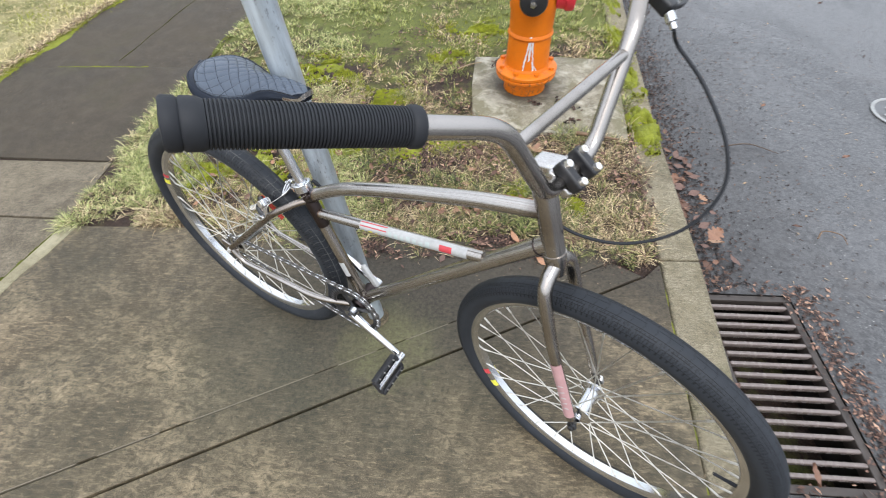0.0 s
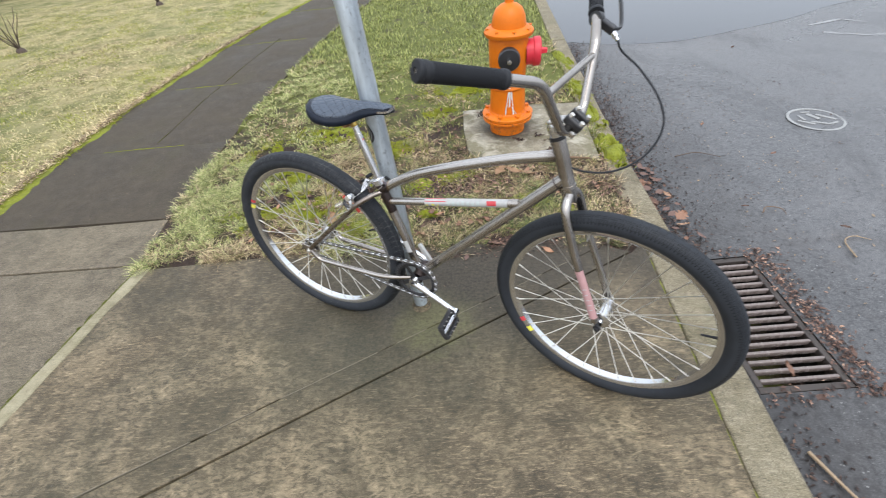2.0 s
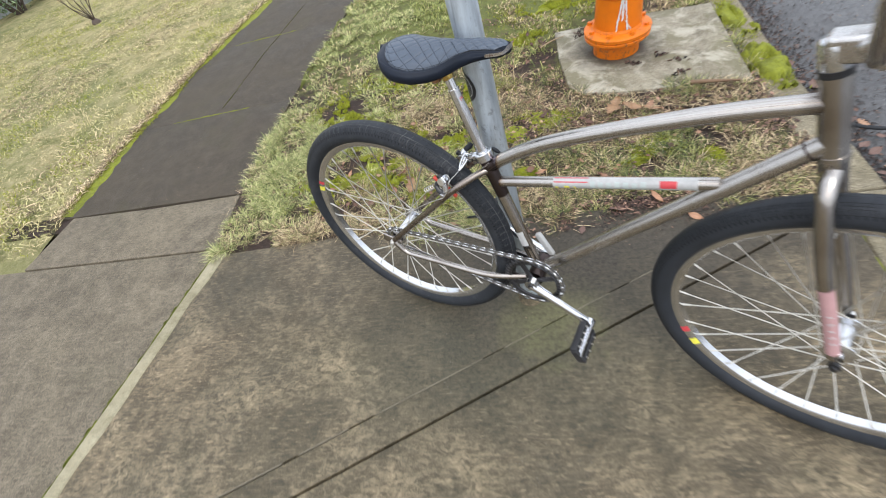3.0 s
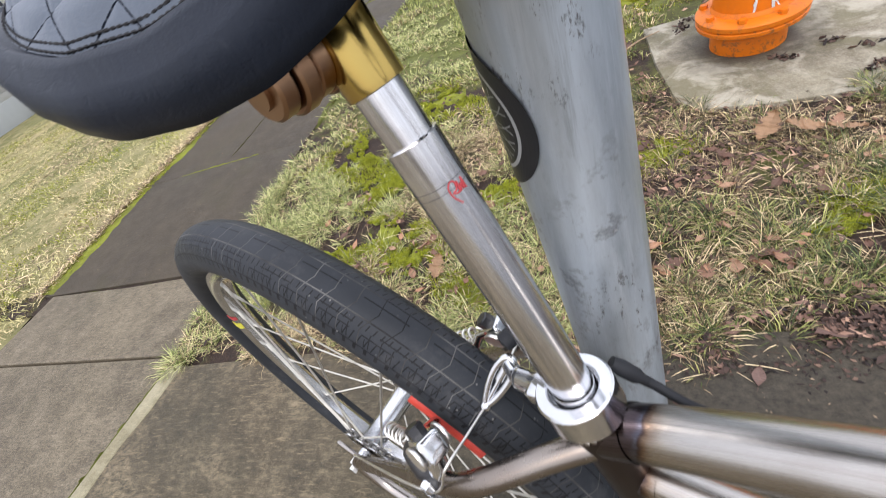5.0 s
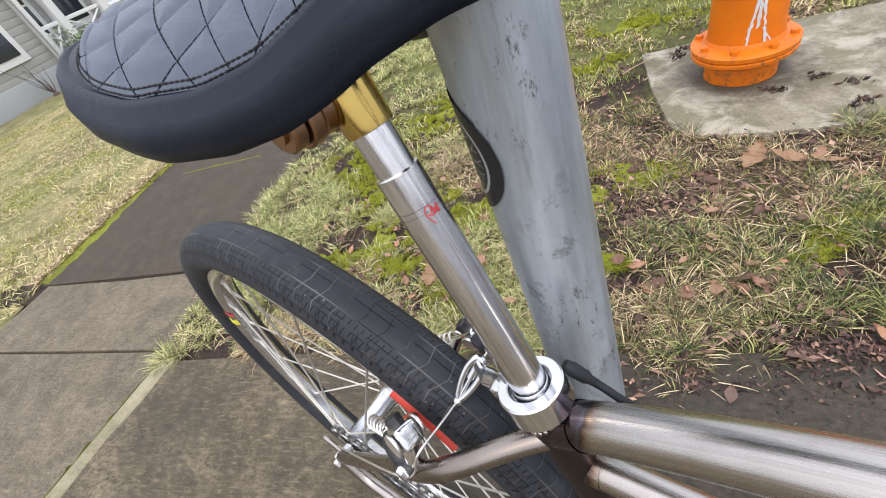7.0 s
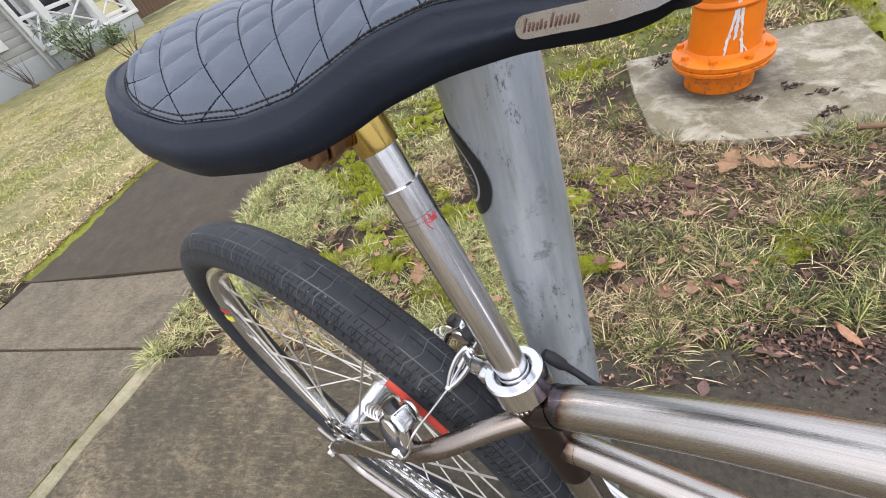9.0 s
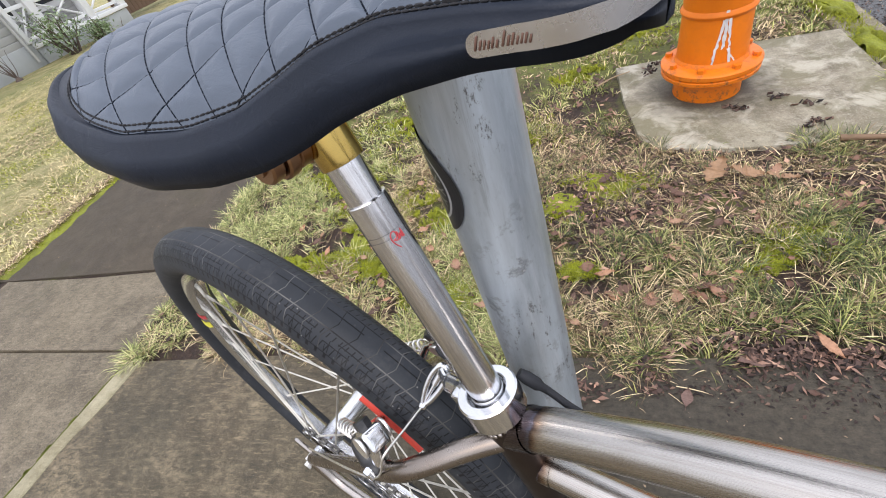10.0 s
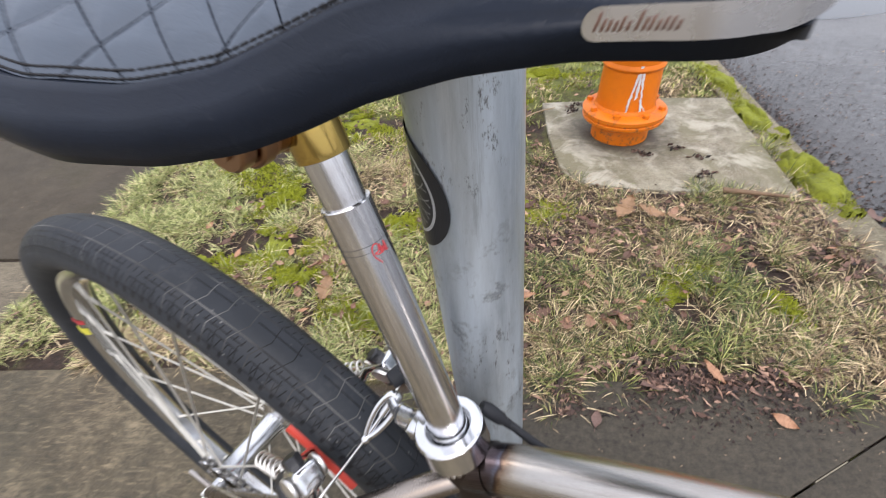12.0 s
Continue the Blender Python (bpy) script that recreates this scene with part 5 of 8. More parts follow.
BAR_A, BAR_B, BAR_C, BAR_E = Vector((0.866, 0.0574, 0.552)), Vector((0.8477, 0.1416, 0.6905)), Vector((0.8515, 0.1237, 0.661)), Vector((0.7471, 0.3766, 0.7788))
BAR_G = BAR_B.lerp(BAR_E, 0.33)


def mirrored(p):
    return Vector((p.x, -p.y, p.z))


bar_line = bent([mirrored(BAR_E), mirrored(BAR_B), mirrored(BAR_A), BAR_A, BAR_B, BAR_E], 0.03, 8)
bars = bp("handlebar", tube(bar_line, BAR_R, 20), raw_steel, "raw steel high-rise handlebar", m=BAR_SET)
part("crossbar", tube([mirrored(BAR_C), BAR_C], 0.0079, 16), raw_steel, bars)
for s in (-1, 1):
    a, b = (BAR_G, BAR_E) if s > 0 else (mirrored(BAR_G), mirrored(BAR_E))
    L = (b - a).length
    prof = [(0.0112, 0.0), (0.0175, 0.0), (0.018, 0.002), (0.018, 0.009), (0.0165, 0.011)]
    z = 0.012
    while z < L - 0.026:
        prof += [(0.0152, z), (0.0166, z + 0.0004), (0.0166, z + 0.0016), (0.0152, z + 0.002)]
        z += 0.0026
    prof += [(0.0162, L - 0.024), (0.0178, L - 0.02), (0.0178, L - 0.011), (0.0165, L - 0.0095), (0.0178, L - 0.008), (0.018, L - 0.001), (0.0165, L + 0.001), (0.006, L + 0.002), (0.005, L - 0.004), (0.0, L - 0.004)]
    part("grip", lathe(prof, 28, None, along(a, b), 45), black_rubber, bars, "ribbed black rubber grip")
la = BAR_B.lerp(BAR_E, 0.26)
lever = part("brake_lever", tube([la + Vector((-0.002, -0.004, 0.002)), la + Vector((0.002, 0.01, -0.002))], 0.0165, 20), black_paint, bars, "black brake lever clamp")
part("lever_body", block((0.045, 0.018, 0.02), 0.005, Matrix.Translation(la + Vector((0.026, 0.004, -0.014))) @ pose(0, 0, 0, 0, 25, -10), None, 3), black_paint, lever)
part("lever_blade", tube(smooth_path([la + Vector((0.045, 0.002, -0.02)), la + Vector((0.05, 0.03, -0.02)), la + Vector((0.032, 0.08, 0.0)), la + Vector((0.01, 0.13, 0.018))], 6), 0.0055, 12, flat=0.6), black_paint, lever)
part("adjuster", lathe([(0.006, 0.0), (0.0068, 0.004), (0.0068, 0.012), (0.0045, 0.014), (0.0045, 0.022), (0.0, 0.022)], 12, None, along(la + Vector((0.045, -0.004, -0.024)), la + Vector((0.066, -0.012, -0.045)))), polished, lever, "silver barrel adjuster")
cable = smooth_path([BAR_SET @ (la + Vector((0.06, -0.01, -0.04))), Vector((0.93, 0.205, 0.655)), Vector((0.98, 0.17, 0.625)), Vector((1.035, 0.12, 0.575)), Vector((1.055, 0.092, 0.52)), Vector((1.03, 0.062, 0.462)), Vector((0.97, 0.04, 0.424)), Vector((0.9, 0.026, 0.42)), Vector((0.83, 0.02, 0.44)), Vector((0.74, 0.017, 0.435)), Vector((0.6, 0.016, 0.388)), Vector((0.43, 0.017, 0.326)), Vector((0.37, 0.02, 0.298)), Vector((0.336, 0.026, 0.297))], 8)
bp("brake_cable", tube(cable, 0.0026, 10), black_rubber, "black brake cable housing")
boot = along((0.336, 0.026, 0.297), (0.314, 0.0215, 0.314))
bp("cable_boot", lathe([(0.0, -0.002), (0.0028, -0.002), (0.003, 0.004), (0.0044, 0.007), (0.0047, 0.016), (0.0036, 0.022), (0.0, 0.023)], 14, None, boot), black_rubber, "black rubber cable boot")

# ---- seat post, collar and saddle ----
c0 = ST
bp("seat_collar", lathe([(0.0146, -0.001), (0.0205, -0.0005), (0.0211, 0.0003), (0.0211, 0.0168), (0.02, 0.018), (0.0145, 0.0182), (0.0137, 0.0176), (0.0135, 0.004), (0.0113, 0.004), (0.0113, -0.001)], 36, None, along(c0, c0 + st_dir)), polished, "polished quick-fit seat collar")
bp("collar_bolt", block((0.014, 0.022, 0.011), 0.003, Matrix.Translation(c0 + st_dir * 0.005 + Vector((-0.021, 0, 0)) ) @ pose(0, 0, 0, 0, -19, 0), None, 3), polished)
post_dir = Vector((-0.0484, 0.002, 0.1562)).normalized()
P1, P2 = ST + post_dir * 0.166, ST + post_dir * 0.187
POST_M = along(ST - post_dir * 0.01, P2)
POST_I = POST_M.inverted()
post = bp("seat_post", lathe([(0.0111, 0.0), (0.0111, 0.1752), (0.0108, 0.1758), (0.00945, 0.1759), (0.0094, 0.1775), (0.0094, 0.197)], 40, None, None, 20), satin_alloy, "brushed aluminium stepped seat post", m=POST_M)
part("sleeve", tube([ST + post_dir * 0.012, ST + post_dir * 0.0175, ST + post_dir * 0.019], [0.0122, 0.0122, 0.0112], 28, False), polished, post, "bright shim sleeve", POST_I)
part("insert_line", tube([P1 - post_dir * 0.0215, P1 - post_dir * 0.0213], 0.01116, 30), dark_ink, post, "", POST_I)
part("insert_line", tube([P1 - post_dir * 0.0185, P1 - post_dir * 0.0183], 0.01116, 30), dark_ink, post, "", POST_I)
# a red flourish on the post, no letters
cs = Vector((0.15, -0.99, 0)).normalized()
px = post_dir.cross(cs).normalized()
cs = px.cross(post_dir).normalized()


def on_post(a, h):
    ang = a / 0.0111
    return P1 + post_dir * h + (cs * math.cos(ang) + px * math.sin(ang)) * 0.0112


flour = smooth_path([on_post(a * 0.55 + 0.0095, h * 0.6 - 0.004) for a, h in ((0.004, -0.040), (0.0005, -0.034), (0.0, -0.028), (0.003, -0.0245), (0.006, -0.026), (0.005, -0.0305), (0.0015, -0.0315), (0.006, -0.033), (0.0075, -0.0265), (0.0075, -0.0335), (0.0095, -0.029), (0.0105, -0.0335), (0.012, -0.026), (0.0125, -0.034))], 5)
part("red_mark", tube(flour, 0.00032, 5), red_decal, post, "small red printed flourish", POST_I)
gold = bp("saddle_clamp", lathe([(0.0094, -0.001), (0.0112, -0.0005), (0.0114, 0.002), (0.0114, 0.024), (0.0102, 0.0255), (0.0, 0.0255)], 28, None, along(P2, P2 + post_dir)), gold_alloy, "yellow plated saddle clamp")
q = along(P2 + post_dir * 0.002 + Vector((-0.012, 0, 0.013)), P2 + post_dir * 0.002 + Vector((-0.012, -1, 0.013)))
for k, (z, r) in enumerate(((0.003, 0.013), (0.0105, 0.0115), (0.018, 0.0125), (0.0255, 0.0105))):
    part("serrated_washer", lathe([(0.0, z), (r - 0.001, z), (r, z + 0.001), (r, z + 0.006), (r - 0.001, z + 0.007), (0.0, z + 0.007)], 22, None, q), rusty_plate, gold, "rusty serrated washer")
part("clamp_bolt", tube([P2 + Vector((-0.0126, 0.008, 0.0148)), P2 + Vector((-0.0126, -0.034, 0.0148))], 0.0055, 12), rusty_plate, gold)
for s in (-1, 1):
    rail = smooth_path([(0.13, 0.03 * s, 0.516), (0.18, 0.024 * s, 0.5), (0.26, 0.022 * s, 0.506), (0.32, 0.018 * s, 0.526), (0.35, 0.01 * s, 0.536)], 6)
    part("saddle_rail", tube(rail, 0.0036, 10), spoke_steel, gold)

# saddle sections: x, half width, crown height, shoulder drop, skirt bottom
SEC = [(0.118, 0.0235, 0.5378, 0.005, 0.5315), (0.1168, 0.0435, 0.5397, 0.005, 0.5235), (0.1258, 0.0575, 0.543, 0.005, 0.5155), (0.1394, 0.0675, 0.5448, 0.0083, 0.5085), (0.1622, 0.0745, 0.5465, 0.016, 0.501), (0.1849, 0.075, 0.5465, 0.023, 0.4965), (0.2102, 0.072, 0.5465, 0.029, 0.4925), (0.241, 0.059, 0.5462, 0.0307, 0.4917), (0.2666, 0.047, 0.5459, 0.0264, 0.496), (0.2871, 0.038, 0.5457, 0.0181, 0.5036), (0.3025, 0.033, 0.5454, 0.0115, 0.5109), (0.3281, 0.0285, 0.5449, 0.0055, 0.5194), (0.3531, 0.0255, 0.5444, 0.005, 0.5244), (0.372, 0.0232, 0.5432, 0.005, 0.5256), (0.3855, 0.0185, 0.5418, 0.005, 0.5265), (0.3918, 0.0105, 0.5406, 0.005, 0.5276)]
xs_s = np.array([s[0] for s in SEC])
sec_cols = [np.array([s[k] for s in SEC]) for k in range(1, 5)]


xd_s = np.linspace(xs_s[0], xs_s[-1], 720)
win_s = np.hanning(45) / np.hanning(45).sum()


def eased(c):
    """A section's width along the saddle, rounded off between its stations."""
    d = np.interp(xd_s, xs_s, c)
    pad_a, pad_b = 2 * d[0] - d[22:0:-1], 2 * d[-1] - d[-2:-24:-1]
    return np.convolve(np.concatenate([pad_a, d, pad_b]), win_s, "valid")


sec_cols = [eased(c) for c in sec_cols]
rear_w = 0.0748 * np.sqrt(np.clip(1 - ((0.178 - xd_s) / (0.178 - xs_s[0] + 0.0004)) ** 2, 0, 1))
sec_cols[0] = np.where(xd_s < 0.178, np.minimum(rear_w, 0.0765), sec_cols[0])
sec_cols[0] = np.concatenate([sec_cols[0][:18], np.convolve(sec_cols[0], np.ones(37) / 37, "valid"), sec_cols[0][-18:]])
# the nose ends in an ellipse and lifts at its tip
nose_u = np.clip((xd_s - 0.368) / (0.3921 - 0.368), 0, 1)
sec_cols[0] = np.where(xd_s > 0.368, 0.0238 * np.sqrt(1 - nose_u ** 2), np.minimum(sec_cols[0], np.where(xd_s > 0.35, np.maximum(0.0238, sec_cols[0]), 1.0)))
tip_u = 1 - np.sqrt(1 - np.clip((xd_s - 0.378) / (0.3922 - 0.378), 0, 1) ** 2)
sec_cols[3] = sec_cols[3] + 0.0042 * tip_u
sec_cols[1] = sec_cols[1] - 0.002 * tip_u


def sec_at(x):
    return [float(np.interp(x, xd_s, c)) for c in sec_cols]


def top_z(x, t):
    """Height of the top panel; t runs from -1 to 1 across it."""
    w, crown, drop, low = sec_at(x)
    return crown - drop * (abs(t) ** 2.0)


P_REAR = 0.1335


def panel_w(x):
    """Half width that bounds the quilted panel, drawn in from the saddle's rear."""
    return sec_at(x - 0.0205 * max(0.0, 1 - (x - P_REAR) / 0.085))[0]


# where each quilting seam meets the far edge, the middle and the near edge of the panel
QUILT = np.array([(-0.06, -0.06, 0.1), (-0.02, 0.0, 0.145), (0.02, 0.06, 0.185), (0.05, 0.115, 0.2133), (0.085, 0.16, 0.24), (0.11, 0.199, 0.2555), (0.137, 0.2235, 0.2702), (0.1635, 0.2505, 0.2855), (0.189, 0.273, 0.305), (0.2214, 0.294, 0.325), (0.265, 0.314, 0.345), (0.295, 0.335, 0.365), (0.322, 0.356, 0.385), (0.345, 0.378, 0.405), (0.37, 0.4, 0.43)])


def quilt_u(x, t):
    """Number of the seam at x, counted from the rear; t from -1 (far edge) to 1 (near edge)."""
    far, mid, near = QUILT.T
    a, b = (near - far) / 2, (near + far) / 2 - mid
    line = mid + a * t + b * (math.sqrt(t * t + 0.04) - 0.2) / 0.82
    return float(np.interp(x, line, np.arange(len(QUILT))))


def saddle():
    nx = 96
    xg = [0.1119 + (0.3918 - 0.1119) * (0.5 - 0.5 * math.cos(math.pi * i / nx)) for i in range(nx + 1)]
    verts, faces = [], []
    prof = []
    # a section from the left hem over the top to the right hem
    for x in xg:
        w, crown, drop, low = sec_at(x)
        row = []
        half = [(0.0, crown)]
        for t in (0.2, 0.4, 0.6, 0.75, 0.86):
            half.append((t * w * 0.86 / 0.86, top_z(x, t / 0.86) ))
        sh = top_z(x, 1.0)
        half.append((0.875 * w, sh - 0.0012))
        half.append((0.895 * w, sh + 0.0002))
        half.append((0.92 * w, sh + 0.0004))
        half.append((0.95 * w, sh - 0.0016))
        half.append((0.98 * w, sh - 0.0072))
        half.append((1.0 * w, sh - 0.35 * (sh - low)))
        half.append((0.985 * w, sh - 0.7 * (sh - low)))
        half.append((0.95 * w, low + 0.004))
        half.append((0.92 * w, low))
        half.append((0.86 * w, low + 0.001))
        half.append((0.8 * w, low + 0.006))
        row = [(x, -y, z) for y, z in half[::-1]] + [(x, y, z) for y, z in half[1:]]
        prof.append(row)
    n = len(prof[0])
    bm = bmesh.new()
    vs = [[bm.verts.new(p) for p in row] for row in prof]
    for a, b in zip(vs, vs[1:]):
        for j in range(n - 1):
            bm.faces.new((a[j], a[j + 1], b[j + 1], b[j]))
    bm.faces.new(vs[0])
    bm.faces.new(vs[-1][::-1])
    bmesh.ops.recalc_face_normals(bm, faces=bm.faces[:])
    body = bp("saddle", bm, leather, "dark blue-black leather saddle skirt", m=Matrix.Translation((0, 0.006, 0)))
    body["label"] = "dark blue-black leather saddle with a quilted top"
    # quilted panel, pillowed between its curved seams
    nx2, ny2 = 300, 130
    verts, faces, uvs = [], [], []
    for i in range(nx2 + 1):
        x = P_REAR + (0.3882 - P_REAR) * i / nx2
        w = panel_w(x)
        share = w / sec_at(x)[0]
        near = min(1.0, math.sqrt(max(0.0, (x - P_REAR) / 0.02)), (0.3902 - x) / 0.012)
        for j in range(ny2 + 1):
            t = -1 + 2 * j / ny2
            u, v = quilt_u(x, -t), quilt_u(x, t)
            e = min(abs(u - round(u)), abs(v - round(v)))
            rim = min(1.0, (1 - abs(t)) / 0.1)
            puff = 0.0024 * (1 - math.exp(-e / 0.12)) * rim * near
            verts.append((x, t * w * 0.868, top_z(x, t * 0.99 * share) - 0.0006 + 0.0011 * rim ** 0.5 + puff))
            uvs.append((u, v))
    k = ny2 + 1
    for i in range(nx2):
        for j in range(ny2):
            faces.append((i * k + j, (i + 1) * k + j, (i + 1) * k + j + 1, i * k + j + 1))
    me = mesh_from("quilted_panel", verts, faces, uvs)
    me.polygons.foreach_set("use_smooth", [True] * len(faces))
    part("quilted_panel", me, quilt_leather, body, "diamond-quilted leather top")
    # double stitch round the panel
    for off in (0.863, 0.842):
        x_nose = 0.3868 + (off - 0.868) * 0.06
        xsn = [P_REAR + 0.0004 + (x_nose - P_REAR - 0.0004) * (0.5 - 0.5 * math.cos(math.pi * i / 70)) for i in range(71)]
        side = [Vector((x, panel_w(x) * off, top_z(x, min(1, panel_w(x) / sec_at(x)[0] * off / 0.87)) + (0.0009 if off < 0.85 else 0.0004))) for x in xsn]
        pts = [Vector((p.x, -p.y, p.z)) for p in side[::-1]] + side
        # even steps along the seam, so that the thread dips between stitches
        fine_line, dip, run = [pts[0]], [0.0003], 0.0
        for a, b in zip(pts, pts[1:] + pts[:1]):
            n = max(1, int((b - a).length / 0.0006))
            for i in range(1, n + 1):
                run += (b - a).length / n
                fine_line.append(a.lerp(b, i / n))
                dip.append(0.00048 if (run / 0.0027) % 1 < 0.76 else 0.00012)
        part("seam_thread", tube(fine_line, dip, 5), black_thread, body)
    # bare metal plate wrapped round the nose
    bm = bmesh.new()
    rows = []
    line = []
    for s in (-1, 1):
        seq = [0.3535, 0.35365, 0.3541, 0.3549, 0.3561] + [0.3535 + (0.3917 - 0.3535) * math.sin(0.5 * math.pi * i / 16) ** 0.9 for i in range(1, 17)]
        if s > 0:
            seq = seq[::-1]
        for x in seq:
            w, crown, drop, low = sec_at(x)
            line.append((x, s * w * 1.0, low, crown - drop))
    for i, (x, y, low, sh) in enumerate(line):
        x2 = x + (0.0018 if abs(y) < 0.018 else 0.0004)
        yy2 = y + math.copysign(0.0009, y)
        g = min(i, len(line) - 1 - i)
        step = min(1.0, max(0.0, (g - 13) / 3.5))
        hgt = 0.0058 + 0.0036 * step * step * (3 - 2 * step)
        e_x = min(1.0, (x - 0.3535) / 0.0027)
        in_ = 0.0027 * (1 - math.sqrt(1 - (1 - e_x) ** 2))
        z0 = low + 0.0042 + in_
        rows.append([bm.verts.new((x2, yy2, z0 + (hgt - 2 * in_) * k / 4)) for k in range(5)])
    for a, b in zip(rows, rows[1:]):
        for j in range(4):
            bm.faces.new((a[j], a[j + 1], b[j + 1], b[j]))
    bmesh.ops.recalc_face_normals(bm, faces=bm.faces[:])
    plate = part("nose_plate", bm, plate_steel, body, "scuffed bare metal nose plate")
    # worn engraved bars in place of the maker's name
    rr = random.Random(9)
    for k in range(13):
        x = 0.3566 + 0.00105 * k + (0.0006 if k > 5 else 0)
        w, crown, drop, low = sec_at(x)
        h = 0.0034 if k in (0, 6) else 0.0018 + 0.0009 * rr.random()
        part("engraved_bar", block((0.00055, 0.0003, h), 0.0001, Matrix.Translation((x, -w - 0.00115, low + 0.0058 + h / 2)) @ pose(0, 0, 0, 0, 16, 4), None, 1), brown_ink, plate)
    return body


saddle()

# ---- cranks, chain, pedals ----
CR_DIR = (Vector((0.59, 0, -0.125)) - BB).normalized()
ring_c = BB + Vector((0, -0.044, 0))
N_T = 38
bm = bmesh.new()
r_p = 0.0127 * N_T / (2 * math.pi)
prof_pts = []
for k in range(N_T * 4):
    a = 2 * math.pi * k / (N_T * 4)
    r = r_p + (0.0035 if k % 4 in (0, 1) else -0.0035)
    prof_pts.append((r * math.cos(a), r * math.sin(a)))
outer_f = [bm.verts.new((x, -0.0016, z)) for x, z in prof_pts]
outer_b = [bm.verts.new((x, 0.0016, z)) for x, z in prof_pts]
ir = r_p - 0.016
inner_f = [bm.verts.new((ir * math.cos(2 * math.pi * k / len(prof_pts)), -0.0016, ir * math.sin(2 * math.pi * k / len(prof_pts)))) for k in range(len(prof_pts))]
inner_b = [bm.verts.new((v.co.x, 0.0016, v.co.z)) for v in inner_f]
n = len(prof_pts)
for k in range(n):
    j = (k + 1) % n
    bm.faces.new((outer_f[k], outer_f[j], inner_f[j], inner_f[k]))
    bm.faces.new((outer_b[j], outer_b[k], inner_b[k], inner_b[j]))
    bm.faces.new((outer_f[j], outer_f[k], outer_b[k], outer_b[j]))
    bm.faces.new((inner_f[k], inner_f[j], inner_b[j], inner_b[k]))
chainring = bp("chainring", bm, black_paint, "black toothed chainring", m=Matrix.Translation(ring_c))
for k in range(4):
    a = 2 * math.pi * k / 4 + 0.5
    part("ring_arm", block((r_p - 0.01, 0.004, 0.014), 0.0015, pose(0, 0, 0, 0, -math.degrees(a), 0) @ Matrix.Translation(((r_p - 0.01) / 2, 0.001, 0))), black_paint, chainring)
for s in (-1, 1):
    d = CR_DIR if s < 0 else -CR_DIR
    a, b = BB + Vector((0, 0.058 * s, 0)), BB + Vector((0, 0.066 * s, 0)) + d * 0.172
    bm = tube([a, a.lerp(b, 0.12), a.lerp(b, 0.5), a.lerp(b, 0.9), b], [0.0125, 0.0118, 0.0098, 0.0095, 0.0085], 16, flat=0.72)
    arm = bp("crank_arm", bm, polished, "polished crank arm")
    part("crank_boss", tube([a + Vector((0, 0.006 * s, 0)), a - Vector((0, 0.012 * s, 0))], 0.0165, 24), polished, arm)
    part("crank_bolt", tube([a + Vector((0, 0.009 * s, 0)), a + Vector((0, 0.004 * s, 0))], 0.0075, 14), black_paint, arm)
    part("pedal_eye", tube([b + Vector((0, 0.007 * s, 0)), b - Vector((0, 0.007 * s, 0))], 0.0125, 20), polished, arm)
    pc = b + Vector((0, 0.058 * s, 0))
    pm = Matrix.Translation(pc) @ pose(0, 0, 0, 0, 62, 0)
    pedal = bp("pedal", tube([b - pc, Vector((0, 0.045 * s, 0))], [0.0105, 0.0095], 14), polished, "worn silver pedal axle", m=pm)
    for t in (-1, 1):
        part("pedal_cage", block((0.012, 0.088, 0.018), 0.003, Matrix.Translation((0.0215 * t, 0, 0)), None, 2), black_plastic, pedal, "black cage plate")
        part("pedal_side", block((0.042, 0.009, 0.017), 0.002, Matrix.Translation((0, 0.042 * t, 0)), None, 2), black_plastic, pedal)
        for k in range(4):
            part("pin", tube([(0.0215 * t, -0.03 + 0.02 * k, 0.008), (0.0215 * t, -0.03 + 0.02 * k, 0.0125)], 0.002, 8), spoke_steel, pedal)

# chain: upper and lower run round ring and cog
cog_r, cog_y = 0.034, -0.046
a_c, b_c = Vector((0, cog_y, 0)), Vector((BB.x, -0.044, BB.z))
th = math.atan2(b_c.z, b_c.x)
loop = []
dist = math.hypot(b_c.x, b_c.z)
be = math.acos((r_p - cog_r) / dist)
ang_hi, ang_lo = th + math.pi - be, th - (math.pi - be)
for k in range(21):
    a = ang_hi + (2 * math.pi - 2 * (math.pi - be)) * k / 20
    loop.append(Vector((cog_r * math.cos(a), cog_y, cog_r * math.sin(a))))
for k in range(31):
    a = ang_lo + (2 * (math.pi - be)) * k / 30
    loop.append(b_c + Vector((r_p * math.cos(a), 0, r_p * math.sin(a))))
loop.append(loop[0])
# walk along the loop in half-inch steps
cum = [0.0]
for p, q2 in zip(loop, loop[1:]):
    cum.append(cum[-1] + (q2 - p).length)
count = 2 * round(cum[-1] / 0.0254)


def loop_at(s):
    s = s % cum[-1]
    for k in range(len(cum) - 1):
        if cum[k + 1] >= s:
            f = (s - cum[k]) / max(cum[k + 1] - cum[k], 1e-9)
            return loop[k].lerp(loop[k + 1], f)
    return loop[-1]


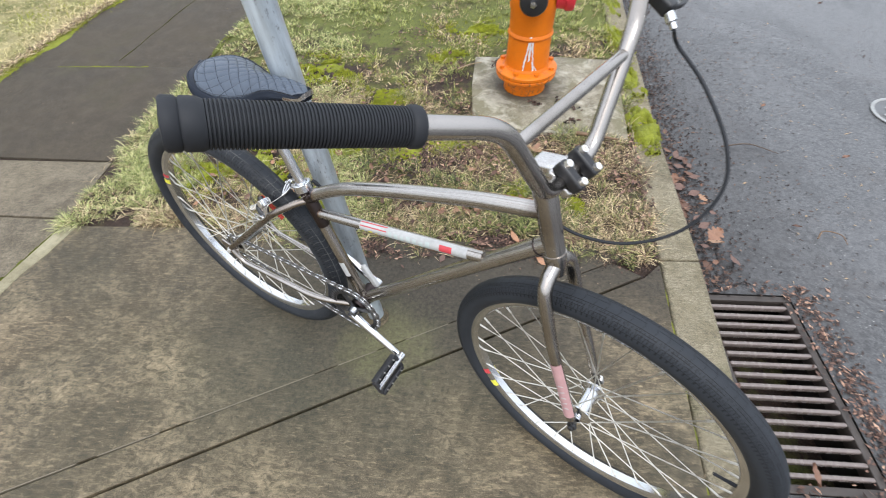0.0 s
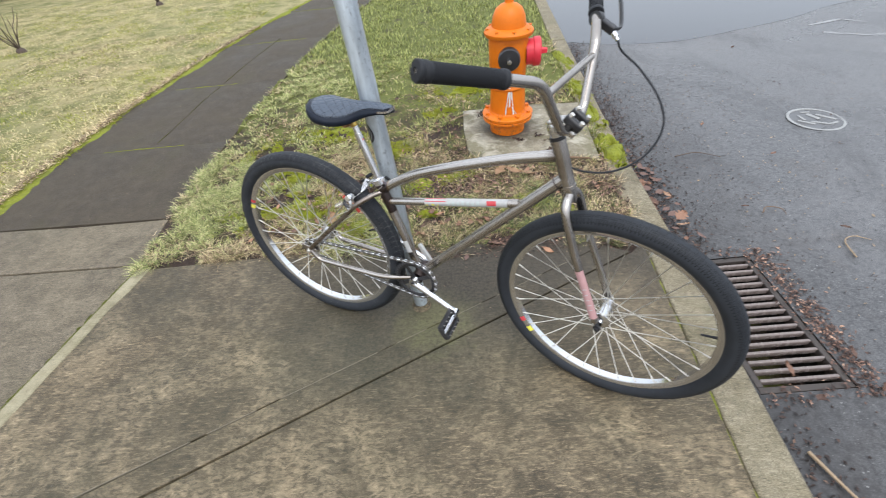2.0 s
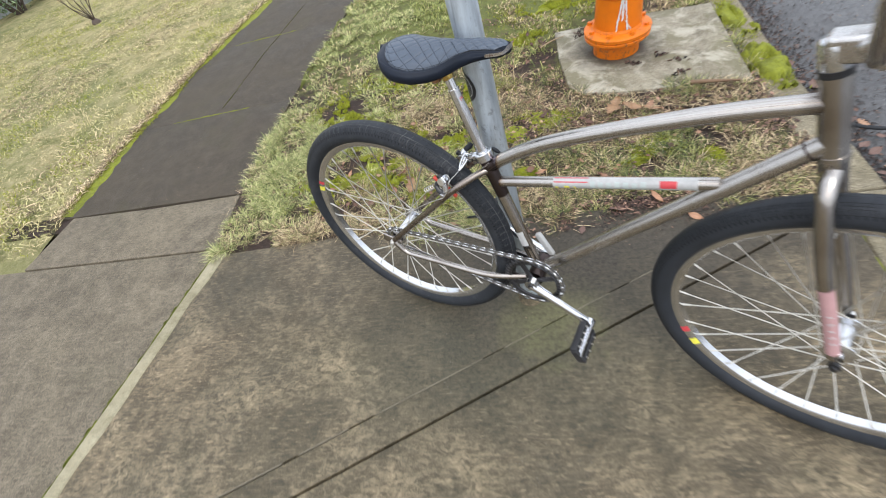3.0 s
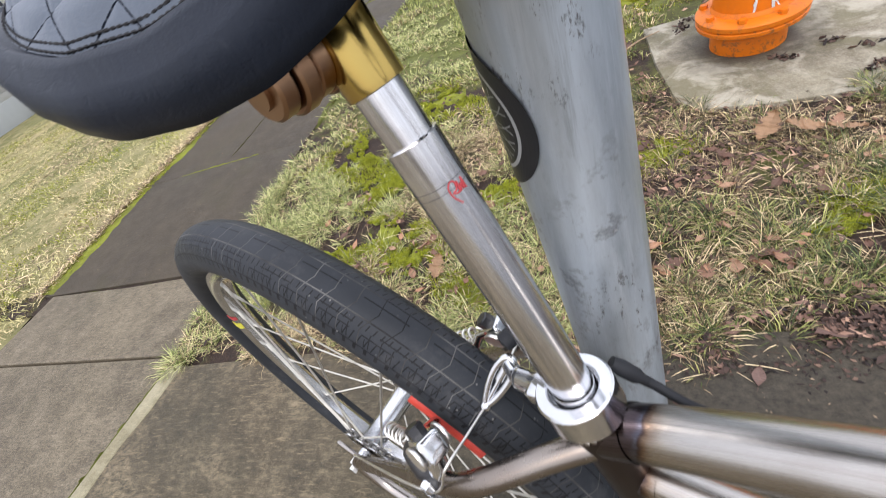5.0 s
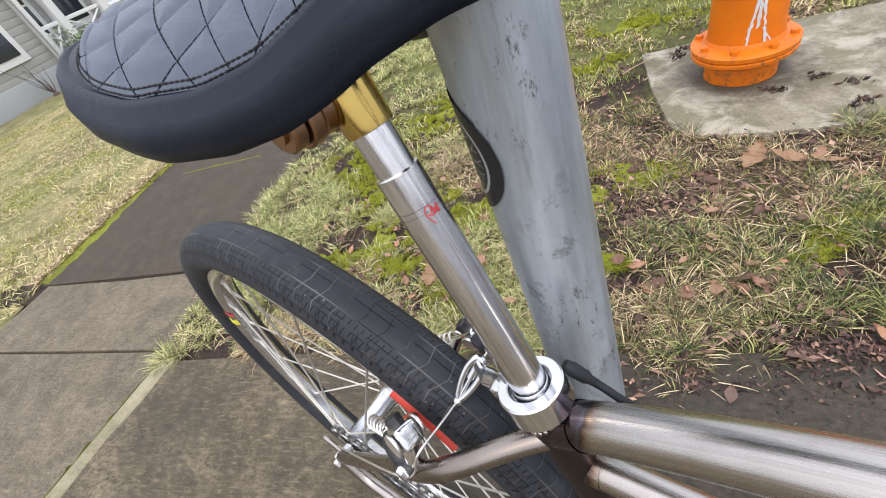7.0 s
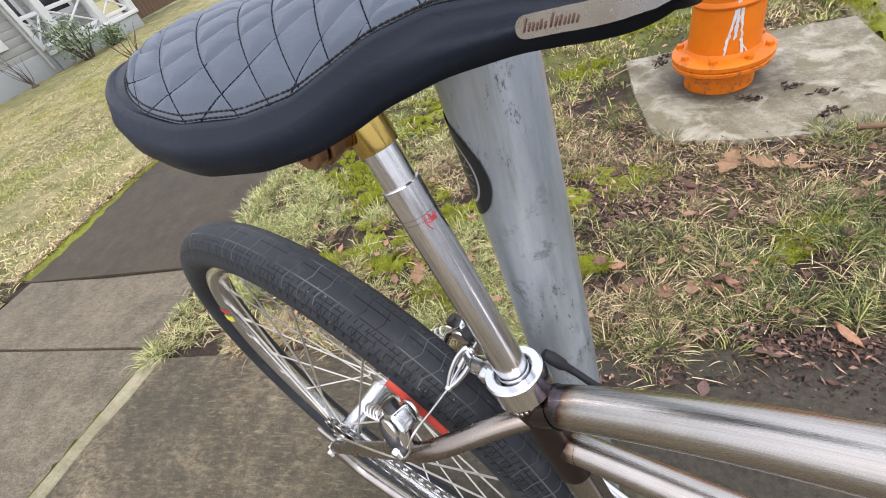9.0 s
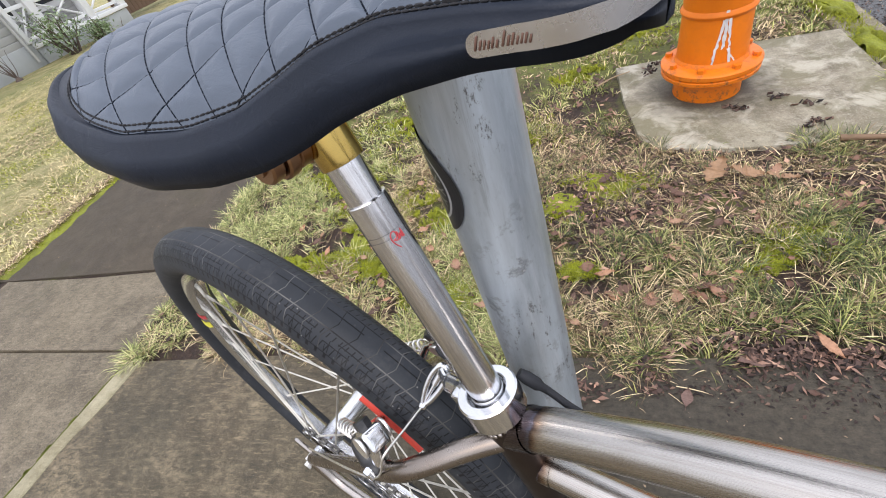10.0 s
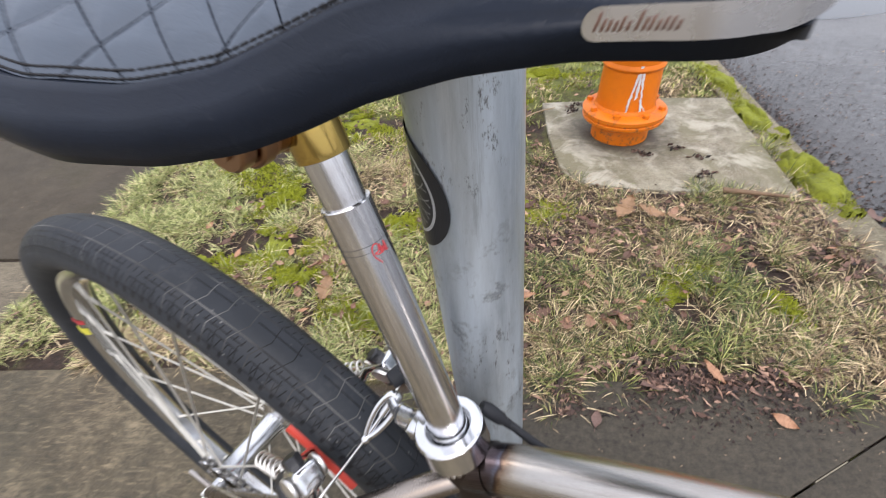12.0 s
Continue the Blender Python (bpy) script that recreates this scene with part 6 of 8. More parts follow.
bm_in, bm_out = bmesh.new(), bmesh.new()
for k in range(count):
    p, q2 = loop_at(cum[-1] * k / count), loop_at(cum[-1] * (k + 1) / count)
    d = (q2 - p).normalized()
    m = Matrix.Translation((p + q2) / 2) @ pose(0, 0, 0, 0, -math.degrees(math.atan2(d.z, d.x)), 0)
    for s in (-1, 1):
        block((0.0205, 0.0013, 0.0085), 0.0, m @ Matrix.Translation((0, s * (0.0036 if k % 2 else 0.0022), 0)), bm_out if k % 2 else bm_in)
    tube([m @ Vector((-0.0063, -0.0046, 0)), m @ Vector((-0.0063, 0.0046, 0))], 0.0026, 6, True, bm_in)
chain = bp("chain", bm_out, polished, "silver roller chain, outer plates")
part("link_core", bm_in, plain("oily chain steel", (0.11, 0.105, 0.1), 0.35, 200, 0.4, 0.0), chain, "dark inner plates and rollers")
bp("rear_cog", tube([a_c + Vector((0, -0.0012, 0)), a_c + Vector((0, 0.0012, 0))], cog_r - 0.002, 36), spoke_steel)

# ---- rear brake ----
def helix(a, b, r, turns, per=10):
    q, ln = along(a, b), (Vector(b) - Vector(a)).length
    n = int(turns * per)
    return [q @ Vector((r * math.cos(2 * math.pi * k / per), r * math.sin(2 * math.pi * k / per), ln * k / n)) for k in range(n + 1)]


tip, crest = Vector((0.246, -0.011, 0.2628)), Vector((0.2605, 0.012, 0.2949))
PAD_R, PAD_A = R - 0.062, radians(46.6)
for s in (-1, 1):
    boss = Vector((0.2215, 0.055 * s, 0.2235))
    clamp = Vector((0.2229, 0.05 * s, 0.2586))
    arm = bp("brake_arm", tube(smooth_path([boss + Vector((0.0, 0.005 * s, 0.003)), Vector((0.212, 0.061 * s, 0.234)), Vector((0.2035, 0.056 * s, 0.2435)), Vector((0.211, 0.052 * s, 0.2535))], 6), [0.007] * 6 + [0.006] * 6 + [0.005] * 7, 14, flat=0.75), black_paint, "black and silver cantilever brake arm")
    part("pivot_cap", lathe([(0.0, 0.0), (0.0088, 0.0), (0.0094, 0.002), (0.0094, 0.01), (0.008, 0.0125), (0.0, 0.013)], 24, None, along(boss - Vector((0, 0.002 * s, 0)), boss + Vector((0, s, 0)))), black_plastic, arm, "black round pivot cap")
    part("pivot_bolt", lathe([(0.0, 0.0), (0.0058, 0.0), (0.0058, 0.005), (0.0048, 0.006), (0.0, 0.006)], 6, None, along(boss + Vector((-0.001, 0.0095 * s, 0.003)), boss + Vector((-0.001, s, 0.003)))), polished, arm, "silver hex bolt head")
    part("arm_link", block((0.012, 0.011, 0.03), 0.003, along(boss.lerp(clamp, 0.3) + Vector((0.004, 0.002 * s, 0)), clamp) @ Matrix.Translation((0, 0, 0.008)), None, 3), polished, arm, "polished arm plate")
    pad_line = [Vector((PAD_R * math.cos(a), 0.0215 * s, PAD_R * math.sin(a))) for a in [PAD_A - 0.124 + 0.248 * k / 8 for k in range(9)]]
    part("brake_pad", tube(pad_line, 0.0052, 10, flat=0.8), red_pad, arm, "red rubber brake pad")
    mid = pad_line[5]
    part("pad_post", tube([mid + Vector((0, 0.003 * s, 0)), mid + Vector((0.004, 0.026 * s, 0.02)), clamp], 0.0042, 12), polished, arm, "silver pad post")
    part("pad_clamp", block((0.02, 0.018, 0.019), 0.004, Matrix.Translation(clamp) @ pose(0, 0, 0, 12 * s, -38, 0), None, 3), polished, arm, "polished clamp block")
    for off in (0.0115, -0.0115):
        part("washer", lathe([(0.0, -0.0012), (0.0088, -0.0012), (0.0092, 0.0), (0.0088, 0.0012), (0.0, 0.0012)], 18, None, Matrix.Translation(clamp) @ pose(0, 0, 0, 12 * s, -38, 0) @ pose(0, 0, 0, 90, 0, 0) @ Matrix.Translation((0, 0, off))), spoke_steel, arm)
    part("clamp_nut", lathe([(0.0, 0.0), (0.0066, 0.0), (0.0066, 0.006), (0.005, 0.007), (0.0, 0.007)], 6, None, Matrix.Translation(clamp) @ pose(0, 0, 0, 12 * s, -38, 0) @ Matrix.Translation((-0.004, 0, 0.0095))), black_paint, arm, "dark hex nut")
    part("spring", tube(helix((0.158, 0.046 * s, 0.211), (0.196, 0.05 * s, 0.238), 0.0056, 5), 0.0012, 6), spoke_steel, arm, "silver coil spring")
    part("spring_leg", tube([(0.196, 0.05 * s, 0.2452), (0.212, 0.056 * s, 0.24), boss + Vector((0, 0.004 * s, 0.008))], 0.0012, 6), spoke_steel, arm)
# the hanger: a chrome loop from the collar's ear, through which the cable drops to the straddle
axis = (crest - tip).normalized()
wide = axis.cross(Vector((0.3, -0.6, 0.75))).normalized()
oval = []
for k in range(40):
    a = 2 * math.pi * k / 40
    h = 0.5 + 0.5 * math.cos(a)
    oval.append(tip.lerp(crest, 0.04 + 0.96 * h) + wide * (0.0072 * math.sin(a) * (0.55 + 0.45 * h)))
oval.append(oval[0])
yoke = bp("cable_hanger", tube(oval, 0.0026, 10), polished, "chrome loop-shaped straddle cable hanger")
part("hanger_rod", tube([tip, tip.lerp(crest, 0.55), tip.lerp(crest, 0.56), crest], [0.0016, 0.0016, 0.003, 0.003], 10), polished, yoke)
part("hanger_ball", lathe([(0.0, -0.0042), (0.0028, -0.0034), (0.0043, 0.0), (0.0028, 0.0034), (0.0, 0.0042)], 14, None, along(tip, crest), 80), polished, yoke)
part("hanger_ear", tube(smooth_path([c0 + st_dir * 0.009 + Vector((-0.014, -0.003, 0)), Vector((0.284, -0.001, 0.3005)), Vector((0.268, 0.003, 0.2925)), crest - axis * 0.006], 6), [0.0085] * 6 + [0.0078] * 6 + [0.0052] * 7, 14, flat=0.62), polished, yoke, "polished ear of the collar")
part("cable_stop", lathe([(0.0, -0.001), (0.0058, 0.0), (0.0064, 0.003), (0.0064, 0.017), (0.0048, 0.021), (0.0, 0.022)], 16, None, along(crest + Vector((-0.006, 0.004, 0.006)), crest + Vector((0.006, 0.034, 0.012)))), black_rubber, yoke, "black rubber cable stop")
for s in (-1, 1):
    line = [tip, tip.lerp(Vector((0.244, 0.058 * s, 0.2645)), 0.5), Vector((0.244, 0.058 * s, 0.2645)), Vector((0.2355, 0.064 * s, 0.239)), Vector((0.2224, 0.068 * s, 0.2207)), Vector((0.2, 0.0705 * s, 0.209)), Vector((0.1648, 0.072 * s, 0.1889)), Vector((0.0878, 0.072 * s, 0.1376))]
    part("straddle_wire", tube(smooth_path(line, 8), 0.00095, 6), spoke_steel, yoke, "thin steel straddle wire")

# ---- tube decals and reflector ----


def tube_patch(name, a, b, r, mid, half, material, label, n=10):
    """A decal wrapped on a straight tube from a to b."""
    bm = bmesh.new()
    t = (b - a).normalized()
    c = (Vector(mid) - t * Vector(mid).dot(t)).normalized()
    w = t.cross(c)
    rings = []
    for p in (a, b):
        rings.append([bm.verts.new(p + r * (c * math.cos(g) + w * math.sin(g))) for g in [-half + 2 * half * k / n for k in range(n + 1)]])
    for k in range(n):
        bm.faces.new((rings[0][k], rings[0][k + 1], rings[1][k + 1], rings[1][k]))
    bmesh.ops.recalc_face_normals(bm, faces=bm.faces[:])
    return bp(name, bm, material, label)


tube_patch("tube_decal", lt_a.lerp(lt_b, 0.32), lt_a.lerp(lt_b, 0.93), 0.0121, (0, -1, 0.35), 1.25, white_decal, "white decal band")
for up, half in ((0.98, 0.1), (0.5, 0.09)):
    tube_patch("decal_stripe", lt_a.lerp(lt_b, 0.325), lt_a.lerp(lt_b, 0.49), 0.0124, (0, up - 1.15, up), half, red_decal, "thin red stripe")
for f, g, up in ((0.33, 0.345, -0.55), (0.375, 0.4, -0.35), (0.42, 0.43, -0.5)):
    tube_patch("decal_patch", lt_a.lerp(lt_b, f), lt_a.lerp(lt_b, g), 0.0124, (0, -1, up), 0.3, yellow_decal, "worn yellow patch", 6)
tube_patch("decal_block", lt_a.lerp(lt_b, 0.79), lt_a.lerp(lt_b, 0.855), 0.0124, (0, -1, 0.35), 0.6, red_decal, "red decal block")
for k in range(7):
    f = 0.5 + 0.036 * k
    tube_patch("decal_feather", lt_a.lerp(lt_b, f), lt_a.lerp(lt_b, f + 0.022), 0.0124, (0, -1, 0.25 - 0.12 * (k % 3)), 0.55, grey_decal, "grey feather mark", 6)
tube_patch("tube_badge", BB.lerp(ST, 0.27), BB.lerp(ST, 0.4), 0.0145, (0, -1, 0.2), 0.7, white_decal, "small pale seat-tube badge")
bp("cable_guard", block((0.016, 0.012, 0.075), 0.004, Matrix.Translation((0.428, 0.03, 0.03)) @ pose(0, 0, 0, 0, -30, 0), None, 3), white_decal, "white plastic pedal reflector edge")

# ---- grass, moss, leaves ----
vcurb, vright, vleft, vgz = np.vectorize(curb_x), np.vectorize(walk_right), np.vectorize(walk_left), np.vectorize(gz)


def grass(name, pts, lengths, width, lean, material, label, category, seed, z0=-0.01, away=None):
    """One mesh of tapered blades that bend over; lean: degrees from upright at root and tip, least and most."""
    r = np.random.RandomState(seed)
    n = len(pts)
    a = r.uniform(0, 2 * np.pi, n)
    if away is not None:
        a = np.arctan2(away[:, 1], away[:, 0]) + r.normal(0, 0.7, n)
    out = np.column_stack([np.cos(a), np.sin(a), np.zeros(n)])
    side = np.column_stack([-np.sin(a), np.cos(a), np.zeros(n)])
    twist = r.uniform(-0.6, 0.6, n)
    side[:, 2] = twist
    side *= (width * r.uniform(0.6, 1.3, n) / 2 / np.sqrt(1 + twist ** 2))[:, None]
    t0, t1 = np.radians(r.uniform(lean[0], lean[1], n)), np.radians(r.uniform(lean[2], lean[3], n))
    p = np.column_stack([pts[:, 0], pts[:, 1], z0 + vgz(pts[:, 0], pts[:, 1])])
    v = np.empty((n, 7, 3))
    v[:, 0], v[:, 1] = p - side, p + side
    for k, (f, g, w) in enumerate(((0.0, 0.4, 0.95), (0.45, 0.33, 0.7), (1.0, 0.27, 0.0))):
        th = t0 + (t1 - t0) * f
        p = p + (out * np.sin(th)[:, None] + np.array([0, 0, 1.0]) * np.cos(th)[:, None]) * (lengths * g)[:, None]
        if k < 2:
            v[:, 2 + 2 * k], v[:, 3 + 2 * k] = p - side * w, p + side * w
        else:
            v[:, 6] = p
    me = bpy.data.meshes.new(name)
    me.vertices.add(n * 7)
    me.vertices.foreach_set("co", v.ravel())
    k = np.arange(n)[:, None] * 7
    loops = np.concatenate([k + np.array([0, 1, 3, 2]), k + np.array([2, 3, 5, 4]), k + np.array([4, 5, 6])], axis=1).ravel()
    me.loops.add(len(loops))
    me.loops.foreach_set("vertex_index", loops.astype(np.int32))
    me.polygons.add(n * 3)
    starts = np.arange(n)[:, None] * 11 + np.array([0, 4, 8])
    me.polygons.foreach_set("loop_start", starts.astype(np.int32).ravel())
    me.update(calc_edges=True)
    me.validate()
    ob = part(name, me, material)
    return tagged(ob, label, category, kind="stuff")


def strip_ok(x, y):
    """Inside the planting strip, with a ragged front edge, off the pad."""
    front = np.interp(x, [-1.7, -1.0, -0.4, -0.25, -0.05, 0.05, 0.14, 0.27, 0.38, 0.7, 1.0], [1.27, 1.24, 1.2, 1.13, 1.135, 1.19, 1.235, 1.24, 1.18, 1.165, 1.18]) + 0.05 * np.sin(x * 5 + 1) * 0.6 + 0.06 * (vnoise(x, y * 0 + 3, 0.12, 5) - 0.5) 
    ok = (y > front) & (x > vright(np.maximum(y, 1.6)) - 0.03 + 0.05 * vnoise(x, y, 0.15, 8)) & (x < vcurb(y) - 0.15 + 0.05 * vnoise(x, y, 0.2, 2))
    pad_in = (x > 0.075) & (x < 0.862 + (y - 1.95) * 0.1) & (y > 2.04 + 0.1 * np.clip((0.3 - x) / 0.25, 0, 1) - 0.07 * np.clip((x - 0.4) / 0.45, 0, 1)) & (y < 2.79)
    return ok & ~pad_in




def scatter(n, x0, x1, y0, y1, test, dens, seed):
    r = np.random.RandomState(seed)
    x, y = r.uniform(x0, x1, n), r.uniform(y0, y1, n)
    keep = test(x, y) & (r.uniform(0, 1, n) < dens(x, y))
    return np.column_stack([x[keep], y[keep]])


# cushions of bright moss: centre and half size
MOSS = ((0.955, 2.02, 0.05, 0.15), (0.985, 2.55, 0.045, 0.17), (1.02, 3.05, 0.05, 0.2), (-0.08, 1.9, 0.12, 0.075), (-0.24, 1.81, 0.08, 0.07), (0.28, 1.49, 0.08, 0.05), (0.36, 1.56, 0.06, 0.04), (-0.82, 1.57, 0.09, 0.06), (-0.08, 2.81, 0.11, 0.07), (0.5, 1.43, 0.05, 0.05), (-0.62, 1.85, 0.15, 0.1), (-1.0, 2.0, 0.2, 0.14), (-0.45, 2.3, 0.16, 0.13), (-1.25, 2.3, 0.2, 0.16), (-0.95, 1.7, 0.16, 0.1), (-0.6, 1.42, 0.09, 0.06), (-1.2, 1.6, 0.14, 0.12), (-0.2, 1.5, 0.03, 0.02), (-0.85, 2.6, 0.2, 0.15), (0.1, 3.2, 0.25, 0.14))


def off_moss(x, y):
    """Grass thins out over the moss."""
    k = np.ones_like(x)
    for cx, cy, lx, ly in MOSS:
        k = np.minimum(k, np.clip(((x - cx) / lx) ** 2 + ((y - cy) / ly) ** 2 - 0.25, 0.07, 1))
    return k


def tufts(x, y):
    return np.clip(1.7 * vnoise(x, y, 0.11, 21) + 0.7 * vnoise(x, y, 0.4, 22) - 0.85, 0.02, 1)


def greens(x, y):
    return np.clip(1.7 * vnoise(x, y, 0.26, 33) - 0.4 + 0.3 * np.clip((y - 1.9) / 0.8, 0, 1) + 0.16 * np.clip((-0.25 - x) / 0.3, 0, 1), 0.12, 0.92)


def bare(x, y):
    """Where the soil shows between leaves."""
    return np.clip(1.7 - 1.7 * vnoise(x, y, 0.45, 41) + 0.4 * np.clip((-0.35 - x) / 0.2, 0, 1), 0.1, 1)


def tuft_field(n, x0, x1, y0, y1, blades, spread, seed):
    """Roots of blades gathered in tufts, with each tuft's greenness and vigour."""
    r = np.random.RandomState(seed)
    c = scatter(n, x0, x1, y0, y1, strip_ok, lambda x, y: np.clip(0.08 + 1.1 * tufts(x, y), 0, 1) * bare(x, y) * off_moss(x, y), seed + 1)
    g = np.clip(greens(c[:, 0], c[:, 1]) + r.normal(0, 0.22, len(c)), 0.03, 0.95)
    v = r.uniform(0.55, 1.3, len(c))
    k = r.poisson(blades, len(c))
    who = np.repeat(np.arange(len(c)), k)
    off = r.normal(0, spread, (len(who), 2)) * v[who][:, None]
    return c[who] + off, g[who], v[who], off, r.uniform(0, 1, len(who))


for y0, y1, n, blades, sc in ((1.12, 2.35, 5200, 74, 1.0), (2.25, 4.3, 8000, 17, 1.7)):
    pts, g, v, off, u = tuft_field(n, -1.9, 1.3, y0, y1, blades, 0.013, int(y0 * 100))
    rl = np.random.RandomState(5).uniform(0, 1, len(pts))
    ln = (0.022 + 0.05 * rl ** 1.4) * v * (1.0 if sc < 1.5 else 0.8)
    west = pts[:, 0] + 0.25 * (pts[:, 1] - 1.6) < -0.42
    for nm, sel, le, wd, mt, lb in (("strip_grass", (u < g) & ~west, (8, 50, 55, 110), 0.0021, green_blade if sc < 1.5 else fresh_blade, "short green grass tufts in the planting strip"), ("fresh_grass", (u < g) & west, (25, 70, 65, 115), 0.002, pale_blade, "pale yellow-green grass beside the walk"), ("dry_grass", u >= g, (30, 78, 70, 118), 0.002, dry_blade, "matted straw-coloured dead grass in the strip")):
        grass(nm, pts[sel], ln[sel], wd * sc, le, mt, lb, "grass", 3 + int(10 * y0), away=off[sel])
# dead blades that lie flat between the tufts
p = scatter(26000, -1.8, 1.1, 1.13, 2.4, strip_ok, lambda x, y: (0.12 + 0.5 * vnoise(x, y, 0.2, 66)) * off_moss(x, y), 67)
grass("thatch", p, np.random.RandomState(68).uniform(0.025, 0.075, len(p)), 0.002, (72, 86, 86, 96), dry_blade, "flat dead thatch between the grass tufts", "grass", 69, -0.002)
p = scatter(70000, -1.9, 2.2, 4.1, 9.5, lambda x, y: (x > vright(y)) & (x < vcurb(y) - 0.15), lambda x, y: np.clip(tufts(x, y) + 0.25, 0, 1), 7)
grass("verge_grass", p, np.random.RandomState(8).uniform(0.03, 0.06, len(p)), 0.005, (10, 40, 50, 95), fresh_blade, "green verge grass along the kerb further on", "grass", 9)


def on_lawn(x, y):
    return (x < vleft(np.maximum(y, 1.67)) + 0.03 * vnoise(x, y, 0.1, 3)) & ((y > 1.72) | ((x < -2.96) & (y > 1.42)))


def thin_out(x, y):
    return np.clip(1.25 - 0.1 * np.hypot(x + 2.5, y - 2), 0.25, 1)


p = scatter(230000, -8.5, -2.6, 0.9, 9.5, on_lawn, lambda x, y: np.clip(tufts(x, y) + 0.15, 0, 1) * thin_out(x, y), 10)
grass("lawn_grass", p, np.random.RandomState(12).uniform(0.02, 0.055, len(p)), 0.0042, (35, 70, 75, 110), lawn_blade, "pale cropped lawn blades with straw", "grass", 13, -0.012)
p = scatter(110000, -8.5, -2.6, 0.9, 9.5, on_lawn, lambda x, y: np.clip(3.4 * vnoise(x, y, 0.34, 51) + 1.2 * vnoise(x, y, 1.1, 52) - 2.3, 0, 1) * thin_out(x, y), 14)
grass("lawn_green_grass", p, np.random.RandomState(15).uniform(0.015, 0.04, len(p)), 0.0042, (15, 50, 50, 100), moss_mat, "yellow-green mossy patches of cropped lawn", "grass", 16, -0.012)
p = scatter(26000, -6.0, -2.6, 0.9, 6.0, on_lawn, lambda x, y: np.clip(3.4 * vnoise(x, y, 0.5, 55) - 1.7, 0, 1) * thin_out(x, y), 56)
grass("lawn_straw", p, np.random.RandomState(57).uniform(0.03, 0.08, len(p)), 0.0045, (60, 85, 85, 105), dry_blade, "tangled dead straw lying on the lawn", "grass", 58, -0.008)


def moss_patch(cx, cy, lx, ly, h, seed, z=0.0, turn=0.0, material=None):
    """A low irregular cushion with a broken edge."""
    n = 26
    bm = bmesh.new()
    vs = {}
    c, s = math.cos(turn), math.sin(turn)
    for j in range(n + 1):
        for i in range(n + 1):
            u, v = -1 + 2 * i / n, -1 + 2 * j / n
            nz = float(vnoise(u * 3 + seed * 7, v * 3, 1.0, seed)) + 0.5 * float(vnoise(u * 9, v * 9 + seed, 1.0, seed + 1))
            rr = math.hypot(u, v)
            e = 0.8 - rr + 1.15 * (nz - 0.75)
            x, y = u * lx, v * ly
            vs[i, j] = (bm.verts.new((cx + c * x - s * y, cy + s * x + c * y, z + (h * (0.45 + 0.6 * nz) * min(1, max(e, 0) * 4) if e > 0 else -0.004))), e)
    for j in range(n):
        for i in range(n):
            q = [vs[i, j], vs[i + 1, j], vs[i + 1, j + 1], vs[i, j + 1]]
            if max(k[1] for k in q) > 0.0:
                bm.faces.new([k[0] for k in q])
    loose = [v for v in bm.verts if not v.link_faces]
    bmesh.ops.delete(bm, geom=loose, context="VERTS")
    return tagged(part("moss_patch", bm, material or moss_mat), "bright yellow-green moss cushion on damp ground", "moss", "moss along the edges")


mseed = 0
for cx, cy, lx, ly, h, z, t in ((0.955, 2.02, 0.085, 0.2, 0.035, -0.004, 0.1), (0.985, 2.55, 0.06, 0.2, 0.025, -0.004, 0.1), (1.02, 3.05, 0.05, 0.22, 0.02, -0.006, 0.1), (1.07, 3.7, 0.05, 0.3, 0.02, -0.004, 0.1)):
    mseed += 1
    moss_patch(cx, cy, lx, ly, h, mseed, z + gz(cx, cy), t, kerb_moss)
for k in range(14):
    y = 2.9 + 0.4 * k
    mseed += 1
    r1 = random.Random(mseed)
    moss_patch(walk_right(y) + r1.uniform(-0.02, 0.02), y, r1.uniform(0.012, 0.025), r1.uniform(0.08, 0.2), 0.008, mseed, -0.01, 0.0, olive_moss)
for k in range(12):
    y = 1.15 - 0.19 * k
    mseed += 1
    r1 = random.Random(mseed)
    moss_patch(edge_x(y) - 0.027, y, r1.uniform(0.006, 0.011), r1.uniform(0.07, 0.14), 0.008, mseed, -0.012, -0.2, olive_moss)
joint_line = [Vector((inner_x(y) - 0.002 + 0.002 * math.sin(40 * y), y, -0.0035)) for y in np.arange(-1.2, 1.13, 0.03)]
edge_line = [Vector((edge_x(y) - 0.026 + 0.002 * math.sin(37 * y), y, -0.0095)) for y in np.arange(-1.6, 1.26, 0.03)]
bm = bmesh.new()
rj = random.Random(19)
for line in (joint_line, edge_line):
    tube(line, [0.0015 + 0.0045 * rj.random() ** 1.5 for _ in line], 6, True, bm, 0.8)
tagged(part("seam_moss", bm, moss_material("yellow-green joint moss", 0.7)), "thin yellow-green moss in the kerb and edging joints", "moss", kind="stuff")
# a ragged moss border where the lawn creeps over the walk
yb = np.arange(1.72, 10.0, 0.025)
bm = bmesh.new()
ribs = []
for y in yb:
    wd = 0.018 + 0.17 * max(0.0, float(vnoise(y, 0.0, 0.3, 91)) - 0.4) + 0.025 * float(vnoise(y, 4.0, 0.05, 92))
    x0 = walk_left(y)
    ribs.append([bm.verts.new((x0 - 0.03 + (wd + 0.03) * u, y, -0.011 + gz(x0, y) + (0.014 * (1 - u) ** 0.5 * (0.4 + float(vnoise(x0 + u, y, 0.03, 93))) if u < 1 else -0.003))) for u in (0.0, 0.3, 0.55, 0.8, 1.0)])
for a, b in zip(ribs, ribs[1:]):
    for i in range(4):
        bm.faces.new((a[i], a[i + 1], b[i + 1], b[i]))
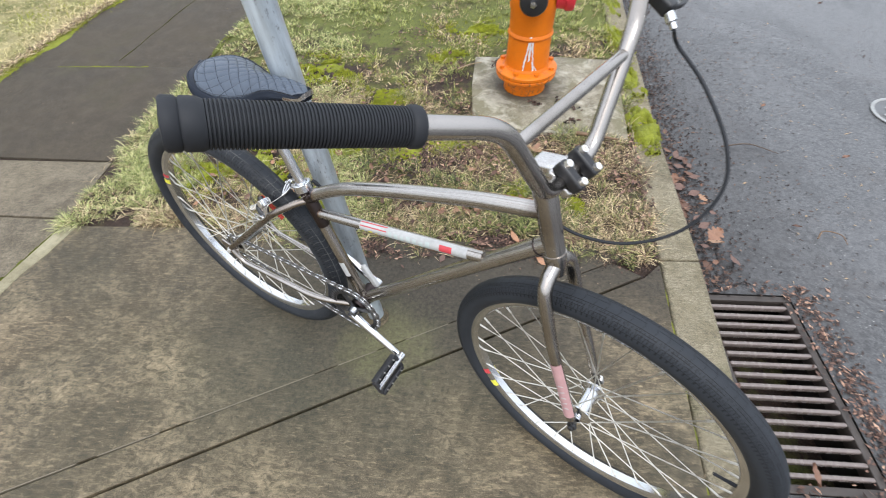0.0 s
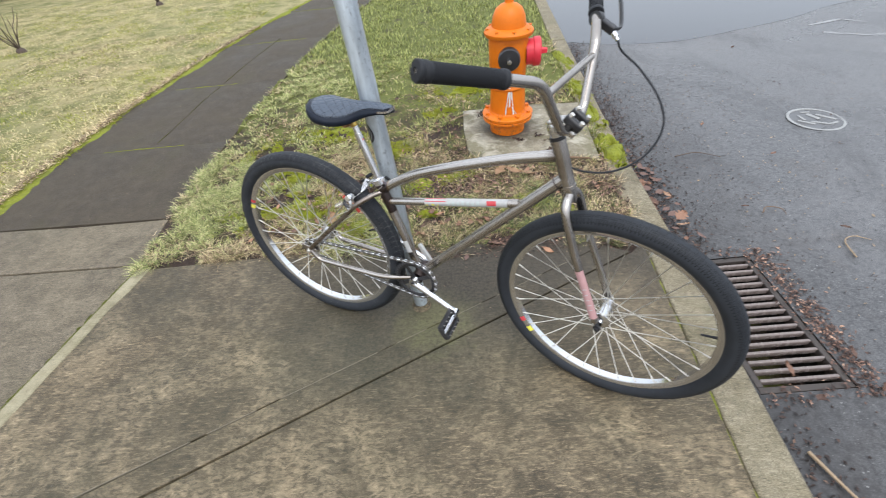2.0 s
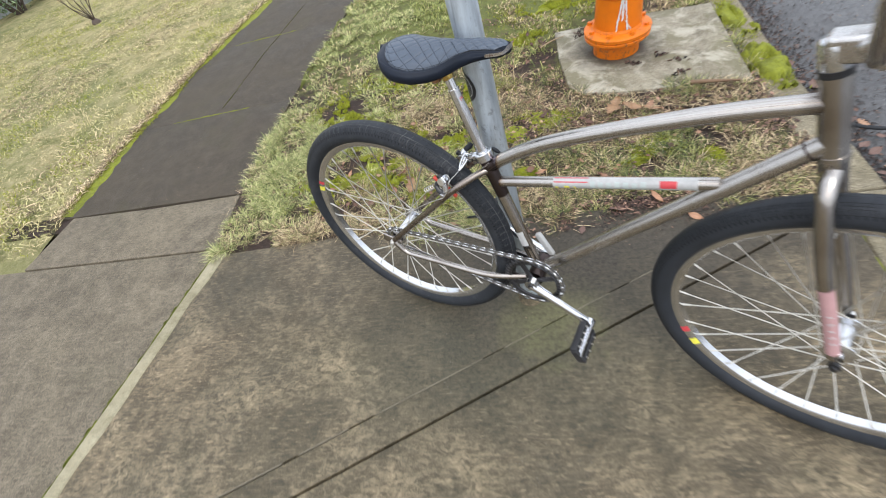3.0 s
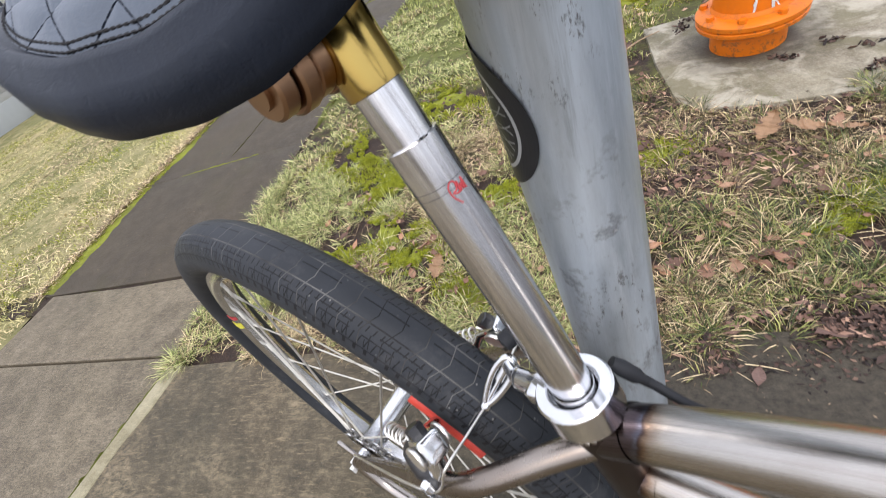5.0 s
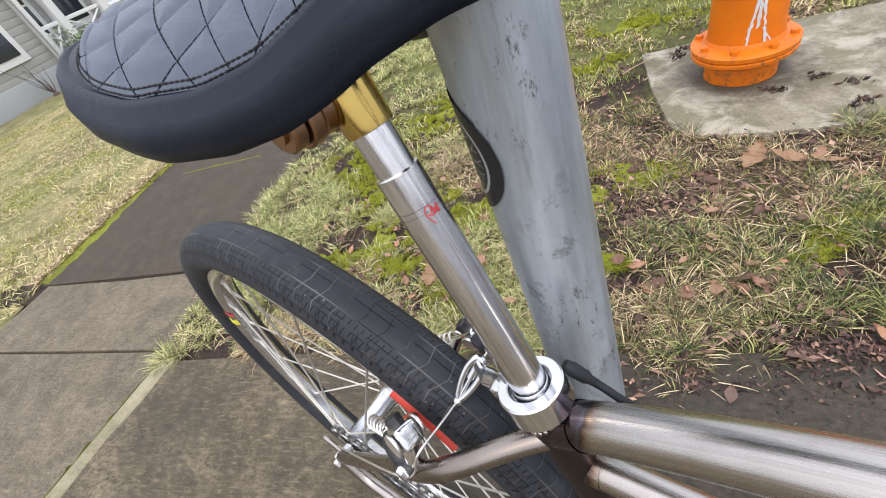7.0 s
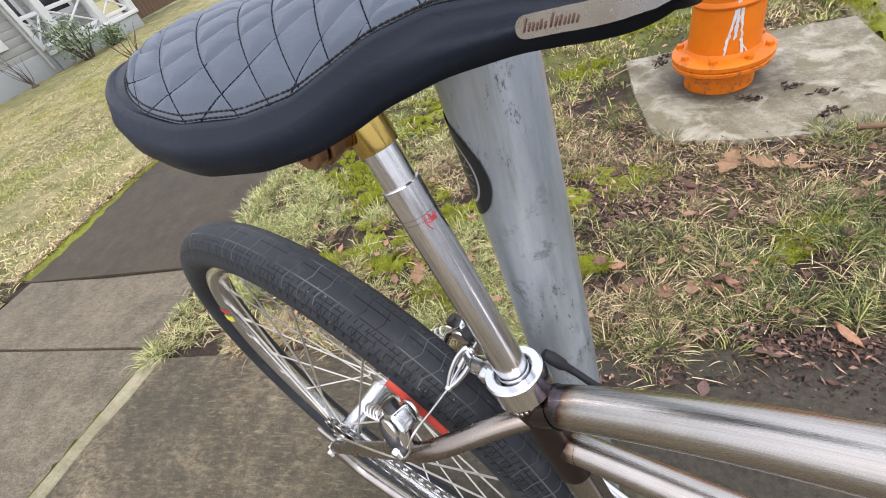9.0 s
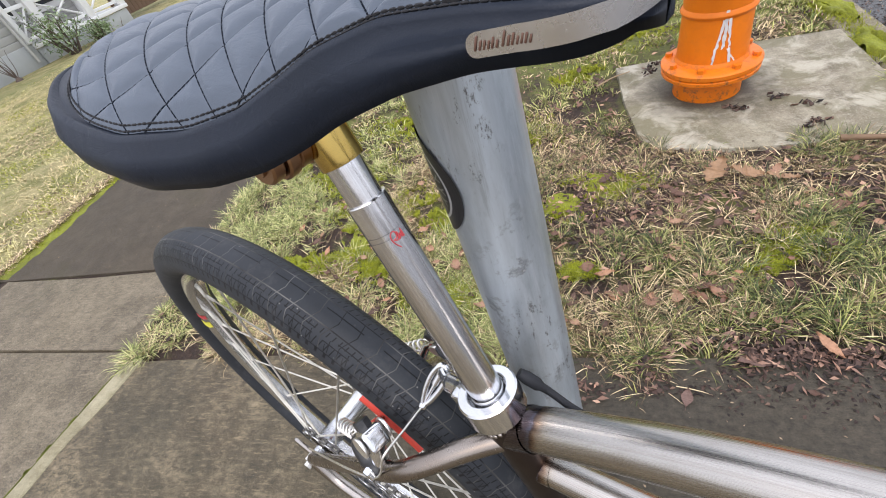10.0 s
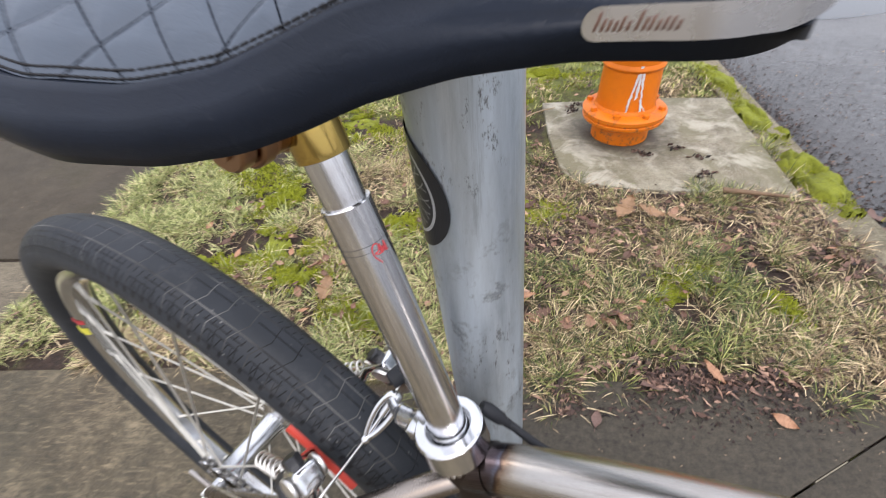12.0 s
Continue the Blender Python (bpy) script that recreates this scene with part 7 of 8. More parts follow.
tagged(part("edge_moss", bm, moss_material("yellow-olive border moss", 0.8)), "ragged yellow-olive moss border along the walk", "moss", kind="stuff")
# thin moss lines in the joints of the walk
bm = bmesh.new()
r1 = random.Random(77)
for y in lims[1:7]:
    a, b = walk_left(y), walk_right(y)
    f0, f1 = r1.uniform(0.0, 0.3), r1.uniform(0.6, 1.0)
    line = [Vector((a + (b - a) * (f0 + (f1 - f0) * k / 20), y + r1.uniform(-0.004, 0.004), -0.0085)) for k in range(21)]
    tube(line, [0.002 + 0.006 * r1.random() for _ in line], 5, True, bm, 0.3)
mid_line = [Vector(((walk_left(y) * 0.42 + walk_right(y) * 0.58) + r1.uniform(-0.006, 0.006) - 0.02 * y, y, -0.0078)) for y in np.arange(2.7, 5.4, 0.12)]
tube(mid_line, [0.0015 + 0.006 * r1.random() for _ in mid_line], 5, True, bm, 0.3)
tagged(part("joint_moss", bm, moss_material("pale crack moss", 0.6)), "thin mossy lines in the cracks of the walk", "moss", kind="stuff")


# fronds and straw that break the line between lawn and walk
rb = np.random.RandomState(97)
yb = rb.uniform(1.72, 9.0, 15000)
q = np.column_stack([vleft(yb) + rb.normal(0.01, 0.026, len(yb)), yb])
q = q[vnoise(q[:, 0], q[:, 1], 0.16, 98) > 0.45]
grass("border_moss", q, rb.uniform(0.006, 0.018, len(q)), 0.0035, (10, 50, 40, 90), moss_mat, "yellow-green moss fronds along the walk's edge", "moss", 99, -0.01)
yb = rb.uniform(1.72, 6.0, 5200)
q = np.column_stack([vleft(yb) - np.abs(rb.normal(0.0, 0.03, len(yb))), yb])
grass("border_straw", q, rb.uniform(0.03, 0.08, len(q)), 0.004, (40, 75, 80, 105), dry_blade, "dead straw hanging over the walk's edge", "grass", 100, -0.008)


# short moss fronds that break up the cushions
r2 = np.random.RandomState(88)
fz = []
for cx, cy, lx, ly in MOSS:
    q = r2.normal(0, 0.6, (int(5600 * min(2.0, max(1, lx * ly / 0.008))), 2)) * (lx, ly) + (cx, cy)
    fz.append(q[0.5 * vnoise(q[:, 0], q[:, 1], 0.025, 61) + 0.8 * vnoise(q[:, 0], q[:, 1], 0.09, 62) > 0.62])
fz = np.concatenate(fz)
grass("moss_frond", fz, r2.uniform(0.008, 0.022, len(fz)), 0.0026, (5, 40, 30, 80), moss_mat, "bright yellow-green moss fronds among the grass", "moss", 89, -0.004)


for k, (cx, cy, lx, ly) in enumerate(MOSS[3:10] + MOSS[14:]):
    f = 1.1 if k < 2 else 0.55
    moss_patch(cx, cy, f * lx, f * ly, 0.012 if k < 2 else 0.01, 200 + k, -0.006 + gz(cx, cy), 0.3 * k, kerb_moss)


# fallen leaves
def leaf_mesh(name, lobes, length, width, curl, seed, material=leaf_brown):
    rr = random.Random(seed)
    n = 26
    left, right_side = [], []
    for k in range(n + 1):
        t = k / n
        w = width * math.sin(math.pi * min(1, t * 0.98 + 0.01)) ** (0.8 if lobes else 1.25) * (0.55 + 0.45 * abs(math.sin(math.pi * lobes * t)) if lobes else 1) * ((0.78 + 0.4 * rr.random()) if lobes else (0.95 + 0.1 * rr.random()))
        x = (t - 0.5) * length
        z = curl * ((2 * t - 1) ** 2) + 0.0015 * math.sin(9 * t)
        left.append((x, w, z + curl * 0.9 * (w / width) ** 2 + 0.003 * rr.random()))
        right_side.append((x, -w, z + curl * 0.6 * (w / width) ** 2 + 0.003 * rr.random()))
    verts, faces = [], []
    for k in range(n + 1):
        x = left[k][0]
        verts += [left[k], (x, 0, left[k][2] * 0.35), right_side[k]]
    for k in range(n):
        a = 3 * k
        faces += [(a, a + 1, a + 4, a + 3), (a + 1, a + 2, a + 5, a + 4)]
    i = len(verts)
    verts += [(-0.5 * length, 0.0008, 0.001), (-0.5 * length, -0.0008, 0.001), (-0.72 * length, -0.0006, 0.004), (-0.72 * length, 0.0006, 0.004)]
    faces.append((i, i + 1, i + 2, i + 3))
    me = mesh_from(name, verts, faces)
    me.materials.append(material)
    return me


leaf_kinds = [leaf_mesh("leaf", 4, 0.085, 0.028, 0.01, 1), leaf_mesh("leaf", 0, 0.075, 0.017, 0.016, 2), leaf_mesh("leaf", 5, 0.1, 0.034, 0.012, 3), leaf_mesh("leaf", 0, 0.05, 0.018, 0.008, 4), leaf_mesh("oak_leaf", 5, 0.1, 0.034, 0.012, 5, leaf_tan), leaf_mesh("amber_leaf", 0, 0.07, 0.016, 0.008, 6, leaf_amber), leaf_mesh("russet_leaf", 0, 0.085, 0.022, 0.005, 7, leaf_material("russet wet leaf", (0.21, 0.125, 0.1)))]
lr = random.Random(21)
spots = [(0.258, 1.226, 0.02, 5, 125, 0.9), (0.121, 1.197, 0.008, 6, 15, 0.95), (0.24, 1.87, 0.03, 4, 50, 1.0), (0.31, 1.84, 0.032, 4, 170, 0.95), (0.39, 1.8, 0.028, 4, 150, 0.8), (-0.135, 1.47, 0.018, 5, 170, 0.8), (0.36, 1.12, 0.004, 5, 150, 0.8), (0.2, 1.13, 0.003, 3, 150, 0.45), (-0.02, 1.12, 0.003, 6, 70, 0.5), (-0.7, 1.72, 0.02, 5, 60, 0.8), (-0.66, 1.62, 0.02, 5, 100, 0.9), (-0.72, 1.5, 0.02, 4, 80, 0.8), (-0.177, 1.503, 0.015, 3, 170, 0.9), (0.02, 1.377, 0.012, 3, 70, 0.8), (0.054, 1.556, 0.015, 3, 20, 0.8), (0.184, 1.638, 0.015, 1, 40, 0.6), (0.458, 1.661, 0.015, 2, 160, 0.7), (0.42, 1.2, 0.005, 1, 160, 0.7), (-0.3, 1.24, 0.008, 3, 30, 0.7), (1.04, 1.28, 0.006, 2, 40, 0.95), (1.02, 0.43, 0.004, 1, 80, 0.8), (1.12, 0.36, -0.075, 3, 30, 0.8), (1.35, 0.38, -0.075, 1, 20, 0.8), (1.34, 0.52, -0.075, 1, 70, 0.7), (1.79, 1.18, -0.07, 1, 160, 0.6), (1.9, 1.9, -0.07, 1, 20, 0.6)]
for n, cx, cy, sx, sy in ((26, -0.08, 2.42, 0.07, 0.22), (22, -0.05, 1.42, 0.16, 0.08), (16, 0.1, 1.68, 0.12, 0.08), (24, -0.55, 1.5, 0.22, 0.14), (16, -0.95, 1.75, 0.25, 0.2), (26, 0.55, 1.72, 0.16, 0.1), (14, 0.1, 1.42, 0.08, 0.05), (26, -0.75, 1.62, 0.2, 0.12), (16, -0.5, 2.05, 0.12, 0.1)):
    for _ in range(n):
        spots.append((lr.gauss(cx, sx), max(1.16, lr.gauss(cy, sy)), 0.014, lr.choice((1, 1, 3, 3, 3, 0, 5)), lr.uniform(0, 360), lr.uniform(0.3, 0.68)))
for _ in range(62):
    y = lr.gauss(1.62, 0.3)
    spots.append((curb_x(y) + abs(lr.gauss(0.03, 0.075)), y, ROAD + 0.008 + 0.012 * lr.random(), lr.choice((6, 6, 6, 2, 0, 3)), lr.uniform(0, 360), lr.uniform(0.4, 0.8)))
for _ in range(9):
    spots.append((1.4 + abs(lr.gauss(0, 0.9)), lr.uniform(0.9, 4.2), ROAD + 0.014, lr.choice((1, 3)), lr.uniform(0, 360), lr.uniform(0.4, 0.7)))
spots = [q for q in spots if not (0.05 < q[0] < 0.9 and 2.03 < q[1] < 2.8)]
for x, y, z, kind, turn, s in spots:
    ob = new("fallen_leaf", leaf_kinds[kind])
    tagged(ob, "curled brown fallen leaf lying on the ground", "leaf", "fallen leaves")
    z += gz(x, y) if x < curb_x(y) else 0.6 * gz(1.0, y)
    ob.matrix_world = pose(x, y, z, lr.uniform(-24, 24), lr.uniform(-24, 24), turn) @ Matrix.Diagonal((s, s, s, 1))


def litter(name, pts, zs, size, seed, label, material):
    """Crumbled leaf bits as one loose mass."""
    r = random.Random(seed)
    verts, faces = [], []
    for (x, y), z in zip(pts, zs):
        a, l, w = r.uniform(0, 6.28), size * r.uniform(0.35, 1.0) * r.uniform(0.6, 1.9), size * r.uniform(0.15, 0.65)
        ca, sa = math.cos(a), math.sin(a)
        i = len(verts)
        for u, v, q in ((-l, -w * 0.3, 0), (-l * 0.2, -w, r.uniform(0, 0.6)), (l, 0, r.uniform(0, 0.9)), (-l * 0.1, w, r.uniform(0, 0.7)), (0, 0, 0.25)):
            verts.append((x + ca * u - sa * v, y + sa * u + ca * v, z + q * size * 0.9 + 0.001))
        faces += [(i, i + 1, i + 4), (i + 1, i + 2, i + 4), (i + 2, i + 3, i + 4), (i + 3, i, i + 4)]
    return tagged(part(name, mesh_from(name, verts, faces), material), label, "leaf litter", kind="stuff")


p = scatter(30000, -1.7, 1.0, 1.15, 3.2, strip_ok, lambda x, y: np.clip(1.6 * vnoise(x, y, 0.45, 41) - 0.55 - 0.6 * np.clip((-0.35 - x) / 0.2, 0, 1) - 0.35 * np.clip((y - 2.0), 0, 1), 0.08, 1), 31)
litter("leaf_litter", p, vgz(p[:, 0], p[:, 1]) + 0.006 * np.random.RandomState(3).uniform(0, 1, len(p)), 0.012, 32, "brown crumbled leaf litter in the strip", litter_brown)
re = np.random.RandomState(71)
xv = np.concatenate([re.uniform(-1.0, 0.85, 900), re.uniform(0.05, 0.7, 700)])
yv = np.interp(xv, [-1.0, -0.4, -0.25, 0.3, 1.0], [1.24, 1.19, 1.13, 1.13, 1.13]) + 0.02 - np.abs(re.normal(0, 0.03, len(xv)))
yv[900:] = re.normal(1.19, 0.03, 700)
ok = vnoise(xv, yv, 0.09, 72) > 0.42
litter("edge_litter", np.column_stack([xv, yv])[ok], np.full(int(ok.sum()), -0.001), 0.006, 73, "brown leaf crumbs and mud along the grass edge", wet_litter)
xv = re.uniform(-0.35, 0.42, 1100)
yv = re.normal(1.215, 0.028, len(xv)) - 0.05 * np.clip((0.05 - xv) / 0.2, 0, 1)
ok = (vnoise(xv, yv, 0.07, 75) > 0.36) & (xv < vcurb(yv) - 0.17)
litter("front_litter", np.column_stack([xv, yv])[ok], 0.001 + 0.006 * re.uniform(0, 1, int(ok.sum())), 0.0095, 76, "red-brown broken leaves between grass and mud", litter_brown)
rr = np.random.RandomState(35)
yv = np.concatenate([rr.uniform(1.1, 3.0, 2600), rr.uniform(-0.2, 1.2, 600), rr.uniform(3.0, 4.4, 1200)])
xv = vcurb(yv) + np.abs(rr.normal(0.0, 0.11, len(yv))) + 0.01
ok = ~((xv > G0) & (xv < G1) & (yv > GY0) & (yv < GY1))
litter("gutter_litter", np.column_stack([xv, yv])[ok], ROAD + 0.002 + 0.6 * vgz(1.0, yv[ok]), 0.009, 36, "dark wet leaf litter along the gutter", wet_litter)
xv, yv = np.concatenate([rr.normal(1.335, 0.035, 900), rr.uniform(G0, G1, 140)]), np.concatenate([rr.uniform(0.36, 1.12, 900), np.concatenate([rr.normal(1.1, 0.02, 70), rr.normal(0.385, 0.02, 70)])])
litter("drain_litter", np.column_stack([xv, yv]), np.full(len(xv), ROAD + 0.003), 0.009, 37, "wet brown needles and leaves round the drain", litter_brown)
xv, yv = rr.uniform(1.2, 6.0, 1300), rr.uniform(-0.5, 4.3, 1300)
for n, cx, cy, sx, sy in ((700, 1.75, 3.0, 0.3, 0.4), (500, 1.45, 1.9, 0.14, 0.5), (300, 1.6, 3.9, 0.2, 0.3), (260, 2.3, 2.9, 0.5, 0.3)):
    xv, yv = np.concatenate([xv, rr.normal(cx, sx, n)]), np.concatenate([yv, rr.normal(cy, sy, n)])
ok = (xv > vcurb(yv) + 0.05) & ~((xv > G0 - 0.02) & (xv < G1 + 0.02) & (yv > GY0) & (yv < GY1))
litter("road_debris", np.column_stack([xv, yv])[ok], np.array([road_at(a, b) + 0.001 for a, b in zip(xv[ok], yv[ok])]), 0.006, 38, "small leaf scraps and grit on the road", wet_litter)
xv, yv = rr.uniform(-2.9, -1.7, 240), rr.uniform(1.4, 6.0, 240)
litter("walk_debris", np.column_stack([xv, yv]), np.full(240, -0.006), 0.0035, 39, "tiny pale specks on the walk", twig_wood)
xv, yv = np.concatenate([rr.uniform(-1.6, 0.75, 110), rr.uniform(-0.05, 0.7, 60)]), np.concatenate([rr.uniform(-0.4, 1.2, 110), rr.uniform(1.02, 1.18, 60)])
litter("apron_debris", np.column_stack([xv, yv]), np.full(170, 0.002), 0.003, 40, "tiny scraps on the apron", twig_wood)


xv, yv = np.concatenate([rr.uniform(1.3, 5.0, 260), rr.normal(1.7, 0.35, 260)]), np.concatenate([rr.uniform(-0.3, 4.2, 260), rr.normal(1.6, 0.9, 260)])
ok = (xv > G1 + 0.03) & (yv > -0.4) & (yv < 4.4)
litter("pale_scraps", np.column_stack([xv, yv])[ok], np.array([road_at(a, b) + 0.001 for a, b in zip(xv[ok], yv[ok])]), 0.007, 45, "pale straw scraps scattered on the wet road", twig_wood)


def twig(pts, r, material=twig_wood, label="pale dry twig lying on the ground"):
    ln = smooth_path(pts, 6)
    n = len(ln)
    return tagged(part("twig", tube(ln, [r * (1 - 0.55 * k / n) for k in range(n)], 8), material), label, "twig", "twigs")


twig([(1.52, 1.36, ROAD + 0.012), (1.56, 1.4, ROAD + 0.014), (1.62, 1.38, ROAD + 0.014), (1.62, 1.33, ROAD + 0.012)], 0.003, wet_twig, "thin damp twig on the road")
twig([(1.72, 1.0, ROAD + 0.012), (1.74, 1.1, ROAD + 0.016), (1.8, 1.13, ROAD + 0.016), (1.86, 1.1, ROAD + 0.012)], 0.0036)
twig([(0.98, 0.2, ROAD + 0.01), (1.02, 0.08, ROAD + 0.012), (1.08, -0.06, ROAD + 0.012)], 0.006)
twig([(1.06, -0.03, ROAD + 0.012), (1.12, -0.09, ROAD + 0.012), (1.17, -0.14, ROAD + 0.012)], 0.013)
twig([(1.36, 2.0, ROAD - 0.01), (1.5, 2.02, ROAD - 0.008), (1.62, 1.95, ROAD - 0.012)], 0.004, bare_wood, "thin dark twig on the road")
twig([(0.6, 1.965, -0.012), (0.68, 1.935, -0.006), (0.79, 1.915, -0.012)], 0.011, wet_twig, "damp brown stick beside the pad")
twig([(-0.03, 2.62, -0.02), (0.04, 2.66, -0.012), (0.12, 2.7, -0.016)], 0.004)
for k, (x, y) in enumerate(((0.4, 2.28), (0.43, 2.25), (0.566, 2.293), (0.635, 2.219), (0.572, 2.08), (0.6, 2.1), (0.21, 2.72), (0.24, 2.76), (0.2, 2.68))):
    bm = bmesh.new()
    rr2 = random.Random(k)
    for _ in range(14):
        block((0.02 * rr2.uniform(0.3, 1.3), 0.01 * rr2.uniform(0.3, 1.2), 0.0016), 0.0005, pose(rr2.gauss(0, 0.015), rr2.gauss(0, 0.01), 0.003 + 0.007 * rr2.random(), rr2.uniform(-60, 60), rr2.uniform(-50, 50), rr2.uniform(0, 180)), bm, 1)
    ob = part("leaf_clump", bm, wet_litter, m=pose(x, y, -0.033))
    tagged(ob, "dark wet clump of rotted leaves on the pad", "leaf clump", "clumps on the pad")


# ---- bare twiggy shrubs on the lawn ----
def bare_shrub(x, y, h, seed, label):
    r = random.Random(seed)
    top = tagged(new("bare_shrub"), label, "shrub", "bare shrubs on the lawn")
    top.location = (x, y, -0.012)
    part("stump", lathe([(0.07, -0.02), (0.06, 0.03), (0.035, 0.06), (0.0, 0.07)], 14), bare_wood, top)
    for k in range(9):
        a, l = r.uniform(0, 6.28), h * r.uniform(0.6, 1.1)
        d = Vector((math.cos(a) * r.uniform(0.25, 0.9), math.sin(a) * r.uniform(0.25, 0.9), 1)).normalized()
        pts = [Vector((0, 0, 0.04))]
        for j in range(4):
            pts.append(pts[-1] + d * l / 4)
            d = (d + Vector((r.uniform(-0.3, 0.3), r.uniform(-0.3, 0.3), r.uniform(-0.1, 0.3)))).normalized()
        ln = smooth_path(pts, 3)
        part("branch", tube(ln, [0.008 * (1 - 0.75 * i / len(ln)) for i in range(len(ln))], 6), bare_wood, top)
    return top


bare_shrub(-5.8, 6.0, 0.55, 5, "low bare dark twiggy shrub on the lawn")
bare_shrub(-5.0, 8.4, 0.7, 6, "low bare dark twiggy shrub on the lawn")
bare_shrub(-9.55, 7.15, 0.75, 7, "dark bare shrub in front of the house")


# ---- the house behind the lawn ----
def house():
    top = tagged(new("house"), "pale grey sided house with a white porch across the lawn", "house")
    top.matrix_world = pose(-9.9, 7.2, -0.012)
    part("foundation", block((6.0, 8.0, 0.4), 0.01, Matrix.Translation((-3.0, -3.07, 0.2))), house_base, top)
    wing = part("wall", block((5.9, 7.9, 2.5), 0.01, Matrix.Translation((-2.98, -3.05, 1.64))), siding, top)
    back = part("wall", block((4.4, 2.7, 2.5), 0.01, Matrix.Translation((-3.4, 2.25, 1.64))), siding, top)
    data = None
    for k in range(17):
        z = 0.45 + 0.13 * k
        if data is None:
            data = part("siding_board", block((0.03, 7.92, 0.125), 0.006, pose(0, 0, 0, 0, 4, 0)), siding, wing, m=pose(-0.02, -3.06, z))
            data2 = part("siding_board", block((0.03, 2.6, 0.125), 0.006, pose(0, 0, 0, 0, 4, 0)), siding, back, m=pose(-1.19, 2.25, z))
        else:
            part("siding_board", data.data, None, wing, m=pose(-0.02, -3.06, z))
            part("siding_board", data2.data, None, back, m=pose(-1.19, 2.25, z))
    part("corner_board", block((0.1, 0.1, 2.5), 0.008, Matrix.Translation((-0.01, 0.9, 1.65))), house_white, top)
    for xw, yc, w, h, zc in ((0.0, -0.15, 0.75, 1.0, 1.25), (0.0, -3.0, 1.0, 1.1, 1.3), (-1.17, 1.55, 0.8, 1.2, 1.45), (-1.17, 2.75, 0.8, 1.2, 1.45)):
        win = part("window", block((0.09, w + 0.2, h + 0.2), 0.01, Matrix.Translation((xw, yc, zc))), house_white, top, "white window frame")
        for s in (-1, 1):
            part("pane", block((0.02, w - 0.04, h / 2 - 0.04), 0.004, Matrix.Translation((xw + 0.052, yc, zc + s * h / 4))), glass_dark, win, "dark window pane")
    part("porch_deck", block((1.25, 2.75, 0.08), 0.01, Matrix.Translation((-0.59, 2.31, 0.33))), house_white, top, "pale porch deck")
    part("porch_skirt", block((0.06, 2.65, 0.28), 0.01, Matrix.Translation((-0.02, 2.28, 0.14))), house_base, top)
    for y in (1.5, 2.63, 3.6):
        part("porch_post", block((0.18, 0.18, 2.4), 0.012, Matrix.Translation((-0.07, y, 1.57))), house_white, top)
    for y0, y1 in ((0.96, 1.4), (1.6, 2.53), (2.73, 3.5)):
        part("rail", block((0.06, y1 - y0, 0.07), 0.008, Matrix.Translation((-0.06, (y0 + y1) / 2, 0.98))), house_white, top)
        part("rail", block((0.05, y1 - y0, 0.06), 0.008, Matrix.Translation((-0.06, (y0 + y1) / 2, 0.46))), house_white, top)
        for z0, z1 in ((0.48, 0.95), (0.95, 0.48)):
            part("rail_brace", tube([(-0.06, y0, z0), (-0.06, y1, z1)], 0.022, 8), house_white, top)
    bm = bmesh.new()
    prof = [(0.4, 2.85), (-3.0, 4.5), (-6.4, 2.85), (-6.4, 2.7), (-3.0, 4.34), (0.4, 2.7)]
    a = [bm.verts.new((x, -7.4, z)) for x, z in prof]
    b = [bm.verts.new((x, 4.0, z)) for x, z in prof]
    for k in range(6):
        bm.faces.new((a[k], a[(k + 1) % 6], b[(k + 1) % 6], b[k]))
    bm.faces.new(a[::-1])
    bm.faces.new(b)
    bmesh.ops.recalc_face_normals(bm, faces=bm.faces[:])
    part("roof", bm, roof_grey, top, smooth=False)
    part("downpipe", tube([(0.07, 0.75, 2.7), (0.07, 0.75, 0.1)], 0.03, 12), siding, top)
    return top


house()


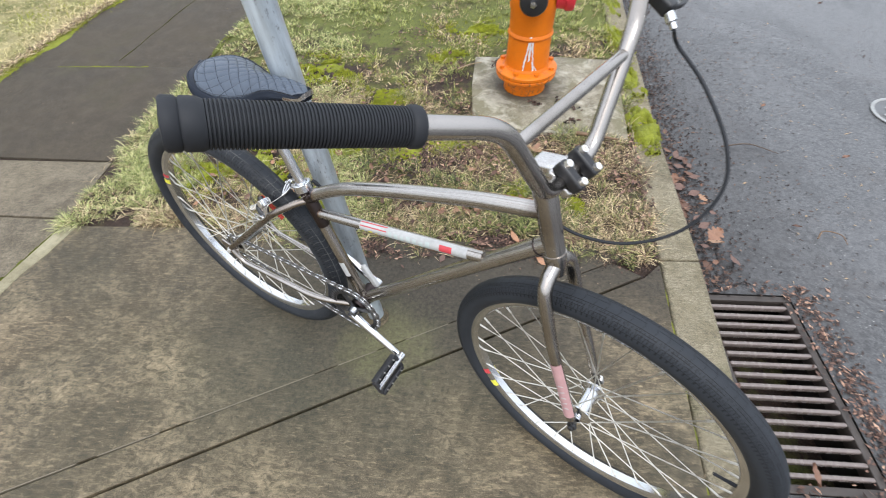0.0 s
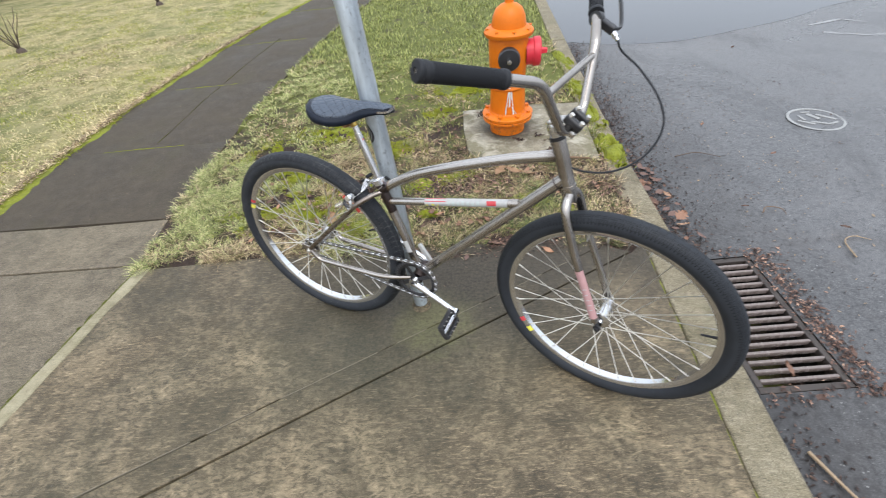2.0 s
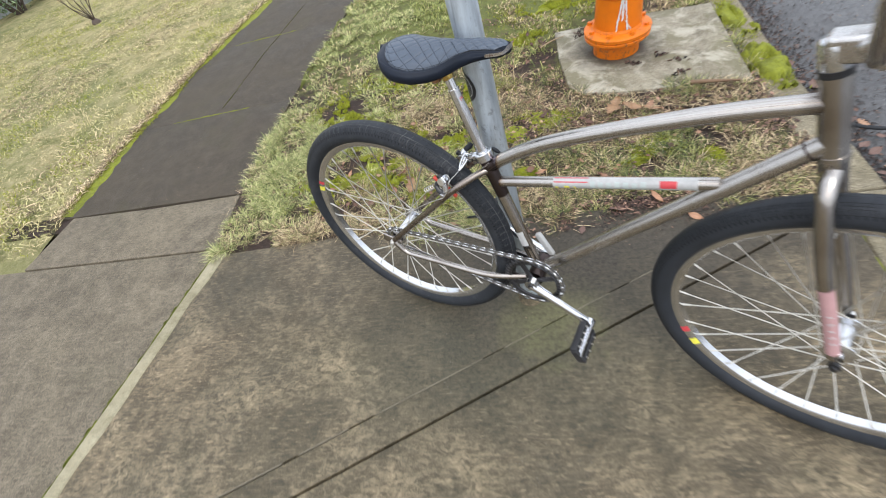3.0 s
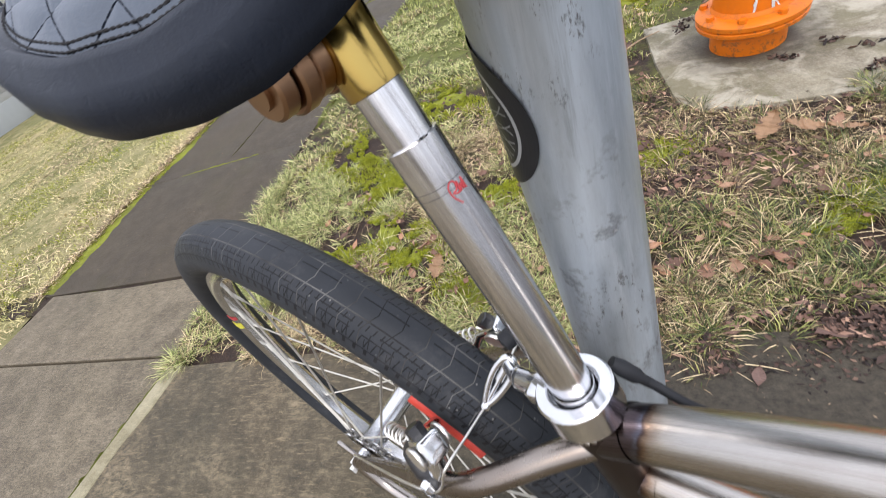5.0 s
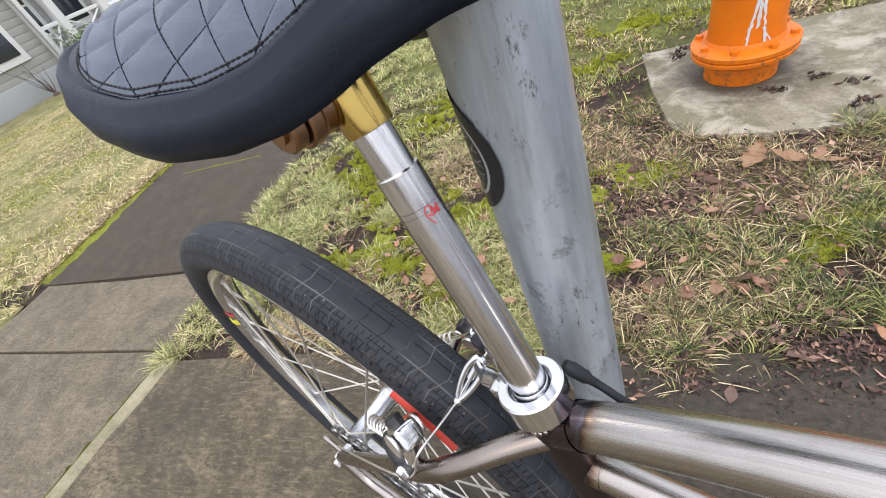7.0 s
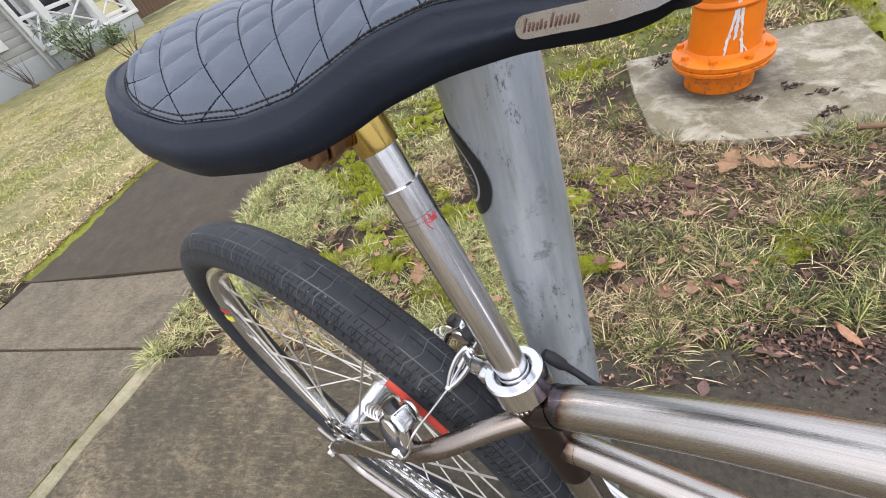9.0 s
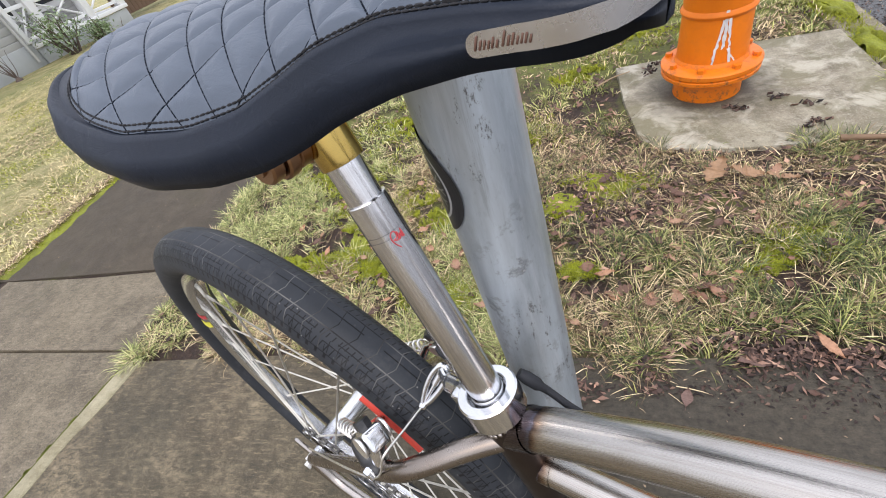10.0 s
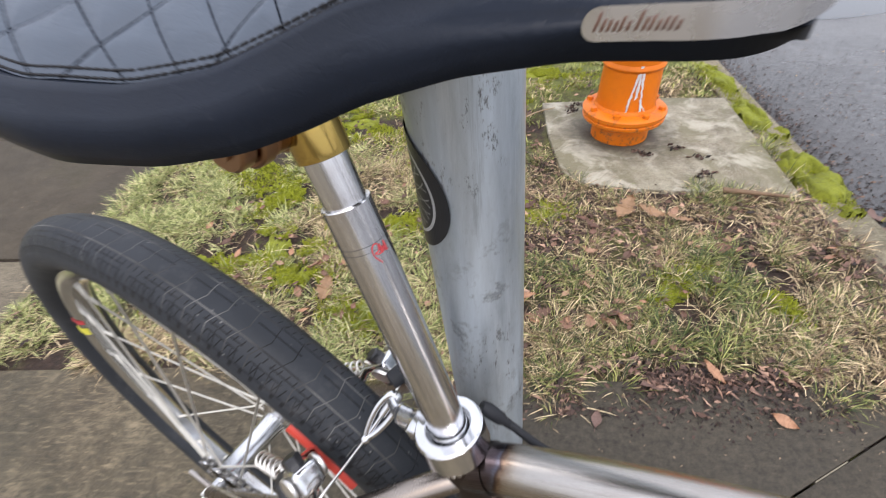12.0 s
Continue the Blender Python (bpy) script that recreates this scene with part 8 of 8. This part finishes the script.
def fence():
    top = tagged(new("board_fence"), "brown wooden board fence beside the house", "fence")
    top.matrix_world = pose(-10.3, 10.95, -0.012)
    data = None
    for k in range(40):
        m = pose(0, 0.15 * k, 0.85)
        if data is None:
            data = part("board", block((0.03, 0.14, 1.5), 0.005), fence_brown, top, m=m)
        else:
            part("board", data.data, None, top, m=m)
    for z in (0.4, 1.4):
        part("fence_rail", block((0.05, 6.0, 0.09), 0.005, Matrix.Translation((-0.04, 2.95, z))), fence_brown, top)
    return top


fence()


def leafy_shrub(x, y, h, seed):
    """A loose evergreen: stems and a crown of many small leaves."""
    r = random.Random(seed)
    top = tagged(new("leafy_shrub"), "loose broad-leaved evergreen shrub before the porch", "shrub")
    top.location = (x, y, -0.012)
    tips = []
    for k in range(12):
        a = r.uniform(0, 6.28)
        d = Vector((math.cos(a) * 0.5, math.sin(a) * 0.5, 1)).normalized()
        pts = [Vector((0.08 * math.cos(a), 0.08 * math.sin(a), -0.02))]
        for j in range(5):
            pts.append(pts[-1] + d * h / 5 * r.uniform(0.7, 1.1))
            d = (d + Vector((r.uniform(-0.35, 0.35), r.uniform(-0.35, 0.35), 0.1))).normalized()
        ln = smooth_path(pts, 3)
        part("stem", tube(ln, [0.02 * (1 - 0.75 * i / len(ln)) for i in range(len(ln))], 6), bare_wood, top)
        tips += ln[5:]
    verts, faces = [], []
    for p in tips:
        for _ in range(5):
            c = p + Vector((r.gauss(0, 0.1), r.gauss(0, 0.1), r.gauss(0, 0.08)))
            q = Euler((r.uniform(-0.9, 0.9), r.uniform(-0.9, 0.9), r.uniform(0, 6.28))).to_matrix()
            i = len(verts)
            for u, v in ((-0.05, 0), (0, 0.016), (0.05, 0), (0, -0.016)):
                verts.append(tuple(c + q @ Vector((u, v, 0.01 * abs(v) * 30))))
            faces.append((i, i + 1, i + 2, i + 3))
    part("crown", mesh_from("crown", verts, faces), shrub_leaf, top)
    return top


leafy_shrub(-9.3, 8.35, 0.85, 3)
leafy_shrub(-9.45, 9.2, 0.35, 4)
